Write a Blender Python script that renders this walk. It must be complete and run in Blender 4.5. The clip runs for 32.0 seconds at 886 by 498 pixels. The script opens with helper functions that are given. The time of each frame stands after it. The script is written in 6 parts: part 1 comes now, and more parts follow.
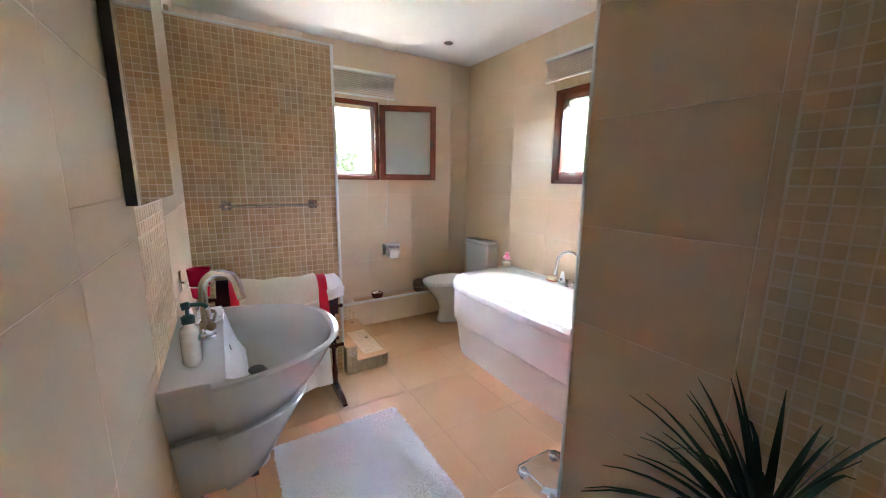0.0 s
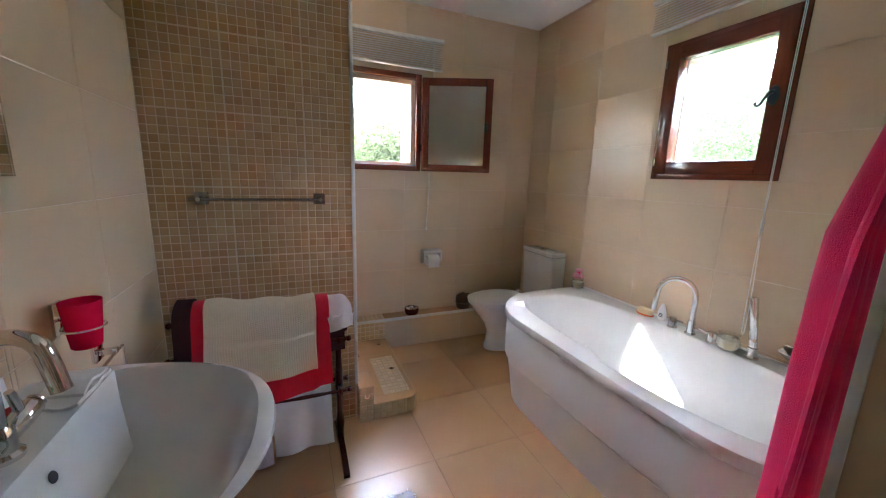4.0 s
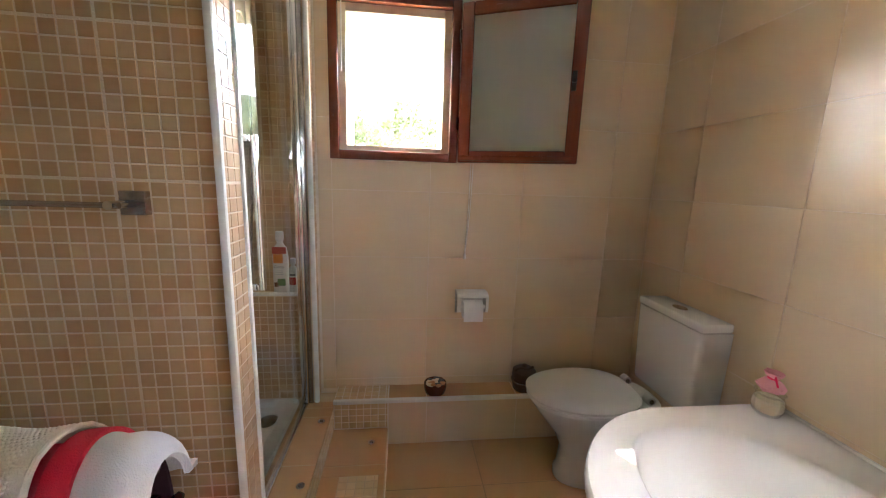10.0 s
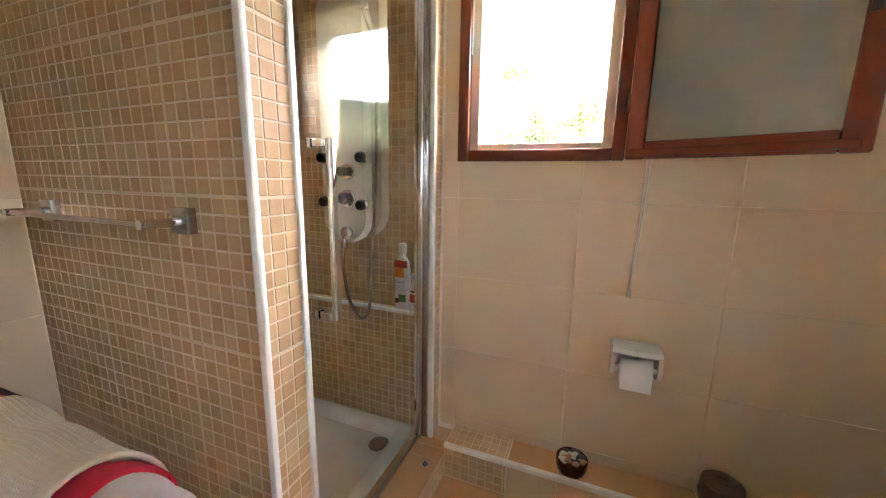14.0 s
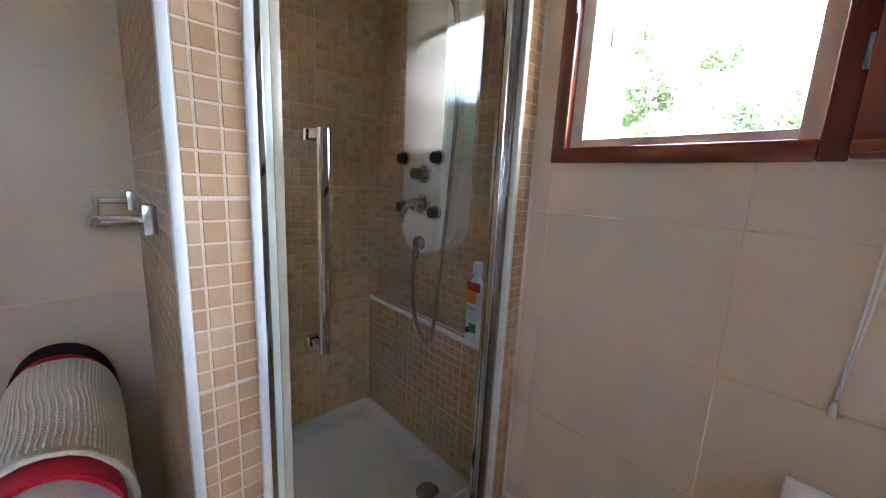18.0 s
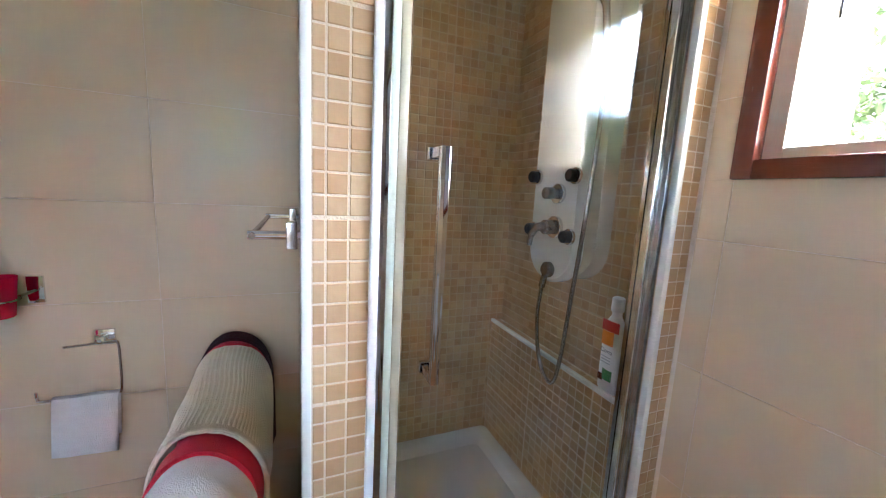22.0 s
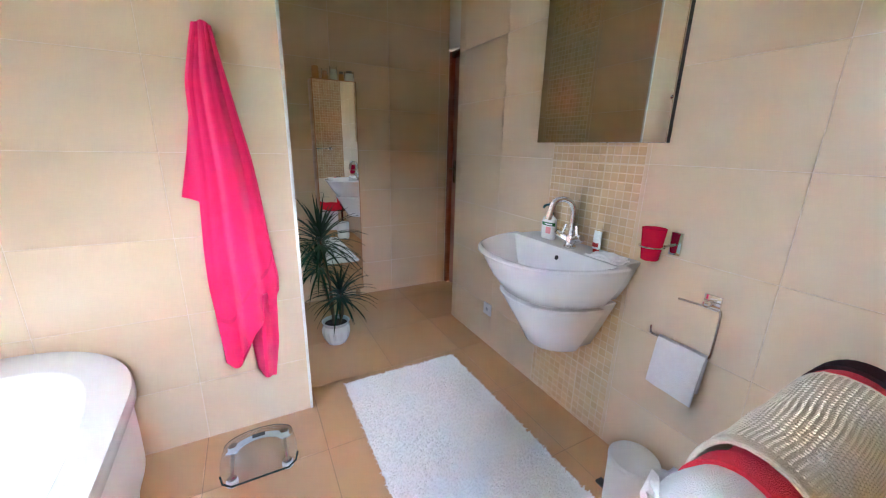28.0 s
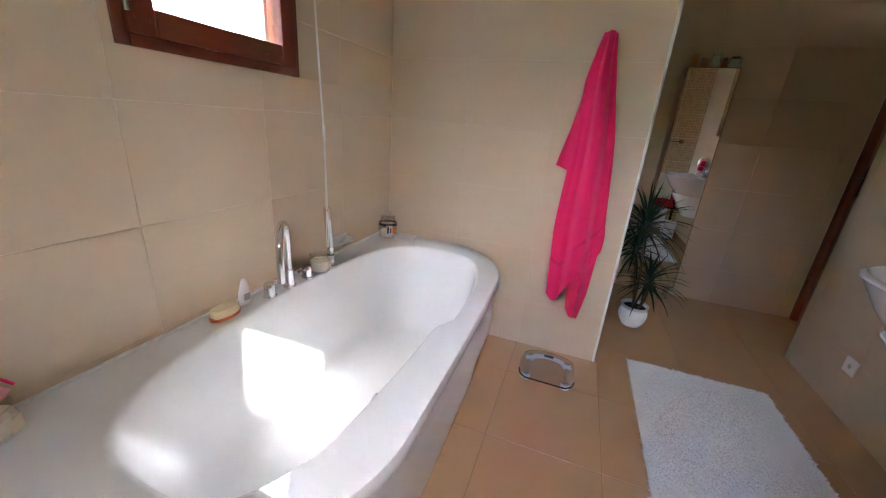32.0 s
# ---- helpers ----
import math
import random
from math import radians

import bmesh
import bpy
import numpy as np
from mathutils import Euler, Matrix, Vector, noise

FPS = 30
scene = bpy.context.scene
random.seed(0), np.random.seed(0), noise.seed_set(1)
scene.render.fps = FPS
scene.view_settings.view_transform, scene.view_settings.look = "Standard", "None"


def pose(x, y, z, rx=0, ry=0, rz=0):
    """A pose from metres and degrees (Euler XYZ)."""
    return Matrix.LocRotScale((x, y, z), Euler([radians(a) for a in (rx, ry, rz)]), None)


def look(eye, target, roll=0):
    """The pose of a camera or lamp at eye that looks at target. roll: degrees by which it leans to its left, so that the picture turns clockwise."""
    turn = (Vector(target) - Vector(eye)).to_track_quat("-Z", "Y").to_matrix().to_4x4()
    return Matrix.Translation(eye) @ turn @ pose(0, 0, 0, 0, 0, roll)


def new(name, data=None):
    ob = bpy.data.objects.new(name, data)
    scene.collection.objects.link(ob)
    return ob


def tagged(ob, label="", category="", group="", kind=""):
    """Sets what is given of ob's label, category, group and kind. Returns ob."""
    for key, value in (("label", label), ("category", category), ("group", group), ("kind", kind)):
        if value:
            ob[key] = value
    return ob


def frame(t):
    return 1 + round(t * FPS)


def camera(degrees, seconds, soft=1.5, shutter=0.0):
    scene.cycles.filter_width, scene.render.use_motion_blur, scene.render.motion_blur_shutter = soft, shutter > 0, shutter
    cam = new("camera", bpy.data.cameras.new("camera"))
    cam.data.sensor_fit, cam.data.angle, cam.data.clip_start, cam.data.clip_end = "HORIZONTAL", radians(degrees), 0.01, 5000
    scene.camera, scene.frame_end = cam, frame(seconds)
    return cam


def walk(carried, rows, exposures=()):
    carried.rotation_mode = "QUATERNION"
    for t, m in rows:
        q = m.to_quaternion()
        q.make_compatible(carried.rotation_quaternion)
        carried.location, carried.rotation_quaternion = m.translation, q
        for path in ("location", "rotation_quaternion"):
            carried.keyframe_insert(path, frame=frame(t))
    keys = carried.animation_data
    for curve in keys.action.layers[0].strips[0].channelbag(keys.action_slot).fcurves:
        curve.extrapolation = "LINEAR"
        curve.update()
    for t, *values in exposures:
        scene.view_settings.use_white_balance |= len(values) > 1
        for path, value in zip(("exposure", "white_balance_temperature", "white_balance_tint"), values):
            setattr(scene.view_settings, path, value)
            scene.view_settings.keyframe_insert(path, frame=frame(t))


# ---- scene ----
cam = camera(101.3, 32.0, soft=1.15)
PATH = [
    (0, (0.174, 0.107, 1.412), (1.199, 1.785, 1.046), 0.7),
    (0.5, (0.224, 0.139, 1.407), (1.156, 1.872, 1.051), 0.5),
    (1, (0.274, 0.171, 1.393), (1.09, 1.958, 1.016), 2.3),
    (1.5, (0.319, 0.207, 1.387), (1.06, 2.026, 1.01), 1.6),
    (2, (0.338, 0.291, 1.383), (1.146, 2.092, 1.059), 1.5),
    (2.5, (0.343, 0.385, 1.383), (1.199, 2.164, 1.061), 1.9),
    (4.5, (0.647, 0.794, 1.371), (1.381, 2.609, 0.96), 1.5),
    (5, (0.707, 0.848, 1.366), (1.437, 2.661, 0.942), 1.3),
    (5.5, (0.754, 0.944, 1.365), (1.565, 2.728, 0.969), 1.4),
    (6, (0.78, 1.108, 1.361), (1.652, 2.868, 0.985), 1.7),
    (6.5, (0.799, 1.209, 1.366), (1.694, 2.951, 0.958), 0.8),
    (7, (0.875, 1.285, 1.358), (1.649, 3.088, 0.971), 0.5),
    (7.5, (0.974, 1.375, 1.35), (1.598, 3.233, 0.949), 1.2),
    (8, (1.073, 1.42, 1.35), (1.624, 3.302, 0.957), 1.1),
    (8.5, (1.15, 1.459, 1.347), (1.656, 3.349, 0.931), 1.4),
    (9, (1.181, 1.52, 1.339), (1.643, 3.432, 0.976), -0.3),
    (9.5, (1.246, 1.637, 1.315), (1.633, 3.565, 0.956), 1.1),
    (10, (1.269, 1.739, 1.32), (1.494, 3.694, 0.964), 1.9),
    (10.5, (1.278, 1.761, 1.324), (1.355, 3.725, 0.955), 1.3),
    (11, (1.327, 1.818, 1.324), (1.136, 3.774, 0.954), 1.6),
    (11.5, (1.407, 1.899, 1.328), (1.055, 3.832, 0.954), 1.4),
    (12, (1.459, 1.96, 1.341), (0.916, 3.849, 0.969), 0.2),
    (12.5, (1.508, 1.998, 1.348), (0.797, 3.829, 0.973), 0.8),
    (13, (1.518, 2.026, 1.351), (0.76, 3.84, 0.979), 0.4),
    (13.5, (1.481, 2.078, 1.347), (0.754, 3.908, 0.996), 0.9),
    (14, (1.432, 2.132, 1.341), (0.704, 3.958, 0.973), 0.9),
    (14.5, (1.406, 2.163, 1.334), (0.683, 3.991, 0.963), 1.2),
    (15, (1.406, 2.221, 1.339), (0.447, 3.937, 0.968), 2.0),
    (15.5, (1.453, 2.307, 1.333), (0.374, 3.951, 0.967), 2.1),
    (17.5, (1.539, 2.518, 1.345), (0.11, 3.867, 0.975), 1.7),
    (18, (1.526, 2.546, 1.346), (0.096, 3.898, 0.986), 2.8),
    (18.5, (1.478, 2.549, 1.343), (0.167, 4.005, 0.943), 3.0),
    (19, (1.466, 2.544, 1.339), (0.161, 4.001, 0.919), 1.5),
    (19.5, (1.478, 2.596, 1.359), (0.028, 3.93, 1.016), 3.4),
    (20, (1.477, 2.603, 1.366), (-0.018, 3.9, 1.081), 2.5),
    (20.5, (1.476, 2.608, 1.364), (-0.061, 3.856, 1.079), 2.6),
    (21, (1.473, 2.605, 1.362), (-0.171, 3.704, 1.069), 2.6),
    (21.5, (1.477, 2.61, 1.356), (-0.258, 3.561, 1.063), 2.5),
    (22, (1.469, 2.61, 1.35), (-0.359, 3.366, 1.055), 3.0),
    (22.5, (1.461, 2.605, 1.349), (-0.438, 3.169, 1.076), 3.2),
    (23, (1.452, 2.598, 1.349), (-0.48, 3.036, 1.076), 3.1),
    (23.5, (1.446, 2.584, 1.348), (-0.511, 2.887, 1.07), 3.0),
    (24, (1.448, 2.592, 1.347), (-0.53, 2.693, 1.069), 2.7),
    (24.5, (1.458, 2.618, 1.344), (-0.516, 2.489, 1.05), 3.5),
    (26.5, (1.389, 2.515, 1.353), (-0.409, 1.717, 0.992), 2.7),
    (27, (1.32, 2.562, 1.335), (-0.218, 1.335, 0.973), 3.3),
    (27.5, (1.337, 2.583, 1.33), (0.069, 1.099, 0.894), 2.8),
    (28, (1.355, 2.605, 1.319), (0.446, 0.907, 0.778), 1.4),
    (28.5, (1.378, 2.614, 1.3), (0.608, 0.855, 0.742), 2.3),
    (29, (1.425, 2.633, 1.294), (0.869, 0.798, 0.724), 2.1),
    (29.5, (1.452, 2.706, 1.298), (1.145, 0.817, 0.718), 2.0),
    (30, (1.447, 2.755, 1.299), (1.386, 0.843, 0.716), 2.8),
    (30.5, (1.457, 2.819, 1.292), (1.521, 0.922, 0.664), 4.0),
    (31, (1.481, 2.866, 1.299), (1.637, 0.981, 0.649), 3.9),
    (31.5, (1.496, 2.898, 1.287), (1.858, 1.044, 0.63), 4.5),
    (32, (1.465, 2.944, 1.282), (2.089, 1.162, 0.621), 4.4),
]
EXPOSURES = [(0.0, 7.38, 5300, 15), (2.5, 7.06, 5350, 14), (5.0, 6.26, 5500, 14), (7.0, 6.25, 5550, 14), (8.0, 7.0, 5700, 14), (9.0, 6.85, 5850, 15), (10.0, 6.67, 6100, 15), (11.0, 6.97, 6500, 17), (12.0, 7.05, 6500, 17), (13.0, 6.83, 6500, 15), (14.0, 6.9, 6350, 15), (15.0, 6.89, 6250, 15), (18.0, 6.37, 5100, 14), (19.0, 6.53, 5100, 14), (20.0, 5.9, 5000, 15), (21.0, 6.11, 5150, 14), (22.0, 6.88, 5200, 12), (23.5, 6.71, 5850, 20), (24.5, 6.74, 5750, 22), (28.0, 7.49, 5300, 12), (29.0, 7.13, 5350, 10), (29.5, 6.86, 5350, 12), (31.0, 6.27, 5500, 15), (32.0, 6.32, 5600, 15)]
walk(cam, [(t, look(eye, target, roll)) for t, eye, target, roll in PATH], EXPOSURES)

# ---- world and sun ----
SUN_EL, SUN_AZ = 36.5, -35.0
world = bpy.data.worlds.new("world")
scene.world = world
world.use_nodes = True
wt = world.node_tree
wt.nodes.clear()
w_out = wt.nodes.new("ShaderNodeOutputWorld")
w_bg = wt.nodes.new("ShaderNodeBackground")
w_sky = wt.nodes.new("ShaderNodeTexSky")
w_sky.sky_type = "NISHITA"
w_sky.sun_disc = False
w_sky.sun_elevation, w_sky.sun_rotation = radians(SUN_EL), radians(SUN_AZ)
w_sky.air_density, w_sky.dust_density, w_sky.ozone_density = 1.0, 1.5, 1.5
w_co = wt.nodes.new("ShaderNodeTexCoord")
w_map = wt.nodes.new("ShaderNodeMapping")
w_map.inputs["Scale"].default_value = (2.2, 2.2, 5.0)
w_no = wt.nodes.new("ShaderNodeTexNoise")
w_no.inputs["Scale"].default_value, w_no.inputs["Detail"].default_value = 1.6, 7.0
w_ra = wt.nodes.new("ShaderNodeValToRGB")
w_ra.color_ramp.elements[0].position, w_ra.color_ramp.elements[1].position = 0.40, 0.60
w_mx = wt.nodes.new("ShaderNodeMix")
w_mx.data_type = "RGBA"
w_sep = wt.nodes.new("ShaderNodeSeparateXYZ")
w_lum = wt.nodes.new("ShaderNodeMapRange")
w_lum.inputs["From Min"].default_value, w_lum.inputs["From Max"].default_value = 0.05, 0.75
w_lum.inputs["To Min"].default_value, w_lum.inputs["To Max"].default_value = 5.0, 9.0
w_cloud = wt.nodes.new("ShaderNodeVectorMath")
w_cloud.operation = "SCALE"
w_cloud.inputs[0].default_value = (1.0, 1.0, 1.0)
wt.links.new(w_co.outputs["Generated"], w_sep.inputs["Vector"])
wt.links.new(w_sep.outputs["Z"], w_lum.inputs["Value"])
wt.links.new(w_lum.outputs["Result"], w_cloud.inputs["Scale"])
wt.links.new(w_cloud.outputs["Vector"], w_mx.inputs["B"])
wt.links.new(w_co.outputs["Generated"], w_map.inputs["Vector"])
wt.links.new(w_map.outputs["Vector"], w_no.inputs["Vector"])
wt.links.new(w_no.outputs["Fac"], w_ra.inputs["Fac"])
wt.links.new(w_ra.outputs["Color"], w_mx.inputs["Factor"])
wt.links.new(w_sky.outputs["Color"], w_mx.inputs["A"])
wt.links.new(w_mx.outputs["Result"], w_bg.inputs["Color"])
w_bg.inputs["Strength"].default_value = 0.13
wt.links.new(w_bg.outputs["Background"], w_out.inputs["Surface"])

sun = new("sun", bpy.data.lights.new("sun", "SUN"))
sun.data.energy, sun.data.angle, sun.data.color = 2.2, radians(0.5), (1.0, 0.95, 0.87)
sun_way = Vector((math.sin(radians(SUN_AZ)) * math.cos(radians(SUN_EL)), math.cos(radians(SUN_AZ)) * math.cos(radians(SUN_EL)), math.sin(radians(SUN_EL))))
sun.matrix_world = look(sun_way * 30, (0, 0, 0))

# ---- materials ----
MATS = {}


def material(name, a, b=None, rough=0.5, metal=0.0, scale=8.0, detail=4.0, bump=0.0, bscale=60.0, vary=0.0, spec=0.5, trans=0.0, ior=1.45, coat=0.0, sheen=0.0, rvar=0.0, stretch=(1, 1, 1), emit=None):
    """Two-colour mottled surface with fine relief; vary shifts it from piece to piece."""
    m = bpy.data.materials.new(name)
    m.use_nodes = True
    t = m.node_tree
    p = t.nodes["Principled BSDF"]
    b = b or tuple(c * 0.85 for c in a)
    co = t.nodes.new("ShaderNodeTexCoord")
    mp = t.nodes.new("ShaderNodeMapping")
    mp.inputs["Scale"].default_value = stretch
    t.links.new(co.outputs["Object"], mp.inputs["Vector"])
    n1 = t.nodes.new("ShaderNodeTexNoise")
    n1.inputs["Scale"].default_value, n1.inputs["Detail"].default_value = scale, detail
    vec = mp.outputs["Vector"]
    mix = t.nodes.new("ShaderNodeMix")
    mix.data_type = "RGBA"
    mix.inputs["A"].default_value, mix.inputs["B"].default_value = (*a, 1), (*b, 1)
    if vary:
        oi = t.nodes.new("ShaderNodeObjectInfo")
        ge = t.nodes.new("ShaderNodeNewGeometry")
        ad = t.nodes.new("ShaderNodeMath")
        ad.operation = "ADD"
        fr = t.nodes.new("ShaderNodeMath")
        fr.operation = "FRACT"
        t.links.new(oi.outputs["Random"], ad.inputs[0])
        t.links.new(ge.outputs["Random Per Island"], ad.inputs[1])
        t.links.new(ad.outputs[0], fr.inputs[0])
        sh = t.nodes.new("ShaderNodeVectorMath")
        sh.operation = "ADD"
        sc = t.nodes.new("ShaderNodeMath")
        sc.operation = "MULTIPLY"
        sc.inputs[1].default_value = 37.0
        t.links.new(fr.outputs[0], sc.inputs[0])
        t.links.new(mp.outputs["Vector"], sh.inputs[0])
        t.links.new(sc.outputs[0], sh.inputs[1])
        vec = sh.outputs[0]
        mr = t.nodes.new("ShaderNodeMix")
        mr.data_type = "FLOAT"
        mr.inputs["Factor"].default_value = vary
        t.links.new(n1.outputs["Fac"], mr.inputs["A"])
        t.links.new(fr.outputs[0], mr.inputs["B"])
        t.links.new(mr.outputs["Result"], mix.inputs["Factor"])
    else:
        t.links.new(n1.outputs["Fac"], mix.inputs["Factor"])
    t.links.new(vec, n1.inputs["Vector"])
    t.links.new(mix.outputs["Result"], p.inputs["Base Color"])
    p.inputs["Roughness"].default_value, p.inputs["Metallic"].default_value = rough, metal
    p.inputs["Specular IOR Level"].default_value, p.inputs["IOR"].default_value = spec, ior
    p.inputs["Transmission Weight"].default_value = trans
    p.inputs["Coat Weight"].default_value, p.inputs["Coat Roughness"].default_value = coat, 0.08
    p.inputs["Sheen Weight"].default_value = sheen
    if rvar:
        n3 = t.nodes.new("ShaderNodeTexNoise")
        n3.inputs["Scale"].default_value = scale * 2.3
        t.links.new(vec, n3.inputs["Vector"])
        mv = t.nodes.new("ShaderNodeMapRange")
        mv.inputs["To Min"].default_value, mv.inputs["To Max"].default_value = max(0.02, rough - rvar), rough + rvar
        t.links.new(n3.outputs["Fac"], mv.inputs["Value"])
        t.links.new(mv.outputs["Result"], p.inputs["Roughness"])
    if bump:
        n2 = t.nodes.new("ShaderNodeTexNoise")
        n2.inputs["Scale"].default_value, n2.inputs["Detail"].default_value = bscale, 3.0
        t.links.new(vec, n2.inputs["Vector"])
        bu = t.nodes.new("ShaderNodeBump")
        bu.inputs["Strength"].default_value, bu.inputs["Distance"].default_value = bump, 0.004
        t.links.new(n2.outputs["Fac"], bu.inputs["Height"])
        t.links.new(bu.outputs["Normal"], p.inputs["Normal"])
    if emit:
        p.inputs["Emission Color"].default_value, p.inputs["Emission Strength"].default_value = (*emit[:3], 1), emit[3]
    MATS[name] = m
    return m


M_WALLTILE = material("cream_wall_tile", (0.725, 0.575, 0.40), (0.66, 0.512, 0.342), rough=0.26, scale=2.2, vary=0.03, rvar=0.02, stretch=(0.6, 2.2, 1))
# Cream wall tile again, browned to put the entrance's warm shade into it.
M_SHADETILE = material("shade_toned_wall_tile", (0.66, 0.462, 0.285), (0.605, 0.415, 0.248), rough=0.30, scale=2.2, vary=0.06, rvar=0.02, stretch=(0.6, 2.2, 1))
M_GROUT = material("pale_grout", (0.80, 0.70, 0.58), (0.72, 0.61, 0.49), rough=0.85, scale=40, bump=0.25, bscale=220)
M_FLOORTILE = material("sand_floor_tile", (0.62, 0.378, 0.20), (0.565, 0.33, 0.168), spec=0.85, rough=0.25, scale=5.0, vary=0.25, rvar=0.03)
M_FLOORGROUT = material("brown_floor_grout", (0.36, 0.235, 0.14), (0.28, 0.175, 0.10), rough=0.9, scale=30, bump=0.3, bscale=200)
M_MOSAIC = material("stone_look_mosaic", (0.60, 0.405, 0.22), (0.405, 0.23, 0.10), rough=0.36, scale=30, vary=0.58, bump=0.12, bscale=70, rvar=0.08)
# The mosaic with brighter light put into its colour: steps, ledge, wall strips.
M_LITMOSAIC = material("lit_stone_look_mosaic", (0.70, 0.52, 0.31), (0.55, 0.37, 0.195), rough=0.4, scale=30, vary=0.5, bump=0.12, bscale=70, rvar=0.08)
M_SHELLS = [material("pebble_and_shell", a, b, rough=0.5, scale=40) for a, b in (((0.74, 0.64, 0.50), (0.58, 0.46, 0.32)), ((0.52, 0.27, 0.13), (0.40, 0.19, 0.09)), ((0.07, 0.08, 0.08), (0.04, 0.045, 0.05)), ((0.62, 0.48, 0.33), (0.42, 0.29, 0.18)))]
M_MOSGROUT = material("mosaic_grout", (0.74, 0.615, 0.445), (0.66, 0.53, 0.365), rough=0.9, scale=35, bump=0.4, bscale=240)
M_PLASTER = material("white_ceiling_paint", (0.83, 0.82, 0.79), (0.79, 0.775, 0.74), rough=0.85, scale=1.6, bump=0.08, bscale=90)
M_TRIM = material("white_pvc_trim", (0.80, 0.79, 0.75), (0.74, 0.72, 0.67), rough=0.35, scale=14, bump=0.03)
M_CERAMIC = material("white_glazed_ceramic", (0.83, 0.82, 0.80), (0.81, 0.80, 0.775), rough=0.09, scale=2, coat=0.5)
M_ACRYL = material("white_bath_acrylic", (0.84, 0.835, 0.825), (0.82, 0.815, 0.80), rough=0.22, scale=2, spec=0.35)
M_PANEL = material("white_bath_panel", (0.80, 0.79, 0.78), (0.77, 0.76, 0.745), rough=0.28, scale=3)
M_TRAY = material("white_shower_tray", (0.77, 0.755, 0.72), (0.70, 0.68, 0.63), rough=0.35, scale=5, bump=0.12, bscale=150)
M_CHROME = material("polished_chrome", (0.78, 0.78, 0.79), (0.70, 0.70, 0.71), rough=0.07, metal=1.0, scale=6, rvar=0.03)
M_BRUSHED = material("brushed_steel", (0.44, 0.43, 0.42), (0.36, 0.35, 0.34), rough=0.26, metal=1.0, scale=40, stretch=(1, 1, 14))
M_WOOD = material("varnished_red_brown_wood", (0.20, 0.046, 0.018), (0.105, 0.022, 0.010), rough=0.24, scale=7, detail=6, bump=0.10, bscale=45, stretch=(9, 9, 1.2), coat=0.35, rvar=0.08)
M_WOODH = material("varnished_red_brown_rail", (0.21, 0.050, 0.018), (0.11, 0.024, 0.010), rough=0.24, scale=7, detail=6, bump=0.10, bscale=45, stretch=(1.2, 1.2, 9), coat=0.35, rvar=0.08)
M_DOORWOOD = material("red_brown_door_veneer", (0.40, 0.105, 0.035), (0.27, 0.06, 0.020), rough=0.3, scale=7, detail=6, bump=0.08, bscale=45, stretch=(9, 9, 1.2), coat=0.2)
M_DARKWOOD = material("dark_mahogany", (0.085, 0.020, 0.012), (0.04, 0.010, 0.007), rough=0.22, scale=12, stretch=(5, 5, 1), coat=0.4)
M_CREAMWOOD = material("cream_painted_wood", (0.74, 0.68, 0.56), (0.63, 0.53, 0.38), rough=0.55, scale=5, detail=7, bump=0.2, bscale=60, stretch=(4, 4, 1))
M_OAK = material("orange_brown_veneer", (0.42, 0.20, 0.08), (0.31, 0.13, 0.045), rough=0.35, scale=6, stretch=(8, 8, 1))
M_MIRROR = material("mirror", (0.90, 0.91, 0.90), (0.90, 0.91, 0.90), rough=0.012, metal=1.0, scale=1)
M_BLACK = material("black_edge", (0.015, 0.014, 0.013), (0.03, 0.028, 0.026), rough=0.35)
M_RUBBER = material("black_rubber", (0.02, 0.02, 0.022), (0.035, 0.035, 0.037), rough=0.6, bump=0.1)
M_GLASS = material("clear_glass", (0.97, 0.985, 0.98), (0.97, 0.985, 0.98), rough=0.0, trans=1.0, ior=1.5)
M_SHOWERGLASS = material("clear_shower_glass", (0.97, 0.985, 0.98), (0.97, 0.985, 0.98), rough=0.0, trans=1.0, ior=1.21)
M_JARGLASS = material("thin_jar_glass", (0.80, 0.82, 0.80), (0.80, 0.82, 0.80), rough=0.03, trans=0.9, ior=1.3)
M_JARGLASS.node_tree.nodes["Principled BSDF"].inputs["Alpha"].default_value = 0.20
M_SCALEGLASS = material("pale_green_plate_glass", (0.74, 0.80, 0.76), (0.74, 0.80, 0.76), rough=0.06, trans=0.7, ior=1.3)
M_SCALEGLASS.node_tree.nodes["Principled BSDF"].inputs["Alpha"].default_value = 0.26
M_GLASSEDGE = material("dark_green_glass_edge", (0.030, 0.050, 0.040), (0.020, 0.034, 0.028), rough=0.2)
M_FROST = material("frosted_glass", (0.72, 0.73, 0.66), (0.64, 0.65, 0.58), rough=0.42, trans=0.75, ior=1.3, scale=2, bump=0.05)
M_RED = material("red_towelling", (0.84, 0.010, 0.045), (0.72, 0.006, 0.030), rough=0.95, scale=60, bump=0.9, bscale=420, sheen=0.15)
M_PINK = material("hot_pink_towelling", (0.93, 0.014, 0.165), (0.86, 0.010, 0.13), rough=0.95, scale=60, bump=0.7, bscale=420, sheen=0.15)
M_PINKBAND = material("flat_pink_band", (0.80, 0.014, 0.145), (0.72, 0.010, 0.115), rough=0.8, scale=90, bump=0.4, bscale=700)
M_WHITETOWEL = material("white_towelling", (0.86, 0.84, 0.825), (0.77, 0.745, 0.73), rough=0.95, scale=50, bump=0.9, bscale=380, sheen=0.3)
M_CREAM = material("cream_bobble_cotton", (0.87, 0.79, 0.63), (0.78, 0.69, 0.52), rough=0.95, scale=45, bump=0.6, bscale=300, sheen=0.2)
M_CREAMBASE = material("cream_woven_backing", (0.84, 0.75, 0.58), (0.75, 0.65, 0.48), rough=0.95, scale=45, bump=0.6, bscale=300)
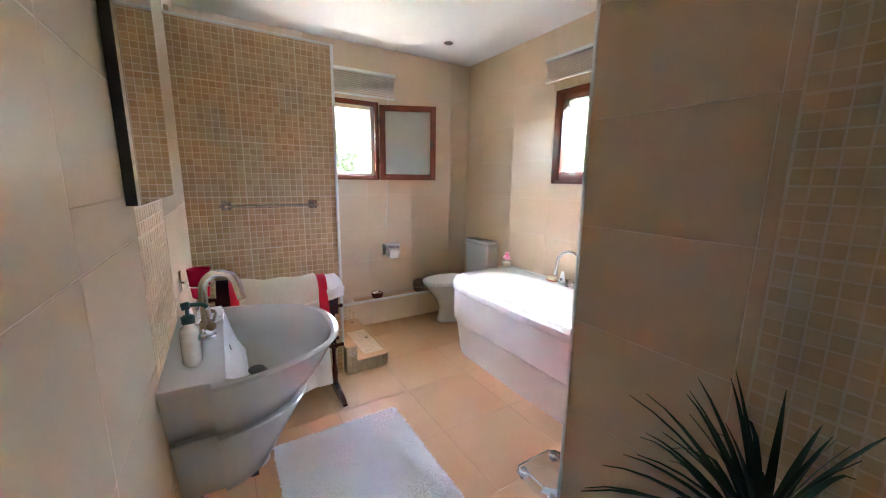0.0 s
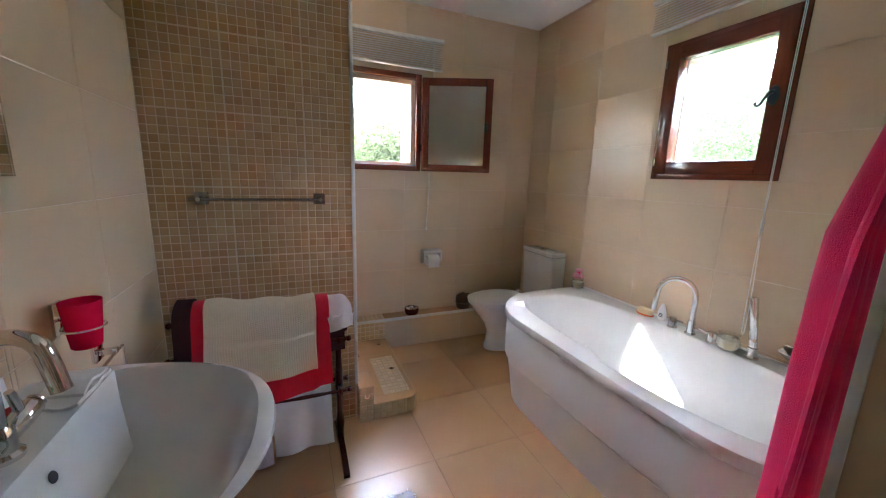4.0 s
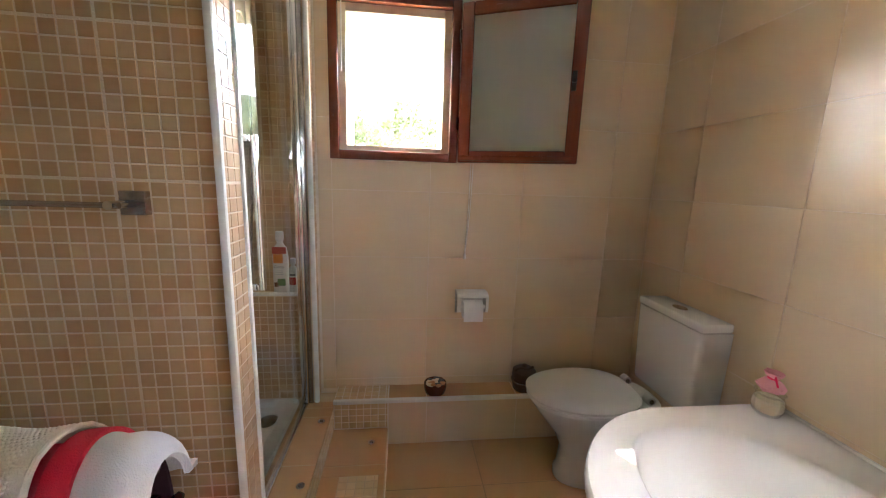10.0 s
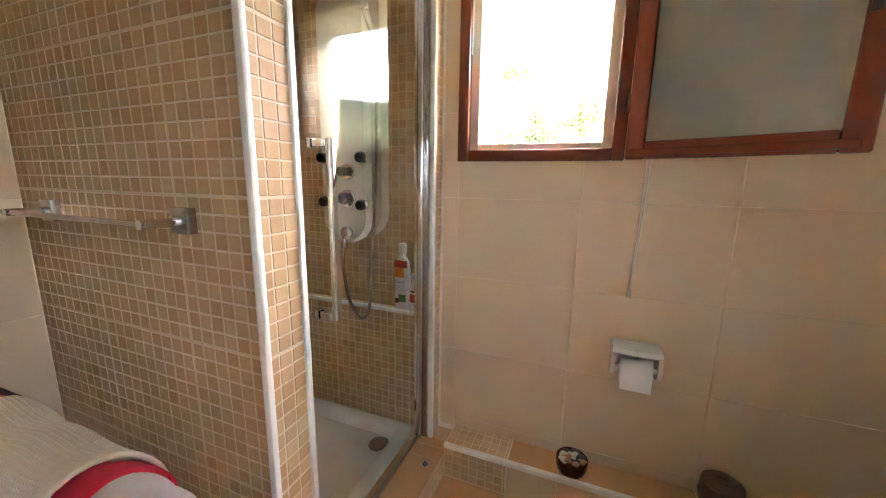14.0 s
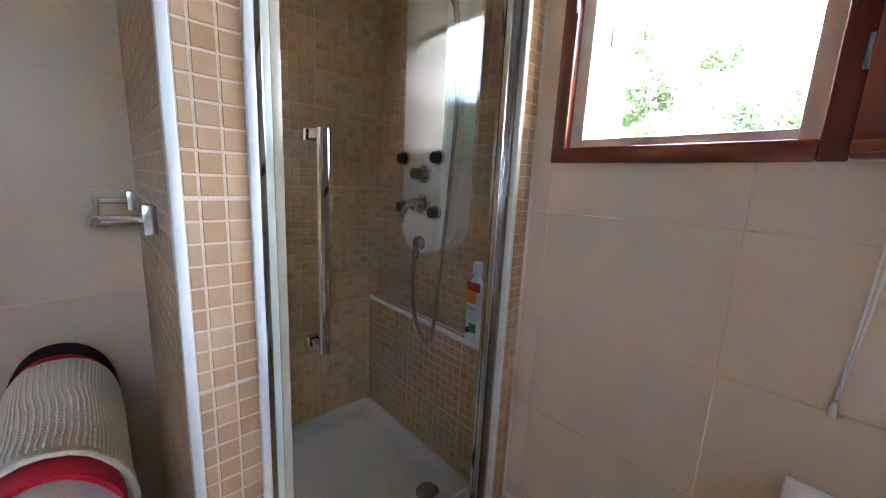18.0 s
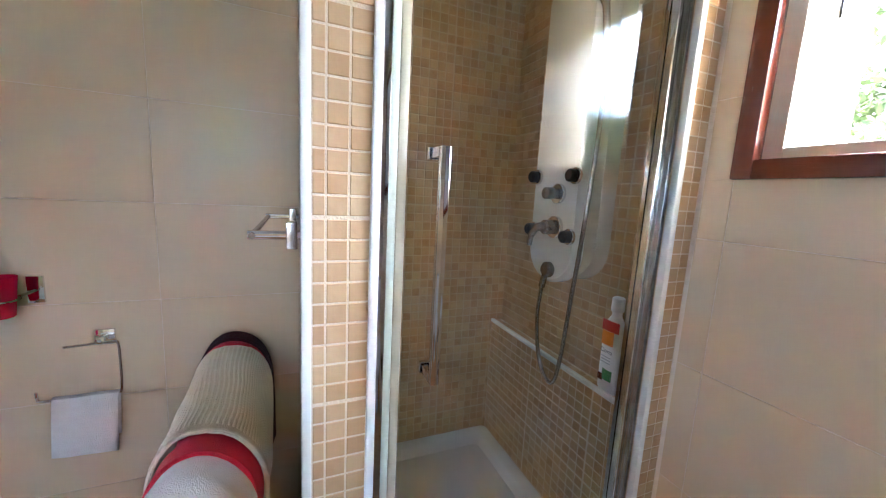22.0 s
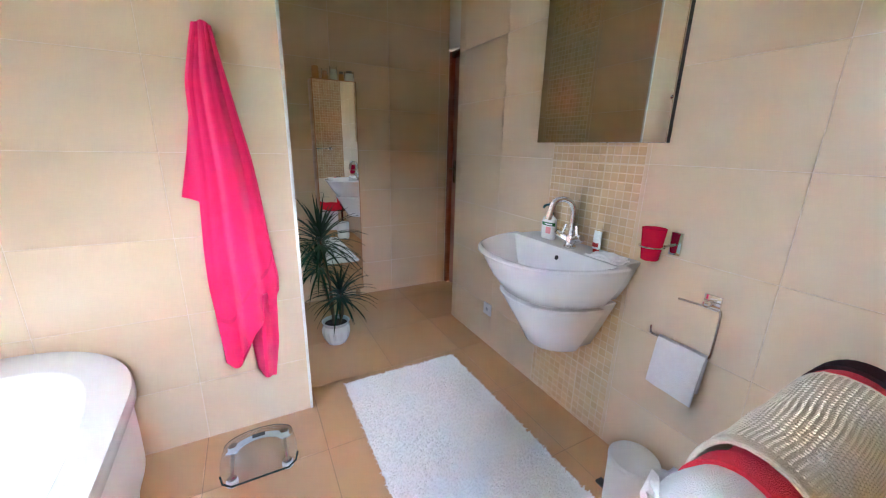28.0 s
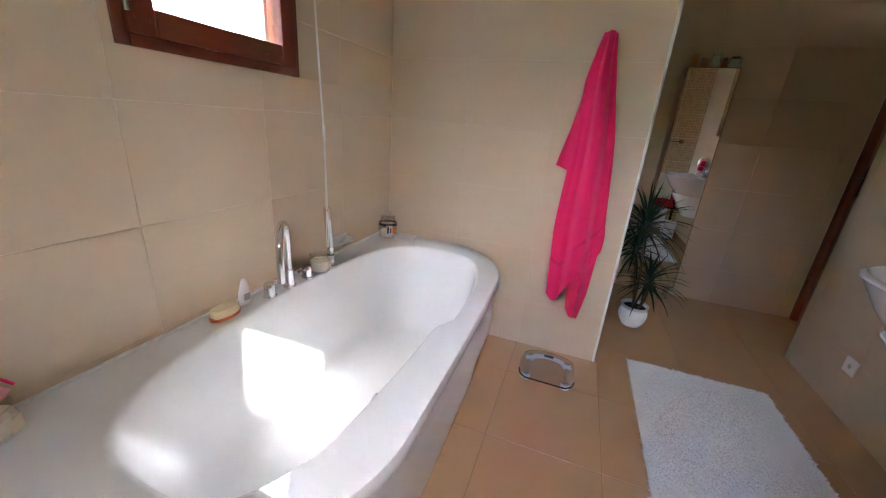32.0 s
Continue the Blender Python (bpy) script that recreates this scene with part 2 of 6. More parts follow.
M_MAROON = material("dark_maroon_towelling", (0.05, 0.008, 0.012), (0.03, 0.005, 0.008), rough=0.95, scale=50, bump=0.8, bscale=380)
M_RUG = material("white_shaggy_cotton", (0.90, 0.885, 0.86), (0.84, 0.82, 0.79), rough=0.95, scale=30, vary=0.15, sheen=0.1, spec=0.08)
M_REDPLASTIC = material("red_plastic", (0.72, 0.006, 0.055), (0.62, 0.004, 0.04), rough=0.25, scale=5)
M_WHITEPLASTIC = material("white_plastic", (0.80, 0.79, 0.77), (0.77, 0.755, 0.73), rough=0.3, scale=5)
M_SEAL = material("yellowed_seal", (0.54, 0.48, 0.34), (0.46, 0.40, 0.27), rough=0.45, scale=9)
M_SEALPALE = material("pale_rubber_seal", (0.60, 0.63, 0.52), (0.54, 0.57, 0.46), rough=0.4, scale=9)
M_GREENCAP = material("dark_green_plastic", (0.010, 0.085, 0.075), (0.008, 0.06, 0.055), rough=0.3, scale=5)
M_SOAP = material("milky_soap", (0.78, 0.74, 0.66), (0.74, 0.70, 0.61), rough=0.2, scale=6, coat=0.4)
M_GREEN = material("label_green", (0.05, 0.22, 0.06), (0.04, 0.17, 0.05), rough=0.5)
M_INK = material("dark_print", (0.05, 0.05, 0.055), (0.04, 0.04, 0.045), rough=0.6)
M_PRINT = material("white_print", (0.82, 0.82, 0.8), rough=0.6)
M_LABELRED = material("label_red", (0.55, 0.03, 0.02), (0.48, 0.02, 0.015), rough=0.45)
M_ORANGE = material("label_orange", (0.82, 0.28, 0.02), (0.75, 0.23, 0.015), rough=0.45)
M_PINKLABEL = material("label_pink", (0.80, 0.36, 0.34), (0.74, 0.28, 0.27), rough=0.45)
M_KRAFT = material("cream_paper_label", (0.74, 0.66, 0.48), (0.68, 0.59, 0.42), rough=0.7)
M_WAX = material("cream_candle_wax", (0.82, 0.76, 0.62), (0.77, 0.70, 0.55), rough=0.45, scale=10)
M_AMBER = material("amber_candle", (0.55, 0.26, 0.06), (0.42, 0.17, 0.03), rough=0.3)
M_TULLE = material("pink_tulle", (0.85, 0.42, 0.50), (0.80, 0.30, 0.40), rough=0.8, scale=20, bump=0.5, bscale=200)
M_ORANGESOAP = material("orange_soap_dish", (0.78, 0.16, 0.02), (0.70, 0.12, 0.015), rough=0.3)
M_YELLOWSOAP = material("cream_sponge", (0.82, 0.70, 0.46), (0.76, 0.62, 0.38), rough=0.9, scale=30, bump=0.8, bscale=160)
M_PAPER = material("white_tissue", (0.82, 0.81, 0.79), (0.78, 0.765, 0.74), rough=0.95, scale=30, bump=0.4, bscale=120)
M_LEAF = material("dark_green_leaf", (0.014, 0.045, 0.017), (0.007, 0.024, 0.009), spec=0.3, rough=0.55, scale=5, vary=0.5)
M_STEM = material("grey_brown_stem", (0.16, 0.11, 0.07), (0.10, 0.065, 0.04), rough=0.8, scale=20, bump=0.5, bscale=50)
M_SOIL = material("potting_soil", (0.045, 0.028, 0.018), (0.025, 0.015, 0.010), rough=0.95, scale=30, bump=1.0, bscale=80)
M_BROWNPOT = material("brown_glazed_pottery", (0.13, 0.038, 0.018), (0.075, 0.020, 0.010), rough=0.22, scale=8, coat=0.3)
M_BASKET = material("brown_woven_wood", (0.16, 0.085, 0.045), (0.085, 0.042, 0.022), rough=0.6, scale=25, bump=0.5, bscale=60, stretch=(1, 1, 5))
M_STEELDARK = material("dull_dark_steel", (0.20, 0.20, 0.20), (0.14, 0.14, 0.14), rough=0.32, metal=0.9)
M_STEPGROUT = material("tan_step_grout", (0.60, 0.45, 0.28), (0.52, 0.38, 0.23), rough=0.9, scale=35, bump=0.4, bscale=240)
M_SILVERGREY = material("silver_grey_plastic", (0.45, 0.47, 0.47), (0.40, 0.42, 0.42), rough=0.35)
M_PORCELAINPANEL = material("ivory_shower_panel", (0.74, 0.70, 0.60), (0.70, 0.655, 0.55), rough=0.2, scale=3, coat=0.3)
# The plate's shadow is put into its colour, hence the darker beige.
M_BACKPLATE = material("shaded_back_plate", (0.55, 0.46, 0.33), (0.50, 0.415, 0.29), rough=0.25, scale=3)
M_FOLIAGE = material("outdoor_foliage", (0.026, 0.040, 0.012), (0.012, 0.021, 0.006), spec=0.05, rough=0.8, scale=1.3, vary=0.6)
M_FOLIAGE2 = material("olive_foliage", (0.090, 0.110, 0.042), (0.055, 0.072, 0.026), rough=0.7, scale=1.3, vary=0.6)
M_TREELEAF = material("tree_leaf", (0.105, 0.120, 0.040), (0.065, 0.080, 0.024), rough=0.6, scale=1.3, vary=0.6)
for leaf_mat in (M_TREELEAF, M_FOLIAGE2):
    lt = leaf_mat.node_tree
    lp = lt.nodes["Principled BSDF"]
    tl = lt.nodes.new("ShaderNodeBsdfTranslucent")
    lt.links.new(lp.inputs["Base Color"].links[0].from_socket, tl.inputs["Color"])
    lm = lt.nodes.new("ShaderNodeMixShader")
    lm.inputs["Fac"].default_value = 0.5
    lt.links.new(lp.outputs["BSDF"], lm.inputs[1])
    lt.links.new(tl.outputs["BSDF"], lm.inputs[2])
    lt.links.new(lm.outputs["Shader"], lt.nodes["Material Output"].inputs["Surface"])
M_BARK = material("bark", (0.10, 0.07, 0.045), (0.06, 0.04, 0.025), rough=0.9, scale=12, bump=0.8, bscale=20)
M_GROUND = material("dry_scrub_ground", (0.024, 0.030, 0.013), (0.008, 0.013, 0.005), rough=0.95, scale=0.12, detail=9, spec=0.05)
M_STUCCO = material("pale_stucco", (0.74, 0.69, 0.60), (0.68, 0.62, 0.52), rough=0.9, scale=2, bump=0.3, bscale=60)
M_ROOF = material("terracotta_roof", (0.36, 0.15, 0.08), (0.26, 0.10, 0.05), rough=0.85, scale=3)


# ---- builders ----
def obj(name, bm, mat, parent=None, label="", smooth=True):
    me = bpy.data.meshes.new(name)
    bmesh.ops.recalc_face_normals(bm, faces=bm.faces[:])
    bm.to_mesh(me)
    bm.free()
    if smooth:
        me.shade_smooth()
        me.set_sharp_from_angle(angle=radians(38))
    if mat:
        me.materials.append(mat)
    ob = new(name, me)
    if parent:
        ob.parent = parent
    if label:
        ob["label"] = label
    return ob


def part(name, bm, mat, parent, label=""):
    return obj(name, bm, mat, parent, label)


def thing(name, label, category, group=""):
    return tagged(new(name), label, category, group)


def box(x0, y0, z0, x1, y1, z1, bevel=0.0, bm=None, seg=2):
    b = bmesh.new()
    bmesh.ops.create_cube(b, size=1.0, matrix=Matrix.Translation(((x0 + x1) / 2, (y0 + y1) / 2, (z0 + z1) / 2)) @ Matrix.Diagonal((x1 - x0, y1 - y0, z1 - z0, 1)))
    if bevel:
        bmesh.ops.bevel(b, geom=b.edges[:], offset=bevel, segments=seg, affect="EDGES", profile=0.5)
    return join(bm, b)


def join(bm, b):
    if bm is None:
        return b
    me = bpy.data.meshes.new("tmp")
    b.to_mesh(me)
    b.free()
    bm.from_mesh(me)
    bpy.data.meshes.remove(me)
    return bm


def moved(bm, m):
    bmesh.ops.transform(bm, matrix=m, verts=bm.verts[:])
    return bm


def loft(rings, cap0=True, cap1=True, bm=None, closed=True):
    """Skin through rings of equal point counts."""
    b = bm or bmesh.new()
    vs = [[b.verts.new(p) for p in r] for r in rings]
    n = len(rings[0])
    for r0, r1 in zip(vs, vs[1:]):
        for i in range(n if closed else n - 1):
            j = (i + 1) % n
            b.faces.new((r0[i], r0[j], r1[j], r1[i]))
    if closed and cap0:
        b.faces.new(vs[0][::-1])
    if closed and cap1:
        b.faces.new(vs[-1])
    return b


def lathe(profile, seg=28, centre=(0, 0, 0), cap0=True, cap1=True, bm=None):
    """profile: (radius, z) pairs, from one end to the other."""
    rings = [[(centre[0] + r * math.cos(2 * math.pi * k / seg), centre[1] + r * math.sin(2 * math.pi * k / seg), centre[2] + z) for k in range(seg)] for r, z in profile]
    return loft(rings, cap0, cap1, bm)


def smooth_path(pts, n=6):
    """Catmull-Rom through the points."""
    p = [Vector(q) for q in pts]
    p = [2 * p[0] - p[1]] + p + [2 * p[-1] - p[-2]]
    out = []
    for a, b, c, d in zip(p, p[1:], p[2:], p[3:]):
        for k in range(n):
            t = k / n
            out.append(0.5 * ((2 * b) + (c - a) * t + (2 * a - 5 * b + 4 * c - d) * t * t + (3 * b - a - 3 * c + d) * t ** 3))
    return out + [p[-2]]


def tube(pts, r, seg=10, bm=None):
    """A round bar along a line; r is one radius or one for each point."""
    pts = [Vector(q) for q in pts]
    rr = r if isinstance(r, (list, tuple)) else [r] * len(pts)
    rings, side = [], None
    for i, q in enumerate(pts):
        d = (pts[min(i + 1, len(pts) - 1)] - pts[max(i - 1, 0)]).normalized()
        if side is None:
            side = d.orthogonal().normalized()
        side = (side - d * side.dot(d)).normalized()
        up = d.cross(side)
        rings.append([q + rr[i] * (math.cos(2 * math.pi * k / seg) * side + math.sin(2 * math.pi * k / seg) * up) for k in range(seg)])
    return loft(rings, True, True, bm)


def bar(a, b, r, seg=12, bm=None):
    return tube([a, b], r, seg, bm)


def disc(centre, axis, r, h, bevel=0.002, seg=24):
    """A short round knob along an axis."""
    b = lathe([(r - bevel, 0), (r, bevel), (r, h - bevel), (r - bevel, h)], seg)
    q = Vector((0, 0, 1)).rotation_difference(Vector(axis).normalized()).to_matrix().to_4x4()
    return moved(b, Matrix.Translation(centre) @ q)


def sheet(rows, thick=0.006, bm=None):
    """A cloth of even thickness through rows of points."""
    rows = [[Vector(p) for p in r] for r in rows]
    n, m = len(rows), len(rows[0])
    norm = [[None] * m for _ in range(n)]
    for i in range(n):
        for j in range(m):
            du = rows[min(i + 1, n - 1)][j] - rows[max(i - 1, 0)][j]
            dv = rows[i][min(j + 1, m - 1)] - rows[i][max(j - 1, 0)]
            c = du.cross(dv)
            norm[i][j] = c.normalized() if c.length > 1e-9 else Vector((0, 0, 1))
    b = bm or bmesh.new()
    top = [[b.verts.new(rows[i][j] + norm[i][j] * thick / 2) for j in range(m)] for i in range(n)]
    bot = [[b.verts.new(rows[i][j] - norm[i][j] * thick / 2) for j in range(m)] for i in range(n)]
    for i in range(n - 1):
        for j in range(m - 1):
            b.faces.new((top[i][j], top[i + 1][j], top[i + 1][j + 1], top[i][j + 1]))
            b.faces.new((bot[i][j], bot[i][j + 1], bot[i + 1][j + 1], bot[i + 1][j]))
    rim = [(i, 0) for i in range(n)] + [(n - 1, j) for j in range(1, m)] + [(i, m - 1) for i in range(n - 2, -1, -1)] + [(0, j) for j in range(m - 2, 0, -1)]
    for k, (i, j) in enumerate(rim):
        i2, j2 = rim[(k + 1) % len(rim)]
        b.faces.new((top[i][j], bot[i][j], bot[i2][j2], top[i2][j2]))
    return b


def wobble(p, amp, freq, seed=0.0):
    v = noise.noise_vector(Vector(p) * freq + Vector((seed, seed * 1.7, -seed)))
    return Vector(p) + v * amp


# ---- tiles: each a bevelled slab of its own ----
TILE_MESH = {}


def tile_points(w, h, d, b):
    pts = []
    for x, y, z in ((w / 2, h / 2, 0), (w / 2, h / 2, d - b), (w / 2 - b, h / 2 - b, d)):
        pts += [(-x, -y, z), (x, -y, z), (x, y, z), (-x, y, z)]
    return pts


TILE_FACES = [(0, 1, 5, 4), (1, 2, 6, 5), (2, 3, 7, 6), (3, 0, 4, 7), (4, 5, 9, 8), (5, 6, 10, 9), (6, 7, 11, 10), (7, 4, 8, 11), (8, 9, 10, 11)]


def tile_mesh(name, w, h, d, b, mat):
    key = (name, round(w, 4), round(h, 4), mat.name)
    if key not in TILE_MESH:
        me = bpy.data.meshes.new(name)
        me.from_pydata(tile_points(w, h, d, b), [], TILE_FACES)
        me.materials.append(mat)
        TILE_MESH[key] = me
    return TILE_MESH[key]


def cut(rect, holes):
    """What is left of a rectangle outside the holes."""
    rects = [rect]
    for a0, b0, a1, b1 in holes:
        left = []
        for u0, v0, u1, v1 in rects:
            if a0 >= u1 or a1 <= u0 or b0 >= v1 or b1 <= v0:
                left.append((u0, v0, u1, v1))
                continue
            if v0 < b0:
                left.append((u0, v0, u1, b0))
            if b1 < v1:
                left.append((u0, b1, u1, v1))
            c0, c1 = max(v0, b0), min(v1, b1)
            if u0 < a0:
                left.append((u0, c0, a0, c1))
            if a1 < u1:
                left.append((a1, c0, u1, c1))
        rects = left
    return rects


def lay(parent, name, o, u, v, rect, pitch, phase, gap, depth, mat, holes=(), bevel=0.0012, near=None, limit=300, seam=0, rough=0.0):
    """Lays tiles over a rectangle (u0, v0, u1, v1) of the plane through o along u and v; seam: every so many tiles the joint is wider."""
    o, u, v = Vector(o), Vector(u), Vector(v)
    n = u.cross(v)
    turn = Matrix((u, v, n)).transposed()
    cells = []
    i0, i1 = math.floor((rect[0] - phase[0]) / pitch[0]), math.ceil((rect[2] - phase[0]) / pitch[0])
    j0, j1 = math.floor((rect[1] - phase[1]) / pitch[1]), math.ceil((rect[3] - phase[1]) / pitch[1])
    for j in range(j0, j1):
        for i in range(i0, i1):
            g = [gap / 2] * 4
            if seam:
                g = [gap if (i + k) % seam == 0 else gap / 2 for k in (0, 1)] + [gap if (j + k) % seam == 0 else gap / 2 for k in (0, 1)]
            c = (max(rect[0], phase[0] + i * pitch[0]) + g[0], max(rect[1], phase[1] + j * pitch[1]) + g[2], min(rect[2], phase[0] + (i + 1) * pitch[0]) - g[1], min(rect[3], phase[1] + (j + 1) * pitch[1]) - g[3])
            for r in cut(c, holes):
                if r[2] - r[0] > 0.004 and r[3] - r[1] > 0.004:
                    cells.append(r)
    if near is not None:
        cells.sort(key=lambda r: ((r[0] + r[2]) / 2 - near[0]) ** 2 + ((r[1] + r[3]) / 2 - near[1]) ** 2)
    rnd = random.Random(len(cells) * 7 + int(o.x * 100))
    verts, faces = [], []
    for k, (a0, b0, a1, b1) in enumerate(cells):
        tilt = Matrix.Rotation(rnd.uniform(-rough, rough), 3, "X") @ Matrix.Rotation(rnd.uniform(-rough, rough), 3, "Y")
        place = o + u * ((a0 + a1) / 2) + v * ((b0 + b1) / 2) + n * (rnd.uniform(-1, 1) * rough * 0.012)
        w, h = a1 - a0, b1 - b0
        if k < limit:
            ob = new(name, tile_mesh(name, w, h, depth, min(bevel, w / 4, h / 4), mat))
            ob.parent = parent
            ob.matrix_local = Matrix.Translation(place) @ (turn @ tilt).to_4x4()
        else:
            base = len(verts)
            tm = turn @ tilt
            verts += [tuple(place + tm @ Vector(p)) for p in tile_points(w, h, depth, min(bevel, w / 4, h / 4))]
            faces += [tuple(base + q for q in f) for f in TILE_FACES]
    if faces:
        me = bpy.data.meshes.new(name + "s")
        me.from_pydata(verts, [], faces)
        me.materials.append(mat)
        ob = tagged(new(name + "_field", me), kind="stuff")
        ob.parent = parent


def slab(name, boxes, mat, label=""):
    b = None
    for q in boxes:
        b = box(*q, bm=b)
    return tagged(obj(name, b, mat, smooth=False), label, kind="structure")


X, Y, Z = Vector((1, 0, 0)), Vector((0, 1, 0)), Vector((0, 0, 1))
XE, YN, YS, ZC = 2.573, 3.54, -0.48, 2.62          # inner faces: east and north walls, south wall, ceiling
PX, PY = 1.183, 0.892                              # corner of the block between bath and corridor
FY, FX, FZ = 2.627, 0.862, 2.25          # shower pier: face, end, top
D, G = 0.007, 0.0013                               # thickness of a wall tile, depth of its joints
TP, TZ = 0.468, 0.328                             # wall tile
MP = 0.0358                                        # mosaic pitch
W1 = (0.930, 1.418, 1.528, 2.138)                  # north window: x, z, x, z
W2 = (1.666, 1.404, 2.298, 2.140)                  # east window: y, z, y, z

# ---- the shell ----
wall_west = slab("wall_west", [(-0.30, 0.245, 0, -G, YN + 0.25, ZC)], M_GROUT, "wall of large glossy cream tiles behind the washbasin")
wall_north = slab("wall_north", [(-0.30, YN + G, -0.4, W1[0], YN + 0.30, ZC + 0.2), (W1[2], YN + G, -0.4, XE + 0.26, YN + 0.30, ZC + 0.2), (W1[0], YN + G, -0.4, W1[2], YN + 0.30, W1[1]), (W1[0], YN + G, W1[3], W1[2], YN + 0.30, ZC + 0.2)], M_GROUT, "cream tiled wall with a small window above the ledge")
wall_east = slab("wall_east", [(XE + G, PY - 0.3, -0.4, XE + 0.26, W2[0], ZC + 0.2), (XE + G, W2[2], -0.4, XE + 0.26, YN + G, ZC + 0.2), (XE + G, W2[0], -0.4, XE + 0.26, W2[2], W2[1]), (XE + G, W2[0], W2[3], XE + 0.26, W2[2], ZC + 0.2)], M_GROUT, "cream tiled wall with a small window above the bath")
wall_block = slab("wall_partition", [(PX + G, YS - 0.2, 0, XE + G, PY - G, ZC)], M_GROUT, "cream tiled partition between bath and entrance")
wall_south = slab("wall_south", [(-0.45, YS - 0.2, 0, PX + G, YS - G, ZC)], M_GROUT, "cream tiled end wall of the entrance")
slab("wall_entrance", [(-0.45, YS - G, 2.13, -0.31, 0.245, ZC), (-0.45, 0.245, 0, -0.30, 0.6, ZC)], M_STUCCO, "wall above the entrance door")
ceiling = slab("ceiling", [(-0.45, YS - 0.2, ZC, XE + G, YN + G, ZC + 0.2)], M_PLASTER, "matt white painted ceiling")
floor = slab("floor", [(-0.45, YS - 0.2, -0.3, XE + G, YN + G, -G)], M_FLOORGROUT, "large sand-coloured floor tiles with brown joints")


# ---- doors, windows ----
def ring_frame(name, o, u, v, rect, w, d0, d1, mats, parent, bevel=0.004):
    """Four rails round an opening, lying from d0 to d1 along the normal."""
    o, u, v = Vector(o), Vector(u), Vector(v)
    n = u.cross(v)
    m = Matrix.Translation(o) @ Matrix((u, v, n)).transposed().to_4x4()
    a0, b0, a1, b1 = rect
    made = []
    for k, q in enumerate(((a0, b0, a0 + w, b1), (a1 - w, b0, a1, b1), (a0 + w, b0, a1 - w, b0 + w), (a0 + w, b1 - w, a1 - w, b1))):
        b = moved(box(q[0], q[1], d0, q[2], q[3], d1, bevel), m)
        made.append(part(name, b, mats[k // 2], parent))
    return made


def pane(o, u, v, rect, d0, d1, mat, parent, name="pane", shadow=False):
    o, u, v = Vector(o), Vector(u), Vector(v)
    m = Matrix.Translation(o) @ Matrix((u, v, u.cross(v))).transposed().to_4x4()
    ob = part(name, moved(box(rect[0], rect[1], d0, rect[2], rect[3], d1), m), mat, parent)
    ob.visible_shadow = shadow
    return ob


# north window: fixed frame, plastered reveal, cream outer frame; the sash stands open into the room
window_1 = tagged(new("window_1"), "small red-brown wooden window standing open above the ledge", "window", kind="structure")
o1 = (0, YN, 0)
ring_frame("window_frame", o1, X, Z, W1, 0.042, -0.022, 0.012, (M_WOOD, M_WOODH), window_1)
ring_frame("outer_frame", o1, X, Z, (W1[0] + 0.02, W1[1] + 0.012, W1[2] - 0.02, W1[3] - 0.02), 0.055, -0.28, -0.023, (M_CREAMWOOD, M_CREAMWOOD), window_1, 0.003)
for z in (1.60, 1.98):
    part("hinge", box(1.518, YN - 0.020, z - 0.03, 1.530, YN - 0.010, z + 0.03, 0.003), M_BRUSHED, window_1)
part("latch", box(1.02, YN + 0.085, 1.74, 1.032, YN + 0.10, 1.79, 0.003), M_BRUSHED, window_1)
sash_dir = (Vector((2.035, 3.295, 0)) - Vector((1.533, 3.528, 0))).normalized()
sash = tagged(new("window_sash"), "open wooden sash with a frosted pane", "window sash")
so = Vector((1.533, 3.522, 0))
SW = (0.0, 1.420, 0.540, 2.115)
ring_frame("sash_rail", so, sash_dir, Z, SW, 0.055, -0.018, 0.018, (M_WOOD, M_WOODH), sash, 0.006)
pane(so, sash_dir, Z, (0.05, 1.47, 0.490, 2.065), -0.003, 0.003, M_FROST, sash, "frosted_pane", True)
hm = Matrix.Translation(so) @ Matrix((sash_dir, Z, sash_dir.cross(Z))).transposed().to_4x4()
part("weather_bar", moved(box(0.005, 1.428, 0.018, 0.52, 1.452, 0.032, 0.006), hm), M_WOODH, sash)
part("latch_plate", moved(box(0.490, 1.72, 0.018, 0.510, 1.80, 0.022, 0.003), hm), M_BLACK, sash)
part("latch_knob", moved(disc((0.500, 1.76, 0.022), (0, 0, 1), 0.011, 0.022, 0.004, 14), hm), M_BLACK, sash)
part("latch_tongue", moved(disc((0.524, 1.76, -0.004), (1, 0, 0), 0.009, 0.016, 0.003, 14), hm), M_BLACK, sash)

# east window: closed clear sash with an iron handle
window_2 = tagged(new("window_2"), "closed red-brown wooden window with clear glass above the bath", "window", kind="structure")
o2 = (XE, 0, 0)
r2 = (-W2[2], W2[1], -W2[0], W2[3])
ring_frame("window_frame", o2, -Y, Z, r2, 0.036, -0.07, 0.006, (M_WOOD, M_WOODH), window_2)
ring_frame("sash_rail", o2, -Y, Z, (r2[0] + 0.028, r2[1] + 0.028, r2[2] - 0.028, r2[3] - 0.028), 0.068, -0.050, 0.020, (M_WOOD, M_WOODH), window_2, 0.006)
pane(o2, -Y, Z, (r2[0] + 0.085, r2[1] + 0.085, r2[2] - 0.085, r2[3] - 0.085), -0.022, -0.016, M_GLASS, window_2)
ring_frame("outer_frame", o2, -Y, Z, (r2[0] + 0.012, r2[1] + 0.012, r2[2] - 0.012, r2[3] - 0.012), 0.075, -0.20, -0.071, (M_CREAMWOOD, M_CREAMWOOD), window_2, 0.003)
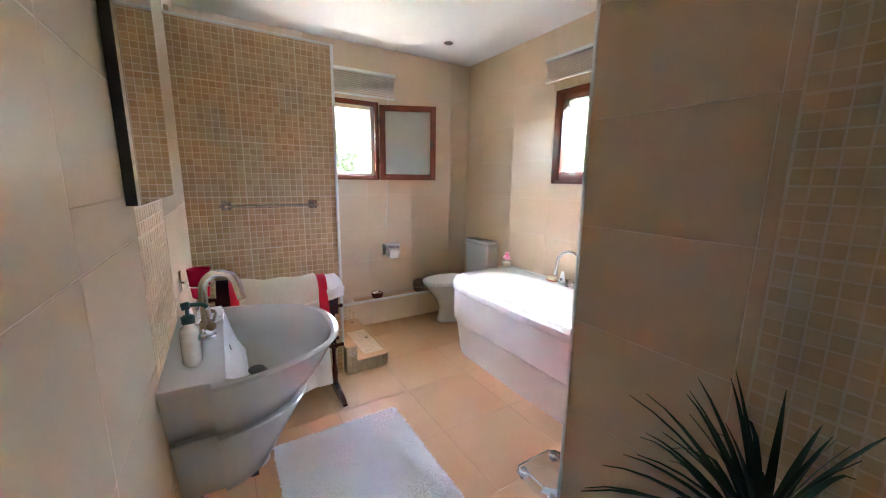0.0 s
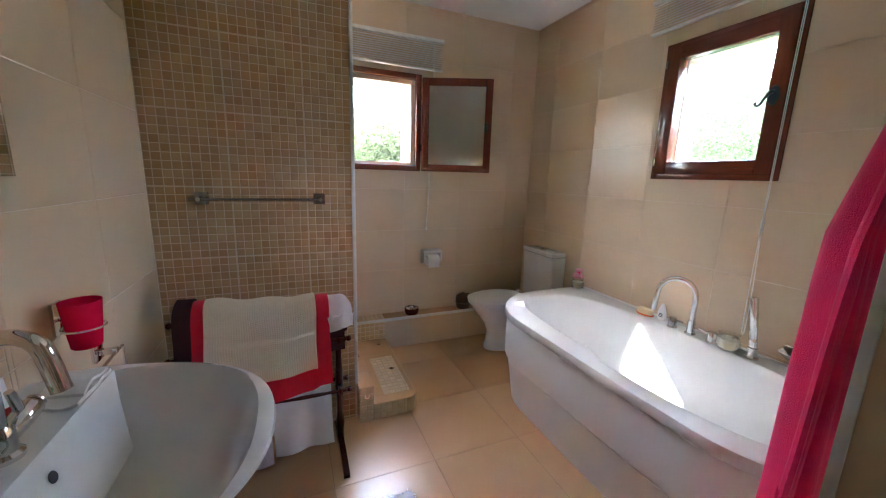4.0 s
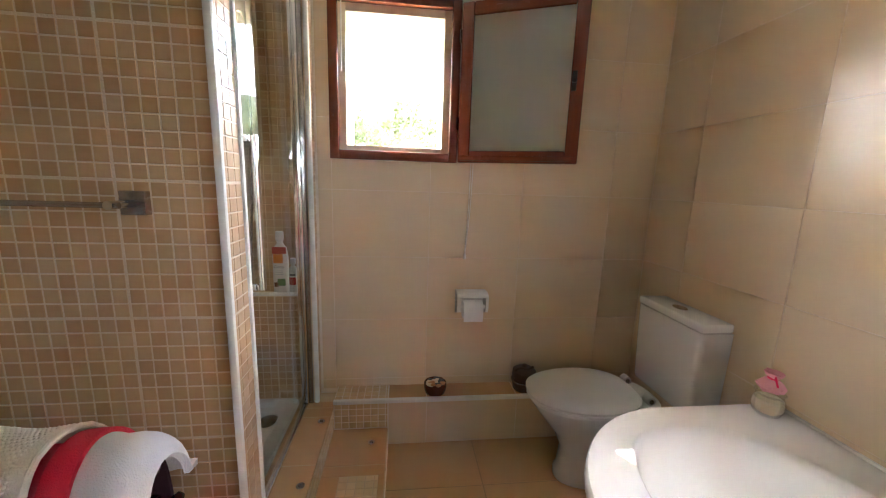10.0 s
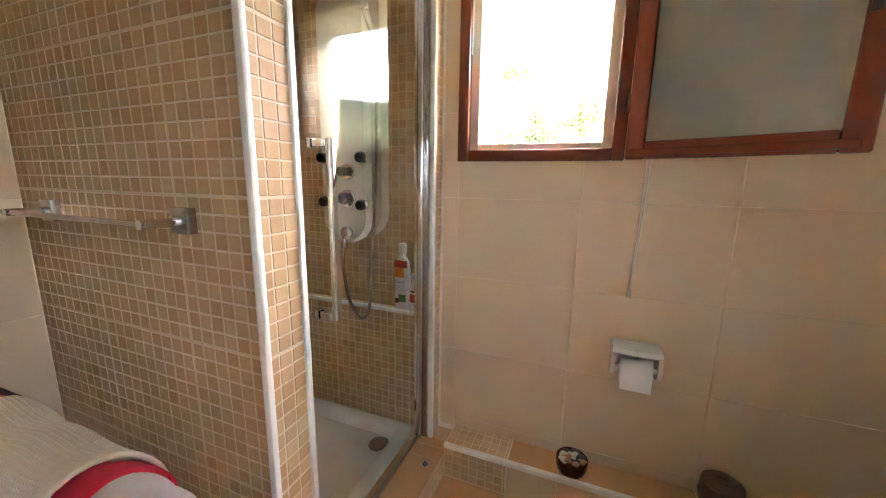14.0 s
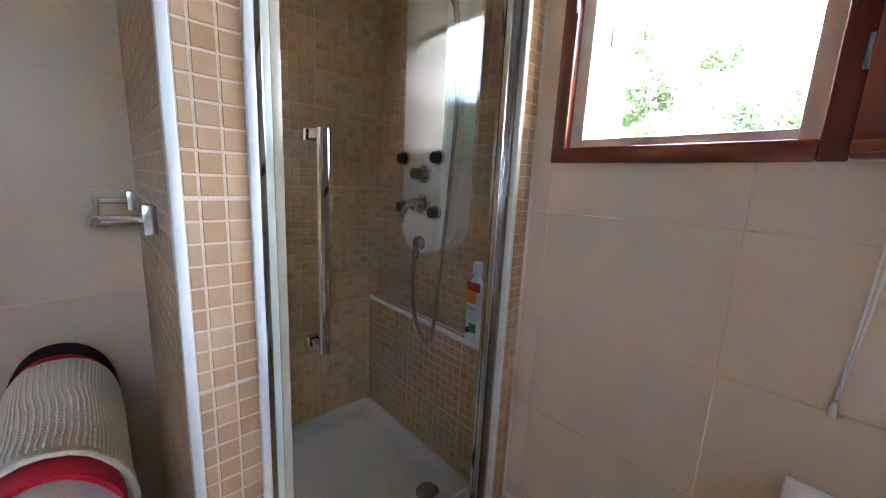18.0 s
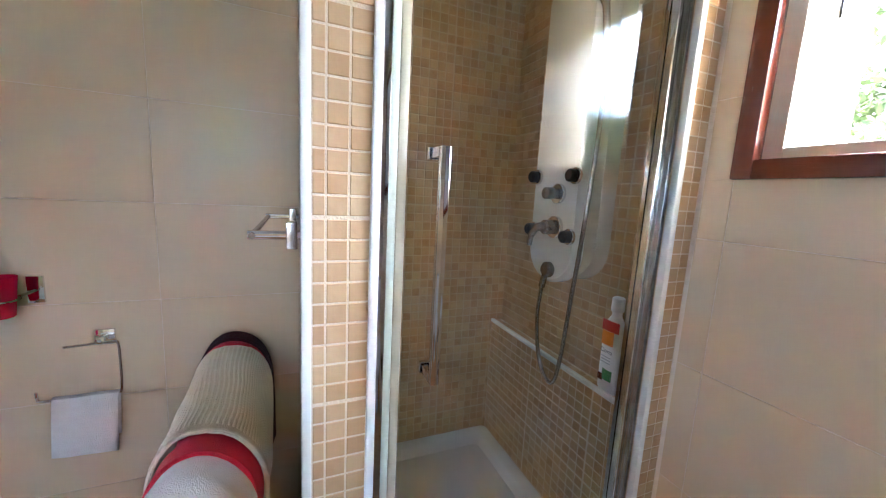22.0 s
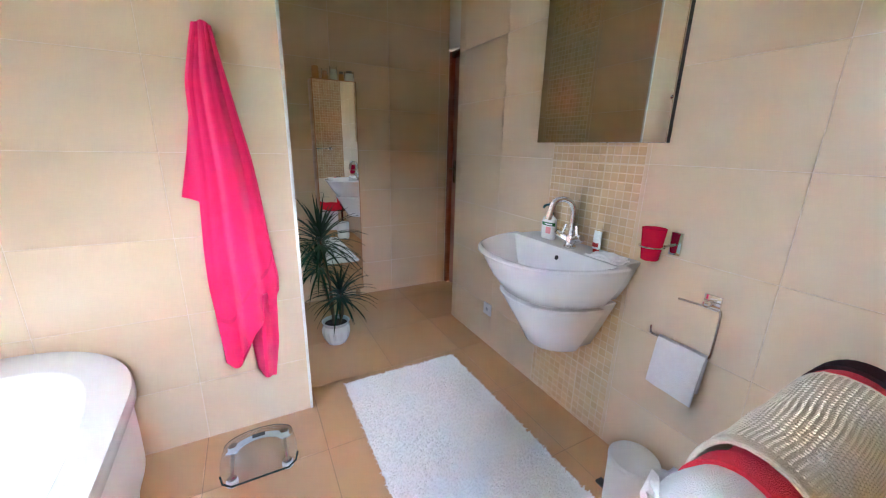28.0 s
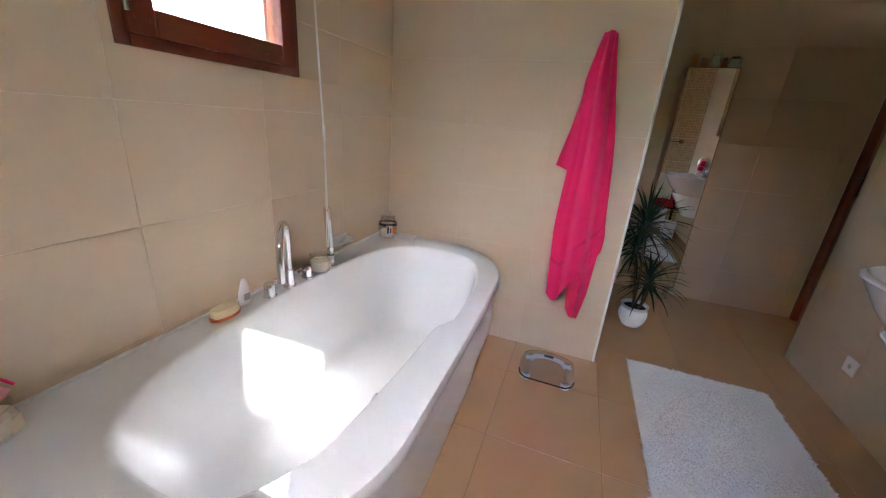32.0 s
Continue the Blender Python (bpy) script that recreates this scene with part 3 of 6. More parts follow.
for z in (1.50, 2.03):
    part("hinge", bar((XE - 0.024, W2[2] - 0.026, z - 0.022), (XE - 0.024, W2[2] - 0.026, z + 0.022), 0.007), M_BRUSHED, window_2)
part("catch", box(XE + 0.085, 2.215, 1.72, XE + 0.10, 2.229, 1.77, 0.003), M_BRUSHED, window_2)
handle = part("handle_plate", moved(lathe([(0.006, 0), (0.022, 0.001), (0.020, 0.006), (0.004, 0.008)], 20), Matrix.Translation((XE - 0.020, 1.735, 1.775)) @ Matrix.Diagonal((1, 1, 1.0, 1)) @ pose(0, 0, 0, 0, -90, 0) @ Matrix.Diagonal((2.0, 1, 1, 1))), M_BLACK, window_2, "black iron handle plate")
part("handle", tube(smooth_path([(XE - 0.026, 1.735, 1.79), (XE - 0.05, 1.738, 1.785), (XE - 0.058, 1.749, 1.762), (XE - 0.058, 1.762, 1.740), (XE - 0.058, 1.776, 1.733), (XE - 0.058, 1.783, 1.743), (XE - 0.058, 1.777, 1.749)]), [0.008] * 12 + [0.006] * 25, 10), M_BLACK, window_2, "curled black iron handle")

door_1 = tagged(new("door_1"), "closed red-brown wooden entrance door", "door", kind="structure")
part("door_leaf", box(-0.40, YS + 0.05, 0.008, -0.345, 0.19, 2.06, 0.004), M_DOORWOOD, door_1)
for y0, y1 in ((YS + 0.002, YS + 0.05), (0.19, 0.243)):
    part("door_jamb", box(-0.43, y0, 0.0, -0.312, y1, 2.11, 0.004), M_DOORWOOD, door_1)
part("door_head", box(-0.43, YS + 0.05, 2.06, -0.312, 0.19, 2.11, 0.004), M_WOODH, door_1)
part("handle_plate", box(-0.345, YS + 0.085, 1.00, -0.337, YS + 0.125, 1.20, 0.003), M_BRUSHED, door_1)
part("handle", tube(smooth_path([(-0.337, YS + 0.105, 1.13), (-0.30, YS + 0.105, 1.13), (-0.288, YS + 0.12, 1.13), (-0.288, YS + 0.21, 1.13)]), 0.008), M_BRUSHED, door_1)

# ---- shower enclosure ----
wall_pier = slab("wall_shower", [(0.0, FY + 0.0012, 0, FX - 0.0012, 2.7358, FZ)], M_MOSGROUT, "shower wall clad in small stone-look mosaic tiles with white edge trim")
ledge_in = slab("wall_shower_ledge", [(0.02, 3.4812, 0.15, 0.79, YN - 0.001, 0.7708)], M_MOSGROUT, "half-height mosaic ledge inside the shower")
jamb = slab("wall_shower_jamb", [(0.79, 3.462, 0.2, 0.8588, YN + 0.002, 2.25)], M_MOSGROUT, "narrow mosaic jamb beside the shower door")
sill = slab("shower_sill", [(0.766, 2.7365, 0, 0.9438, YN + 0.002, 0.2138), (FX + 0.0015, 2.5612, 0, 0.9438, 2.7365, 0.2138)], M_STEPGROUT, "raised sill of beige stone in front of the shower")
for y in (FY - 0.003, 2.733):
    tagged(obj("trim", box(FX - 0.012, y - 0.006, 0.212, FX + 0.006, y + 0.010, FZ + 0.012, 0.004), M_TRIM), "white plastic edge trim", kind="structure")
tagged(obj("trim", box(0.0, FY - 0.009, FZ, FX - 0.012, FY + 0.010, FZ + 0.012, 0.004), M_TRIM), "white plastic edge trim", kind="structure")
tagged(obj("trim", box(0.0, 2.723, FZ, FX - 0.012, 2.742, FZ + 0.012, 0.004), M_TRIM), "white plastic edge trim", kind="structure")
tagged(obj("trim", box(0.02, 3.474, 0.765, 0.79, 3.490, 0.781, 0.004), M_TRIM), "white plastic edge trim", kind="structure")
tagged(obj("trim", box(0.846, 3.452, 0.212, 0.866, 3.472, 2.25, 0.004), M_TRIM), "white plastic edge trim", kind="structure")

shower_tray = thing("shower_tray", "white square shower tray with a chrome drain", "shower tray")
TX0, TX1, TY0, TY1 = 0.022, 0.764, 2.738, 3.478
rings = []
for ins, z in ((0, 0.150), (0, 0.226), (0.006, 0.232), (0.045, 0.232), (0.056, 0.224), (0.075, 0.196), (0.11, 0.190)):
    r = 0.03
    ring = []
    for cx, cy, a0 in ((TX1 - ins - r, TY0 + ins + r, -90), (TX1 - ins - r, TY1 - ins - r, 0), (TX0 + ins + r, TY1 - ins - r, 90), (TX0 + ins + r, TY0 + ins + r, 180)):
        ring += [(cx + r * math.cos(radians(a0 + 18 * k)), cy + r * math.sin(radians(a0 + 18 * k)), z) for k in range(6)]
    rings.append(ring)
part("tray", loft(rings), M_TRAY, shower_tray)
part("drain", lathe([(0.042, 0), (0.046, 0.002), (0.043, 0.006), (0.030, 0.008), (0.004, 0.009)], 28, (0.652, 3.352, 0.190)), M_BRUSHED, shower_tray, "round chrome drain cover")

shower_door = thing("shower_door", "clear glass shower door in a chrome profile with a square handle", "shower door")
DX = 0.800                                         # plane of the glass door
g = part("glass", box(DX - 0.003, 2.803, 0.222, DX + 0.003, 3.434, 2.06), M_SHOWERGLASS, shower_door)
g.visible_shadow = False
part("wall_profile", box(DX - 0.020, 2.7375, 0.212, DX + 0.030, 2.7645, 2.08, 0.002), M_CHROME, shower_door)
part("seal", box(DX - 0.014, 2.7650, 0.212, DX + 0.020, 2.7820, 2.08, 0.004), M_SEALPALE, shower_door, "pale greenish white rubber seal")
part("seal", box(DX - 0.010, 2.7825, 0.212, DX + 0.014, 2.8025, 2.08, 0.006), M_SEAL, shower_door, "yellowed translucent seal lip")
part("closing_profile", box(DX - 0.016, 3.434, 0.212, DX + 0.022, 3.4480, 2.08, 0.003), M_CHROME, shower_door)
part("closing_profile", box(DX - 0.012, 3.4485, 0.212, DX + 0.040, 3.4610, 2.08, 0.003), M_BRUSHED, shower_door)
part("bottom_rail", box(DX - 0.010, 2.803, 0.212, DX + 0.016, 3.434, 0.226, 0.003), M_CHROME, shower_door)
hy = 2.860
part("handle", box(DX + 0.042, hy - 0.009, 0.982, DX + 0.058, hy + 0.009, 1.436, 0.0015), M_CHROME, shower_door, "square chrome handle")
for z in (0.991, 1.427):
    part("handle_post", box(DX + 0.003, hy - 0.009, z - 0.009, DX + 0.042, hy + 0.009, z + 0.009, 0.001), M_CHROME, shower_door)
    part("handle_rose", box(DX - 0.014, hy - 0.012, z - 0.012, DX - 0.003, hy + 0.012, z + 0.012, 0.002), M_CHROME, shower_door)

panel = thing("shower_column", "ivory shower column with black body jets and chrome mixer", "shower column")


def shield(w, z0, z1, y0, y1, cx, r):
    """A board with a rounded foot and head."""
    ring = []
    for k in range(13):
        a = math.pi + math.pi * k / 12
        ring.append((cx + w * math.cos(a), z0 + r + r * math.sin(a)))
    for k in range(13):
        a = math.pi * k / 12
        ring.append((cx + w * math.cos(a), z1 - 0.05 + 0.05 * math.sin(a)))
    e = 0.012
    rings = [[(x, y0, z) for x, z in ring], [(x, y1 + e, z) for x, z in ring], [(cx + (x - cx) * 0.96, y1, z0 + (z - z0) * 0.985 + 0.01) for x, z in ring]]
    return loft(rings)


part("back_plate", shield(0.122, 1.085, 2.10, YN - 0.002, 3.478, 0.492, 0.12), M_BACKPLATE, panel)
part("body", shield(0.112, 1.068, 2.06, 3.470, 3.425, 0.456, 0.105), M_PORCELAINPANEL, panel)
for x, z in ((0.364, 1.430), (0.556, 1.430), (0.553, 1.238), (0.366, 1.245)):
    j = part("jet", disc((x, 3.425, z), (0, -1, 0), 0.026, 0.012), M_CHROME, panel)
    part("jet_nozzle", disc((x, 3.413, z), (0, -1, 0), 0.020, 0.024, 0.005), M_RUBBER, j, "black rubber nozzle")
k1 = part("selector_rose", disc((0.484, 3.425, 1.373), (0, -1, 0), 0.033, 0.014), M_CHROME, panel)
part("selector_knob", moved(lathe([(0.012, 0), (0.017, 0.004), (0.020, 0.03), (0.019, 0.045), (0.010, 0.052)], 18), Matrix.Translation((0.484, 3.411, 1.373)) @ pose(0, 0, 0, 90, 0, 0)), M_BRUSHED, k1)
k2 = part("mixer_rose", disc((0.482, 3.425, 1.262), (0, -1, 0), 0.037, 0.016), M_CHROME, panel)
part("mixer_body", disc((0.482, 3.409, 1.262), (0, -1, 0), 0.024, 0.04, 0.006), M_BRUSHED, k2)
part("mixer_lever", tube(smooth_path([(0.482, 3.376, 1.264), (0.471, 3.358, 1.260), (0.457, 3.347, 1.236), (0.450, 3.345, 1.198)]), [0.014] * 8 + [0.011] * 6 + [0.009] * 5, 10), M_BRUSHED, k2)
br = part("hose_bracket", disc((0.476, 3.425, 1.116), (0, -1, 0), 0.027, 0.03, 0.008), M_BRUSHED, panel)
part("hose_nut", bar((0.470, 3.405, 1.093), (0.466, 3.40, 1.053), 0.011), M_BRUSHED, br)
hose = smooth_path([(0.466, 3.40, 1.053), (0.470, 3.39, 0.95), (0.492, 3.39, 0.83), (0.530, 3.395, 0.758), (0.566, 3.40, 0.752), (0.590, 3.40, 0.83), (0.602, 3.41, 1.05), (0.615, 3.42, 1.30), (0.622, 3.43, 1.60), (0.622, 3.42, 1.80)], 14)
part("hose", tube(hose, [0.0062 + 0.0010 * (i % 2) for i in range(len(hose))], 8), M_BRUSHED, panel, "ribbed steel shower hose")
part("hand_shower", tube(smooth_path([(0.622, 3.42, 1.80), (0.622, 3.40, 1.90), (0.620, 3.36, 1.95)]), [0.010] * 6 + [0.014] * 7, 12), M_BRUSHED, panel)
part("arm", tube(smooth_path([(0.462, 3.43, 2.04), (0.462, 3.36, 2.08), (0.462, 3.28, 2.07), (0.462, 3.24, 2.04)]), 0.010), M_CHROME, panel)
part("shower_head", lathe([(0.012, 0.03), (0.02, 0.022), (0.075, 0.012), (0.078, 0.004), (0.070, 0.0)], 28, (0.462, 3.24, 2.01)), M_CHROME, panel)


def bottle(name, x, y, z, w, d, h, label, cap_h, body, cap, neck=0.35, group="bottles"):
    t = tagged(new(name), label, "bottle", group)
    rings = []
    for s, q in ((0.90, 0.0), (1.0, 0.03), (1.0, 0.55), (0.97, 0.72), (0.80, 0.86), (neck, 0.95), (neck, 1.0)):
        rings.append([(x + s * w * math.copysign(abs(math.cos(a)) ** 0.75, math.cos(a)), y + (s if s > neck else s * w / d) * d * math.copysign(abs(math.sin(a)) ** 0.75, math.sin(a)), z + q * h) for a in [2 * math.pi * k / 24 for k in range(24)]])
    part("body", loft(rings), body, t)
    part("cap", lathe([(w * neck + 0.004, 0), (w * neck + 0.006, 0.003), (w * neck + 0.005, cap_h - 0.003), (w * neck + 0.001, cap_h)], 18, (x, y, z + h)), cap, t)
    return t


def plate(x0, z0, x1, z1, y, parent, name, mat, bulge=0.0):
    """A thin label facing -y, bowed round its bottle."""
    rows = [[(x, y - bulge * (1 - ((x - (x0 + x1) / 2) / ((x1 - x0) / 2)) ** 2), z) for x in np.linspace(x0, x1, 7)] for z in (z0, z1)]
    return part(name, sheet(rows, 0.0006), mat, parent)


SX, SY, SZ = 0.690, 3.513, 0.7725
shampoo = bottle("shampoo_bottle", SX, SY, SZ, 0.036, 0.020, 0.256, "white shampoo bottle with red and orange label on the ledge", 0.044, M_WHITEPLASTIC, M_WHITEPLASTIC, 0.36)
plate(SX - 0.030, SZ + 0.195, SX + 0.032, SZ + 0.228, SY - 0.0205, shampoo, "label_band", M_LABELRED, 0.003)
plate(SX - 0.027, SZ + 0.150, SX + 0.016, SZ + 0.194, SY - 0.0205, shampoo, "label_patch", M_ORANGE, 0.003)
plate(SX - 0.012, SZ + 0.040, SX + 0.024, SZ + 0.074, SY - 0.0205, shampoo, "label_leaf", M_GREEN, 0.003)
plate(SX - 0.027, SZ + 0.034, SX - 0.008, SZ + 0.056, SY - 0.0208, shampoo, "label_fruit", M_BROWNPOT, 0.002)
gel = bottle("shower_gel_bottle", 0.744, 3.518, SZ, 0.020, 0.014, 0.140, "small white shower gel bottle on the shower ledge", 0.03, M_WHITEPLASTIC, M_WHITEPLASTIC, 0.4)
plate(0.729, SZ + 0.040, 0.759, SZ + 0.078, 3.5035, gel, "label", M_LABELRED, 0.002)
plate(0.731, SZ + 0.086, 0.757, SZ + 0.094, 3.5035, gel, "label_line", M_INK, 0.002)


def lettering(text, size, m, mat, parent, name="lettering"):
    cu = bpy.data.curves.new("text", "FONT")
    cu.body, cu.size, cu.align_x, cu.align_y, cu.extrude = text, size, "CENTER", "CENTER", 0.0002
    tmp = bpy.data.objects.new("text", cu)
    scene.collection.objects.link(tmp)
    me = bpy.data.meshes.new_from_object(tmp.evaluated_get(bpy.context.evaluated_depsgraph_get()))
    bpy.data.objects.remove(tmp)
    bpy.data.curves.remove(cu)
    me.transform(m)
    me.materials.clear()
    me.materials.append(mat)
    ob = new(name, me)
    ob.parent = parent
    return ob


lettering("Coco", 0.020, pose(SX - 0.002, SY - 0.0240, SZ + 0.132, 90, 0, 0), M_INK, shampoo)
for k in range(3):
    part("print_line", box(SX - 0.020, SY - 0.0242, SZ + 0.112 - 0.009 * k, SX + 0.016, SY - 0.0232, SZ + 0.115 - 0.009 * k), M_SILVERGREY, shampoo)

# the mosaic step below the sill, with its rounded corner
STX, STY0, STY1, STZ = 1.212, 2.564, 3.402, 0.097
ring0 = [(0.943, STY1), (0.943, STY0 + 0.0012)] + [(STX - 0.07 + 0.0688 * math.sin(radians(15 * k)), STY0 + 0.07 - 0.0688 * math.cos(radians(15 * k))) for k in range(7)] + [(STX - 0.0012, STY1)]
step = tagged(obj("step", loft([[(x, y, z) for x, y in ring0] for z in (0, STZ - 0.0012)]), M_STEPGROUT, smooth=False), "low mosaic step with a rounded corner below the shower sill", kind="structure")
ledge = slab("ledge", [(0.946, 3.4042, 0, XE, YN + 0.002, 0.2478)], M_GROUT, "low tiled ledge along the wall beside the toilet")
tagged(obj("trim", box(0.945, 3.392, 0.235, XE - 0.002, 3.412, 0.256, 0.004), M_TRIM), "white plastic edge trim of the ledge", kind="structure")
for x, y, z, ax in ((0.912, 2.935, 0.215, Z), (0.908, 3.302, 0.215, Z), (1.137, 2.918, STZ, Z), (1.136, 3.298, STZ, Z), (0.906, 2.560, 0.160, -Y), (1.196, 2.600, 0.055, Vector((0.8, -0.6, 0)))):
    lamp = tagged(new("step_light"), "tiny round chrome step light, switched off", "step light", "step lights")
    part("bezel", disc((x, y, z), ax, 0.016, 0.0035, 0.0012, 20), M_CHROME, lamp)
    part("lens", disc(Vector((x, y, z)) + Vector(ax).normalized() * 0.0036, ax, 0.008, 0.0015, 0.0005, 16), M_BRUSHED, lamp)

# ---- bath ----
BZ = 0.597


def bath_outline(grow):
    """The bath's plan, inset by grow, going round from the wall by the north end."""
    pts = []
    xw = XE - 0.004
    c1, c2 = (2.15, 2.345), (2.13, 1.395)
    r1, r2 = (0.432, 0.430), (0.402, 0.440)
    for k in range(22):
        a = radians(90 * k / 21)
        pts.append((c1[0] - (r1[0] - grow) * math.sin(a), c1[1] + (r1[1] - grow) * math.cos(a)))
    for k in range(1, 20):
        y = c1[1] + (c2[1] - c1[1]) * k / 20
        bow = 0.006 * math.sin(math.pi * k / 20)
        pts.append((c1[0] - r1[0] + (c2[0] - r2[0] - c1[0] + r1[0]) * k / 20 + grow - bow, y))
    for k in range(22):
        a = radians(90 * k / 21)
        pts.append((c2[0] - (r2[0] - grow) * math.cos(a), c2[1] - (r2[1] - grow) * math.sin(a)))
    for k in range(1, 10):
        pts.append((c2[0] + (xw - c2[0]) * k / 10, c2[1] - r2[1] + grow))
    pts.append((xw, c2[1] - r2[1] + grow))
    for k in range(1, 16):
        pts.append((xw, c2[1] - r2[1] + grow + (c1[1] + r1[1] - c2[1] + r2[1] - 2 * grow) * k / 16))
    pts.append((xw, c1[1] + r1[1] - grow))
    for k in range(1, 10):
        pts.append((xw + (c1[0] - xw) * k / 10, c1[1] + r1[1] - grow))
    return pts


def bath_inner(s):
    """The well's plan: a long oval with a wide armrest on one half of the front; s shrinks it."""
    cx, cy, pts = 2.115, 1.885, []
    m = len(bath_outline(0))
    for x, y in bath_outline(0.0):
        a = math.atan2(y - cy, x - cx)
        ca, sa = math.cos(a), math.sin(a)
        ax = 0.350 if ca > 0 else 0.315
        e = 3.0
        r = (abs(ca / ax) ** e + abs(sa / (0.775 if sa > 0 else 0.765)) ** e) ** (-1 / e)
        px, py = r * ca, r * sa
        if ca < 0:
            t = min(1.0, max(0.0, (cy + py - 1.80) / 0.10))
            px += 0.045 * t * t * (3 - 2 * t) * min(1, abs(ca) * 1.6)
        pts.append((cx + px * s[0], cy + s[2] + py * s[1]))
    return pts


bathtub = thing("bathtub", "white acrylic bathtub with rounded ends and a two-tier front panel", "bathtub")
bo = bath_outline
outer = [[(x, y, BZ - 0.048) for x, y in bo(0.016)], [(x, y, BZ - 0.048) for x, y in bo(0.002)], [(x, y, BZ - 0.042) for x, y in bo(-0.002)], [(x, y, BZ - 0.014) for x, y in bo(0.0)], [(x, y, BZ - 0.004) for x, y in bo(0.004)], [(x, y, BZ) for x, y in bo(0.012)]]
inner = [((1.03, 1.012, 0), BZ), ((1.015, 1.006, 0), BZ - 0.0015), ((1.0, 0.999, 0), BZ - 0.006), ((0.988, 0.991, 0), BZ - 0.016), ((0.978, 0.980, 0), BZ - 0.035), ((0.962, 0.960, 0), BZ - 0.08), ((0.935, 0.925, 0), BZ - 0.16), ((0.895, 0.868, 0), BZ - 0.27), ((0.845, 0.81, 0.01), BZ - 0.35), ((0.79, 0.76, 0.01), BZ - 0.395), ((0.70, 0.70, 0.01), BZ - 0.415), ((0.5, 0.5, 0.01), BZ - 0.424), ((0.25, 0.25, 0.0), BZ - 0.428)]
part("tub", loft(outer + [[(x, y, z) for x, y in bath_inner(s)] for s, z in inner], False, True), M_ACRYL, bathtub)
part("upper_panel", loft([[(x, y, z) for x, y in bo(g)] for g, z in ((0.014, BZ - 0.053), (0.013, 0.40), (0.015, 0.302), (0.019, 0.2945), (0.050, 0.2935))], False, False), M_PANEL, bathtub)
part("lower_panel", loft([[(x, y, z) for x, y in bo(g)] for g, z in ((0.062, 0.2830), (0.036, 0.2825), (0.032, 0.278), (0.052, 0.16), (0.074, 0.0))], False, True), M_PANEL, bathtub)
for x, y, z in ((1.832, 1.925, 0.530), (1.862, 2.225, 0.528)):
    part("overflow", disc((x, y, z), (1, 0, 0.15), 0.022, 0.030, 0.006), M_CHROME, bathtub, "round chrome control knob inside the bath")
part("silicone_joint", box(XE - 0.012, 1.02, BZ - 0.002, XE - 0.001, 2.75, BZ + 0.008, 0.003), M_TRIM, bathtub)

bath_tap = thing("bath_mixer", "tall chrome swan-neck bath tap with two lever handles", "tap")
tx, ty = 2.492, 1.877
part("base", lathe([(0.026, 0), (0.026, 0.006), (0.020, 0.012), (0.018, 0.075), (0.013, 0.08)], 22, (tx, ty, BZ)), M_CHROME, bath_tap)
neck = [(tx, ty, BZ + 0.07), (tx, ty, BZ + 0.14)] + [(tx - 0.050 * (1 - math.cos(radians(a))), ty + 0.070 * (1 - math.cos(radians(a))), BZ + 0.198 + 0.092 * math.sin(radians(a))) for a in (0, 30, 60, 90, 120, 150, 175)] + [(tx - 0.104, ty + 0.146, BZ + 0.10)]
part("spout", tube(smooth_path(neck, 5), 0.0140, 16), M_CHROME, bath_tap)
for y, s in ((1.979, 1), (1.770, -1)):
    h0 = part("valve", lathe([(0.026, 0), (0.026, 0.005), (0.021, 0.008), (0.021, 0.050), (0.018, 0.056)], 22, (2.494, y, BZ)), M_CHROME, bath_tap)
    part("lever", bar((2.494, y, BZ + 0.040), (2.485, y - s * 0.062, BZ + 0.050), 0.006), M_CHROME, h0)
handset = thing("hand_shower", "slim chrome hand shower standing in its bath-rim holder", "hand shower")
part("holder", lathe([(0.027, 0), (0.027, 0.006), (0.020, 0.012), (0.019, 0.045), (0.022, 0.05)], 22, (2.500, 1.597, BZ)), M_CHROME, handset)
part("wand", lathe([(0.0140, 0), (0.0165, 0.004), (0.0165, 0.045), (0.0155, 0.047), (0.0165, 0.049), (0.0172, 0.234), (0.0160, 0.238), (0.006, 0.2385)], 22, (0, 0, 0)), M_CHROME, handset).matrix_local = pose(2.500, 1.597, BZ + 0.048, -7, -2, 0)


def candle_jar(name, x, y, z, r, h, fill, wax, label, group="jars"):
    t = tagged(new(name), label, "jar", group)
    gl = part("glass", lathe([(r * 0.78, 0), (r * 0.90, 0.006), (r * 1.02, h * 0.28), (r * 1.02, h * 0.55), (r * 0.94, h * 0.74), (r * 0.84, h * 0.84), (r * 0.88, h * 0.93), (r * 0.98, h), (r * 0.93, h), (r * 0.80, h * 0.86), (r * 0.90, h * 0.72), (r * 0.97, h * 0.5), (r * 0.95, 0.014), (r * 0.5, 0.010)], 26, (x, y, z)), M_JARGLASS, t)
    gl.visible_shadow = False
    part("wax", lathe([(r * 0.80, 0.012), (r * 0.955, h * 0.30), (r * 0.955, h * 0.52), (r * 0.90, h * fill), (r * 0.4, h * fill + 0.002)], 24, (x, y, z)), wax, t)
    return t


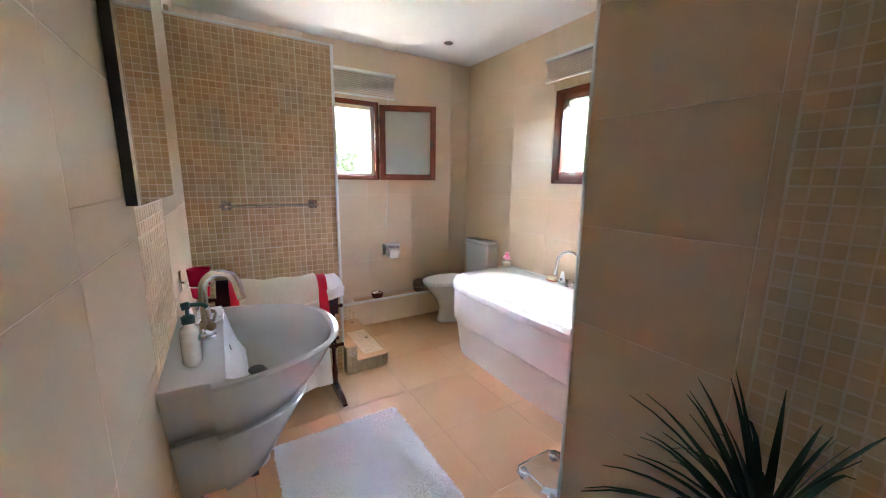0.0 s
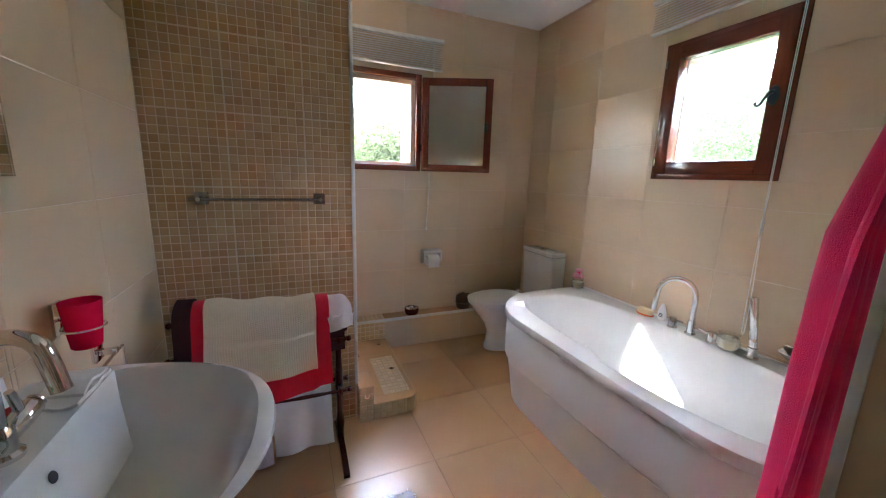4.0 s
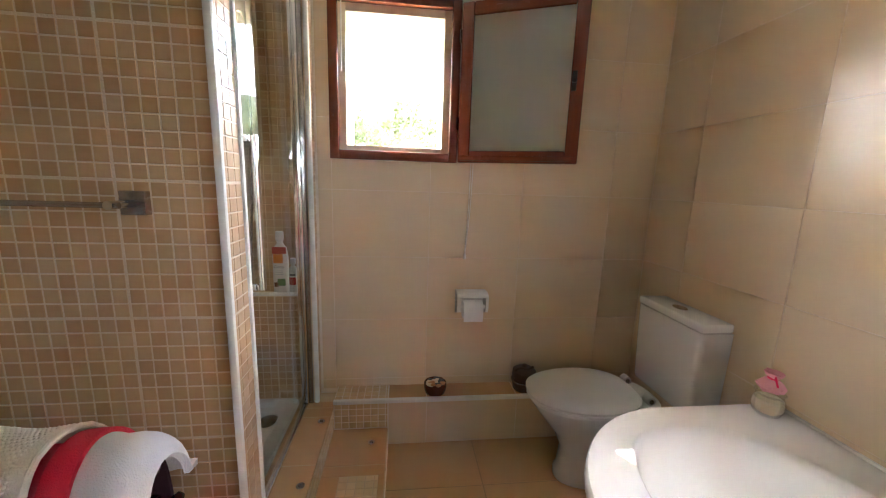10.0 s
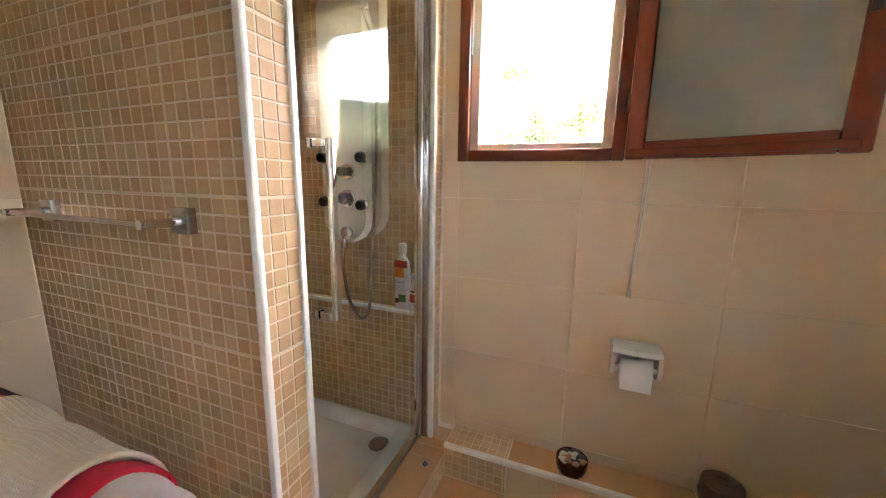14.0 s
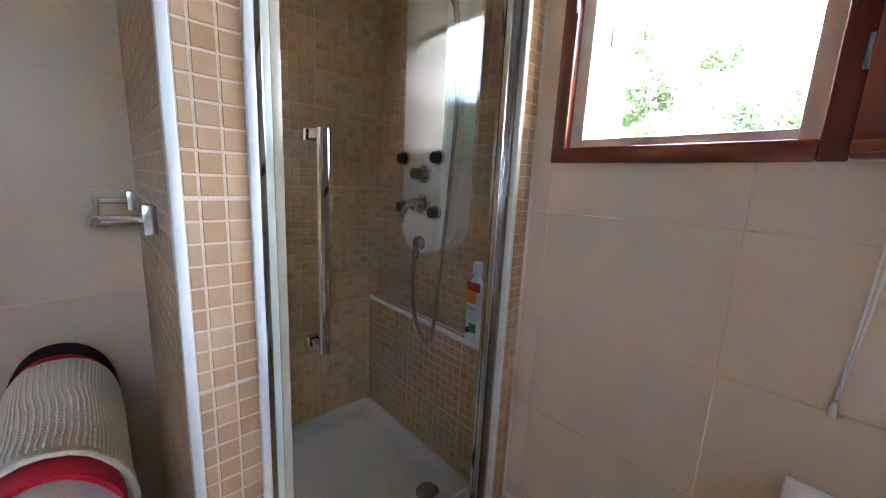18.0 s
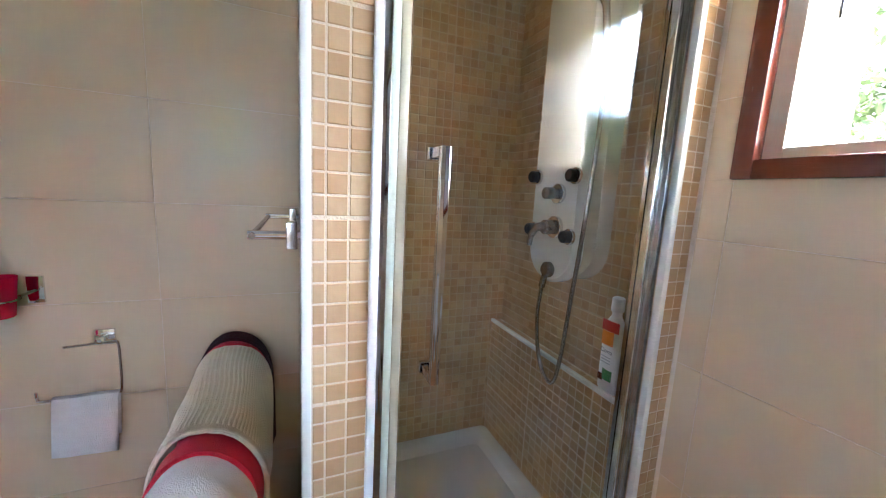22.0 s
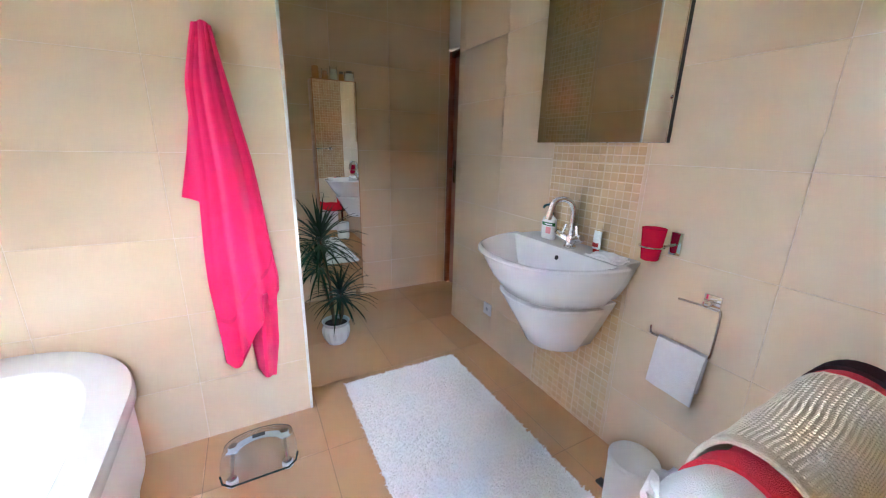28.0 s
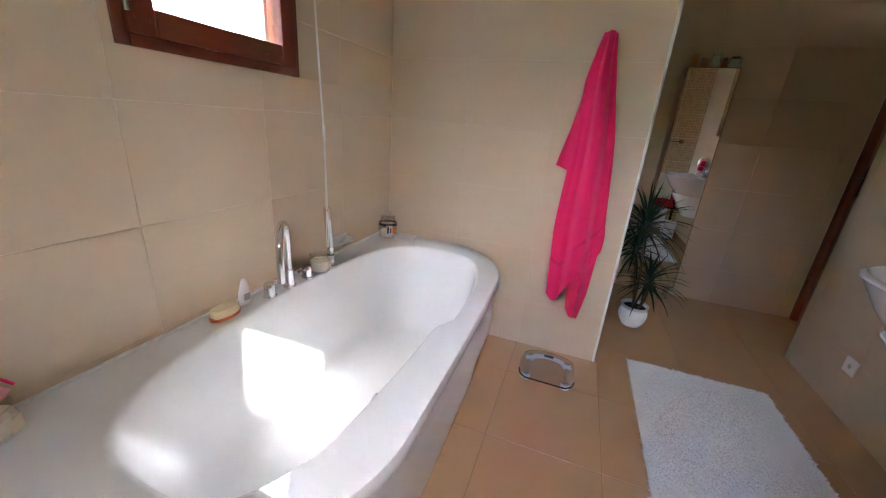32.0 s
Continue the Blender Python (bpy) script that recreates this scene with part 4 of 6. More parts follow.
jar_a = candle_jar("candle_jar", 2.492, 2.716, BZ, 0.044, 0.076, 0.70, M_WAX, "squat glass jar of cream wax with a pink sachet on top")
lb = [[(2.492 - 0.0462 * math.cos(a), 2.716 - 0.0462 * math.sin(a), BZ + z) for a in np.linspace(0.35, 1.15, 8)] for z in (0.016, 0.048)]
part("paper_label", sheet(lb, 0.0008), M_KRAFT, jar_a)
sachet = thing("sachet", "crumpled pink tulle sachet on a jar", "sachet")
rs = []
for k, (rr, zz) in enumerate(((0.010, 0.0), (0.030, 0.006), (0.036, 0.022), (0.024, 0.040), (0.010, 0.050), (0.018, 0.058), (0.026, 0.070))):
    rs.append([tuple(wobble((2.492 + rr * math.cos(2 * math.pi * q / 20), 2.716 + rr * (1 + 0.25 * math.sin(q * 1.9)) * math.sin(2 * math.pi * q / 20), BZ + 0.0765 + zz), 0.006, 45)) for q in range(20)])
part("cloth", loft(rs), M_TULLE, sachet)
part("ribbon", tube(smooth_path([(2.492 + 0.012 * math.cos(a), 2.716 + 0.012 * math.sin(a), BZ + 0.126) for a in np.linspace(0, 6.0, 9)] + [(2.47, 2.69, BZ + 0.140), (2.462, 2.672, BZ + 0.118)]), 0.003), M_PINK, sachet)
jar_b = candle_jar("candle_jar", 2.487, 1.694, BZ, 0.046, 0.082, 0.70, M_WAX, "squat glass jar of cream wax by the bath tap")
lb = [[(2.487 - 0.0482 * math.cos(a), 1.694 - 0.0482 * math.sin(a), BZ + z) for a in np.linspace(0.2, 0.95, 8)] for z in (0.014, 0.046)]
part("paper_label", sheet(lb, 0.0008), M_KRAFT, jar_b)
jar_c = tagged(new("storage_jar"), "round glass storage jar with a black ribbon and paper tag", "jar", "jars")
JX, JY = 2.485, 1.068
gl = part("glass", lathe([(0.044, 0), (0.053, 0.008), (0.056, 0.06), (0.053, 0.095), (0.040, 0.112), (0.041, 0.119), (0.036, 0.119), (0.049, 0.093), (0.052, 0.06), (0.049, 0.012), (0.01, 0.008)], 30, (JX, JY, BZ)), M_JARGLASS, jar_c)
gl.visible_shadow = False
gl = part("lid", lathe([(0.041, 0.1195), (0.044, 0.124), (0.042, 0.130), (0.020, 0.136), (0.010, 0.140), (0.017, 0.150), (0.015, 0.160), (0.004, 0.163)], 26, (JX, JY, BZ)), M_JARGLASS, jar_c)
gl.visible_shadow = False
part("filling", lathe([(0.045, 0.012), (0.048, 0.03), (0.047, 0.040), (0.01, 0.043)], 22, (JX, JY, BZ)), M_WAX, jar_c)
part("ribbon", lathe([(0.0535, 0.093), (0.0555, 0.090), (0.0550, 0.082), (0.0565, 0.078)], 26, (JX, JY, BZ), False, False), M_BLACK, jar_c)
tagrow = lambda a0, a1, z0, z1, nm, mt, r=0.0575: part(nm, sheet([[(JX + r * math.cos(a), JY + r * math.sin(a), BZ + z) for a in np.linspace(a0, a1, 6)] for z in (z0, z1)], 0.0012), mt, jar_c)
tagrow(1.95, 2.55, 0.030, 0.084, "tag", M_PRINT)
tagrow(2.55, 2.95, 0.036, 0.076, "tag", M_ORANGE)
tagrow(2.02, 2.18, 0.036, 0.080, "ribbon_tail", M_BLACK, 0.0595)
tagrow(2.30, 2.42, 0.040, 0.070, "print_line", M_INK, 0.0595)

soap_tile = thing("soap_dish", "white ceramic soap dish fixed to the wall above the bath", "soap dish")
dish_rings = []
for out, half, z in ((0.030, 0.045, 0.640), (0.055, 0.062, 0.646), (0.082, 0.076, 0.672), (0.076, 0.071, 0.673), (0.048, 0.055, 0.654), (0.030, 0.040, 0.650)):
    dish_rings.append([(XE - 0.0015 - out * math.sin(math.pi * k / 20) ** 0.55, 1.445 - half * math.copysign(abs(math.cos(math.pi * k / 20)) ** 0.6, math.cos(math.pi * k / 20)), z) for k in range(21)])
part("dish", loft(dish_rings), M_CERAMIC, soap_tile)
part("back_plate", box(XE - 0.010, 1.373, 0.636, XE - 0.001, 1.517, 0.690, 0.003), M_CERAMIC, soap_tile)
flannel = thing("face_cloth", "folded white face cloth over the bath rim", "cloth")
part("cloth", sheet([[tuple(wobble((2.372 - 0.06 + 0.12 * i / 8, 1.030 + 0.075 * j / 6, BZ + 0.022 - (0.05 * max(0, (j - 4)) / 2)), 0.004, 30)) for j in range(7)] for i in range(9)], 0.009), M_WHITETOWEL, flannel)

soap = thing("soap_holder", "cream sponge in an orange soap dish on the bath rim", "soap")
part("dish", loft([[(2.508 + sx * math.cos(a), 2.162 + sy * math.sin(a), BZ + z) for a in [2 * math.pi * k / 26 for k in range(26)]] for sx, sy, z in ((0.022, 0.042, 0), (0.030, 0.054, 0.004), (0.032, 0.056, 0.013), (0.028, 0.052, 0.013), (0.02, 0.04, 0.007))]), M_ORANGESOAP, soap)
part("sponge", loft([[(2.508 + s * 0.027 * math.copysign(abs(math.cos(a)) ** 0.7, math.cos(a)), 2.162 + s * 0.049 * math.copysign(abs(math.sin(a)) ** 0.7, math.sin(a)), BZ + z) for a in [2 * math.pi * k / 26 for k in range(26)]] for s, z in ((0.85, 0.009), (1.0, 0.016), (1.0, 0.032), (0.92, 0.040))]), M_YELLOWSOAP, soap)
lotion = thing("lotion_bottle", "small white drop-shaped lotion bottle on the bath rim", "bottle", "bottles")
part("body", loft([[(2.524 + 0.40 * w * math.cos(a), 2.066 + w * math.sin(a), BZ + z) for a in [2 * math.pi * k / 22 for k in range(22)]] for w, z in ((0.018, 0), (0.023, 0.006), (0.027, 0.03), (0.024, 0.055), (0.015, 0.082), (0.009, 0.098), (0.004, 0.101))]), M_WHITEPLASTIC, lotion)
for k in range(3):
    part("print_line", box(2.5128 - 0.0008, 2.054, BZ + 0.022 + 0.009 * k, 2.5134, 2.078, BZ + 0.026 + 0.009 * k), M_INK, lotion)

# ---- toilet ----
toilet = thing("toilet", "white ceramic toilet with closed lid and tall cistern", "toilet")
TYC = 3.150


def egg(x0, x1, w, z, n=36, blunt=0.75):
    """A toilet-bowl plan from tip x0 to back x1."""
    pts = []
    L = x1 - x0
    for k in range(n):
        a = 2 * math.pi * k / n
        ca, sa = math.cos(a), math.sin(a)
        x = x0 + L * (0.5 - 0.5 * ca)
        s = math.copysign(abs(sa) ** blunt, sa) * w * (0.90 + 0.16 * (0.5 - 0.5 * ca))
        pts.append((x, TYC + s, z))
    return pts


part("pedestal", loft([egg(1.985, 2.52, 0.118, 0.0), egg(1.985, 2.52, 0.118, 0.035), egg(1.995, 2.52, 0.110, 0.05), egg(2.005, 2.52, 0.105, 0.15), egg(1.968, 2.50, 0.125, 0.23), egg(1.896, 2.44, 0.160, 0.32), egg(1.856, 2.42, 0.178, 0.375), egg(1.848, 2.42, 0.182, 0.398)]), M_CERAMIC, toilet)
part("seat", loft([egg(1.846, 2.31, 0.178, 0.3995), egg(1.836, 2.315, 0.188, 0.404), egg(1.836, 2.315, 0.188, 0.416), egg(1.842, 2.31, 0.183, 0.4195)]), M_WHITEPLASTIC, toilet)
part("lid", loft([egg(1.838, 2.312, 0.184, 0.421), egg(1.831, 2.318, 0.191, 0.425), egg(1.831, 2.318, 0.191, 0.434), egg(1.843, 2.31, 0.180, 0.4415), egg(1.87, 2.26, 0.12, 0.446)]), M_WHITEPLASTIC, toilet)
for y in (TYC - 0.085, TYC + 0.085):
    hg = part("hinge", bar((2.342, y - 0.018, 0.425), (2.342, y + 0.018, 0.425), 0.019, 18), M_WHITEPLASTIC, toilet)
    part("hinge_cap", disc((2.342, y - 0.018, 0.425), (0, -1, 0), 0.011, 0.003, 0.001, 16), M_BRUSHED, hg)
CX0, CY0, CY1 = 2.435, 2.950, 3.335
rings = []
for ins, z in ((0.012, 0.398), (0.006, 0.41), (0.0, 0.60), (-0.004, 0.7735)):
    x0, x1, y0, y1, r = CX0 + ins, XE - 0.004, CY0 + ins, CY1 - ins, 0.025
    ring = []
    for cx, cy, a0, rr in ((x1 - 0.004, y0 + 0.004, -90, 0.004), (x1 - 0.004, y1 - 0.004, 0, 0.004), (x0 + r, y1 - r, 90, r), (x0 + r, y0 + r, 180, r)):
        ring += [(cx + rr * math.cos(radians(a0 + 18 * k)), cy + rr * math.sin(radians(a0 + 18 * k)), z) for k in range(6)]
    rings.append(ring)
part("cistern", loft(rings), M_CERAMIC, toilet)
part("cistern_lid", box(CX0 - 0.005, CY0 - 0.002, 0.775, XE - 0.003, CY1 + 0.002, 0.812, 0.010, seg=3), M_CERAMIC, toilet)
part("flush_button", moved(lathe([(0.020, 0), (0.024, 0.001), (0.023, 0.004), (0.004, 0.005)], 22), Matrix.Translation((2.495, TYC, 0.812)) @ Matrix.Diagonal((1, 1.5, 1, 1))), M_BRUSHED, toilet, "oval flush button")

paper_holder = thing("toilet_roll_holder", "white ceramic toilet roll holder with a part-used roll", "toilet roll holder")
hx0, hx1, hz1 = 1.548, 1.704, 0.781
part("hood", loft([[(hx0, YN - 0.002, hz1), (hx1, YN - 0.002, hz1), (hx1, YN - 0.002, hz1 - 0.12), (hx0, YN - 0.002, hz1 - 0.12)], [(hx0, YN - 0.018, hz1), (hx1, YN - 0.018, hz1), (hx1, YN - 0.018, hz1 - 0.12), (hx0, YN - 0.018, hz1 - 0.12)]]), M_CERAMIC, paper_holder)
part("top_lip", sheet([[(hx0 + (hx1 - hx0) * i / 8, YN - 0.018 - y, hz1 - 0.002 - z - 0.004 * math.sin(math.pi * i / 8)) for i in range(9)] for y, z in ((0, 0), (0.035, 0.0), (0.062, 0.004), (0.072, 0.016))], 0.009), M_CERAMIC, paper_holder)
for x in (hx0 + 0.005, hx1 - 0.005):
    part("cheek", loft([[(x - 0.007, YN - 0.018 - y, hz1 - z) for y, z in ((0, 0.004), (0.058, 0.006), (0.072, 0.016), (0.074, 0.075), (0.062, 0.098), (0, 0.118))], [(x + 0.007, YN - 0.018 - y, hz1 - z) for y, z in ((0, 0.004), (0.058, 0.006), (0.072, 0.016), (0.074, 0.075), (0.062, 0.098), (0, 0.118))]]), M_CERAMIC, paper_holder)
part("spindle", bar((hx0 + 0.012, YN - 0.070, hz1 - 0.072), (hx1 - 0.012, YN - 0.070, hz1 - 0.072), 0.009), M_WHITEPLASTIC, paper_holder)
roll = thing("toilet_roll", "white toilet roll with a loose end hanging down", "toilet roll")
part("roll", moved(lathe([(0.021, 0), (0.044, 0.001), (0.044, 0.099), (0.021, 0.100), (0.020, 0.05)], 32, cap0=False, cap1=False), Matrix.Translation((hx0 + 0.028, YN - 0.074, hz1 - 0.082)) @ pose(0, 0, 0, 0, 90, 0)), M_PAPER, roll)
part("loose_end", sheet([[(hx0 + 0.030 + 0.096 * i / 5, YN - 0.1185 - 0.003 * math.sin(j), hz1 - 0.07 - 0.065 * j / 5) for i in range(6)] for j in range(6)], 0.0012), M_PAPER, roll)

pebble_bowl = thing("pebble_bowl", "small brown glazed bowl of pale pebbles and shells on the ledge", "bowl")
part("bowl", lathe([(0.046, 0), (0.051, 0.003), (0.057, 0.020), (0.059, 0.040), (0.058, 0.052), (0.055, 0.055), (0.051, 0.052), (0.052, 0.040), (0.048, 0.020), (0.02, 0.012)], 30, (1.450, 3.462, 0.250)), M_BROWNPOT, pebble_bowl)
rnd = random.Random(4)
for k in range(15):
    a, rr = k * 2.4, 0.040 * math.sqrt((k + 0.5) / 15)
    s = rnd.uniform(0.010, 0.018)
    b = bmesh.new()
    bmesh.ops.create_icosphere(b, subdivisions=2, radius=s)
    for vert in b.verts:
        vert.co = wobble(vert.co, s * 0.3, 60, k * 3.0)
    part("pebble", moved(b, Matrix.Translation((1.450 + rr * math.cos(a), 3.462 + rr * math.sin(a), 0.250 + 0.046 + rnd.uniform(0, 0.008))) @ Matrix.Diagonal((1.2, 0.9, 0.65, 1))), M_SHELLS[(k * 5 + k // 3) % 4], pebble_bowl)
basket = thing("wooden_pot", "dark brown wooden pot with a notched lid on the ledge", "pot")
part("body", lathe([(0.050, 0), (0.054, 0.004), (0.062, 0.045), (0.064, 0.085), (0.060, 0.104), (0.055, 0.104), (0.058, 0.085), (0.05, 0.02)], 30, (1.925, 3.466, 0.250)), M_BASKET, basket)
part("hoop", lathe([(0.0635, 0.048), (0.066, 0.050), (0.0665, 0.056), (0.0645, 0.058)], 30, (1.925, 3.466, 0.250), False, False), M_BRUSHED, basket)
part("lid", lathe([(0.058, 0.100), (0.061, 0.106), (0.040, 0.122), (0.015, 0.126), (0.012, 0.138), (0.004, 0.140)], 28, (1.925, 3.466, 0.250)), M_BASKET, basket)
part("handle", tube(smooth_path([(1.87, 3.454, 0.36), (1.895, 3.444, 0.382), (1.93, 3.439, 0.376), (1.965, 3.444, 0.385)]), 0.006), M_BASKET, basket)

# ---- washbasin ----
RZ = 0.895
BYC = 1.452


def basin_ring(depth, half, z, front=2.35):
    """A plan with a narrower block along the wall and a wide bow in front of it."""
    e, x0 = 2 / front, 0.113
    side = half * 0.875 * (1 - (x0 / depth) ** front) ** (1 / front)
    a0 = math.asin((x0 / depth) ** (front / 2))
    pts = [(x, BYC - side, z) for x in (0.0, 0.07, x0 - 0.002)]
    for k in range(91):
        a = a0 + (math.pi - 2 * a0) * k / 90
        ca = math.cos(a)
        pts.append((depth * math.sin(a) ** e, BYC - math.copysign(abs(ca) ** e, ca) * half, z))
    return pts + [(x, BYC + side, z) for x in (x0 - 0.002, 0.07, 0.0)]


washbasin = thing("washbasin", "white wall-hung ceramic washbasin with a matching half pedestal", "washbasin")
shell = [basin_ring(0.300, 0.200, 0.700), basin_ring(0.366, 0.246, 0.697), basin_ring(0.386, 0.258, 0.703), basin_ring(0.444, 0.303, 0.78), basin_ring(0.496, 0.338, 0.868), basin_ring(0.512, 0.347, RZ - 0.010), basin_ring(0.510, 0.345, RZ - 0.002), basin_ring(0.500, 0.337, RZ + 0.001)]
well = [(0.185, 0.312, RZ - 0.001), (0.180, 0.304, RZ - 0.010), (0.160, 0.270, RZ - 0.055), (0.135, 0.235, RZ - 0.105), (0.10, 0.18, RZ - 0.135), (0.04, 0.06, RZ - 0.142)]
wring = []
for d, hf, z in well:
    ring = []
    for k in range(97):
        a = math.pi * k / 96
        ca, sa = math.cos(a), math.sin(a)
        r = (abs(ca) ** 2.5 + abs(sa) ** 2.5) ** (-1 / 2.5)
        s = d / 0.185
        ring.append((0.145 + (1 - s) * 0.14 + 0.334 * s * r * sa, BYC - hf * r * ca, z))
    wring.append(ring)
part("bowl", loft(shell + wring), M_CERAMIC, washbasin)
part("pedestal", loft([basin_ring(0.200, 0.120, 0.432), basin_ring(0.232, 0.142, 0.426), basin_ring(0.250, 0.155, 0.436), basin_ring(0.312, 0.205, 0.55), basin_ring(0.388, 0.260, 0.675), basin_ring(0.393, 0.264, 0.684), basin_ring(0.388, 0.260, 0.689), basin_ring(0.355, 0.236, 0.687), basin_ring(0.345, 0.226, 0.699)]), M_CERAMIC, washbasin)
part("drain", lathe([(0.032, 0), (0.034, 0.003), (0.027, 0.006), (0.027, 0.013), (0.024, 0.016), (0.004, 0.017)], 28, (0.232, BYC - 0.020, RZ - 0.142)), M_STEELDARK, washbasin, "dark steel pop-up drain")
part("overflow", disc((0.1605, BYC + 0.01, RZ - 0.045), (1, 0, 0.3), 0.011, 0.002, 0.001, 18), M_BLACK, washbasin, "dark overflow hole")

tap = thing("basin_tap", "chrome swan-neck basin tap with two cross levers", "tap")
fx, fy = 0.100, 1.474
part("base", lathe([(0.027, 0), (0.027, 0.008), (0.021, 0.014), (0.020, 0.05), (0.016, 0.058)], 24, (fx, fy, RZ)), M_CHROME, tap)
part("spout", tube(smooth_path([(fx, fy, RZ + 0.05), (fx, fy, RZ + 0.10)] + [(fx + 0.052 * (1 - math.cos(radians(a))), fy - 0.020 * (1 - math.cos(radians(a))), RZ + 0.158 + 0.060 * math.sin(radians(a))) for a in (0, 35, 70, 105, 138)] + [(fx + 0.108, fy - 0.041, RZ + 0.128)], 5), [0.0128] * 28 + [0.0138] * 8, 16), M_CHROME, tap)
for s in (-1, 1):
    h0 = part("valve", tube([(fx, fy + s * 0.008, RZ + 0.028), (fx + 0.008, fy + s * 0.040, RZ + 0.044), (fx + 0.013, fy + s * 0.064, RZ + 0.056), (fx + 0.014, fy + s * 0.069, RZ + 0.0585)], [0.0150, 0.0185, 0.0185, 0.014], 18), M_CHROME, tap)
    part("valve_cap", disc((fx + 0.0142, fy + s * 0.0695, RZ + 0.0588), (0.2, s * 0.9, 0.4), 0.0155, 0.006, 0.002, 20), M_CHROME, h0)
    part("lever", tube([(fx + 0.008, fy + s * 0.044, RZ + 0.058), (fx + 0.007, fy + s * 0.036, RZ + 0.084), (fx + 0.006, fy + s * 0.030, RZ + 0.104)], [0.0080, 0.0075, 0.0065], 14), M_CHROME, h0)

pump = thing("soap_dispenser", "milky hand-soap dispenser with a dark green pump on the washbasin", "soap dispenser")
px, py = 0.068, 1.302
part("body", loft([[(px + 0.0245 * s * math.cos(a), py + 0.045 * s * math.sin(a), RZ + z) for a in [2 * math.pi * k / 26 for k in range(26)]] for s, z in ((0.9, 0.001), (1.0, 0.006), (1.0, 0.085), (0.92, 0.100), (0.5, 0.112), (0.42, 0.118))]), M_SOAP, pump)
part("collar", lathe([(0.016, 0.117), (0.017, 0.119), (0.017, 0.136), (0.008, 0.142)], 20, (px, py, RZ)), M_GREENCAP, pump)
part("stem", bar((px, py, RZ + 0.140), (px, py, RZ + 0.162), 0.005), M_GREENCAP, pump)
part("nozzle", tube(smooth_path([(px - 0.012, py, RZ + 0.165), (px + 0.01, py, RZ + 0.168), (px + 0.035, py, RZ + 0.166), (px + 0.048, py, RZ + 0.156)]), [0.011] * 6 + [0.006] * 13, 12), M_GREENCAP, pump)
lab = lambda z0, z1, a0, a1, nm, mt: part(nm, sheet([[(px + 0.0253 * math.cos(a), py + 0.0458 * math.sin(a), RZ + z) for a in np.linspace(a0, a1, 10)] for z in (z0, z1)], 0.0006), mt, pump)
lab(0.068, 0.084, -0.6, 1.35, "label_band", M_GREEN)
lab(0.030, 0.062, 0.1, 0.75, "label_patch", M_PINKLABEL)
lab(0.072, 0.079, -0.1, 0.9, "label_line", M_PRINT)
tube_thing = thing("cream_tube", "small white and red cream tube standing on the washbasin", "tube")
part("body", loft([[(0.050 + 0.013 * sx * math.cos(a), 1.575 + 0.019 * sy * math.sin(a), RZ + z) for a in [2 * math.pi * k / 20 for k in range(20)]] for sx, sy, z in ((0.8, 0.75, 0.014), (1, 0.9, 0.018), (0.8, 1.0, 0.06), (0.12, 1.05, 0.092))]), M_WHITEPLASTIC, tube_thing)
part("cap", lathe([(0.013, 0.0005), (0.0135, 0.002), (0.0125, 0.015)], 18, (0.050, 1.575, RZ)), M_LABELRED, tube_thing)
part("label", sheet([[(0.050 + 0.0138 * math.cos(a), 1.575 + 0.0192 * math.sin(a), RZ + z) for a in np.linspace(-0.9, 0.9, 8)] for z in (0.024, 0.042)], 0.0006), M_LABELRED, tube_thing)
cloth = thing("hand_cloth", "folded white cloth lying on the washbasin rim", "cloth")
part("lower_fold", sheet([[tuple(wobble((0.062 + 0.085 * i / 7, 1.600 + 0.150 * j / 9, RZ + 0.006 + 0.004 * math.sin(i)), 0.004, 26)) for j in range(10)] for i in range(8)], 0.007), M_WHITETOWEL, cloth)
part("upper_fold", sheet([[tuple(wobble((0.068 + 0.074 * i / 7, 1.632 + 0.110 * j / 9, RZ + 0.0155 + 0.006 * math.exp(-((j - 4) / 2.0) ** 2)), 0.004, 30, 4)) for j in range(10)] for i in range(8)], 0.007), M_WHITETOWEL, cloth)

mirror = thing("wall_mirror", "frameless wall mirror with a dark edge above the washbasin", "mirror")
part("backing", box(0.002, 1.118, 1.352, 0.022, 1.782, 2.16), M_BLACK, mirror)
mr = []
for ins, x in ((0.0, 0.022), (0.0, 0.0275), (0.0012, 0.0285)):
    mr.append([(x, 1.118 + ins, 1.352 + ins), (x, 1.782 - ins, 1.352 + ins), (x, 1.782 - ins, 2.16 - ins), (x, 1.118 + ins, 2.16 - ins)])
obj("glass", loft(mr), M_MIRROR, mirror, smooth=False)

cup_holder = thing("cup_holder", "chrome ring holding a red plastic tumbler on the wall", "cup holder")
part("wall_plate", box(0.001, 1.856, 0.957, 0.010, 1.896, 1.042, 0.002), M_CHROME, cup_holder)
part("arm", bar((0.010, 1.875, 0.997), (0.044, 1.858, 0.990), 0.005), M_CHROME, cup_holder)
part("ring", tube([(0.075 + 0.041 * math.cos(a), 1.830 + 0.041 * math.sin(a), 0.988) for a in np.linspace(0, 2 * math.pi, 33)], 0.003, 8), M_CHROME, cup_holder)
cup = thing("tumbler", "red plastic tumbler in its chrome ring", "cup")
part("cup", lathe([(0.028, 0), (0.030, 0.002), (0.0345, 0.045), (0.041, 0.118), (0.038, 0.118), (0.030, 0.03), (0.01, 0.006)], 30, (0.075, 1.830, 0.937)), M_REDPLASTIC, cup)

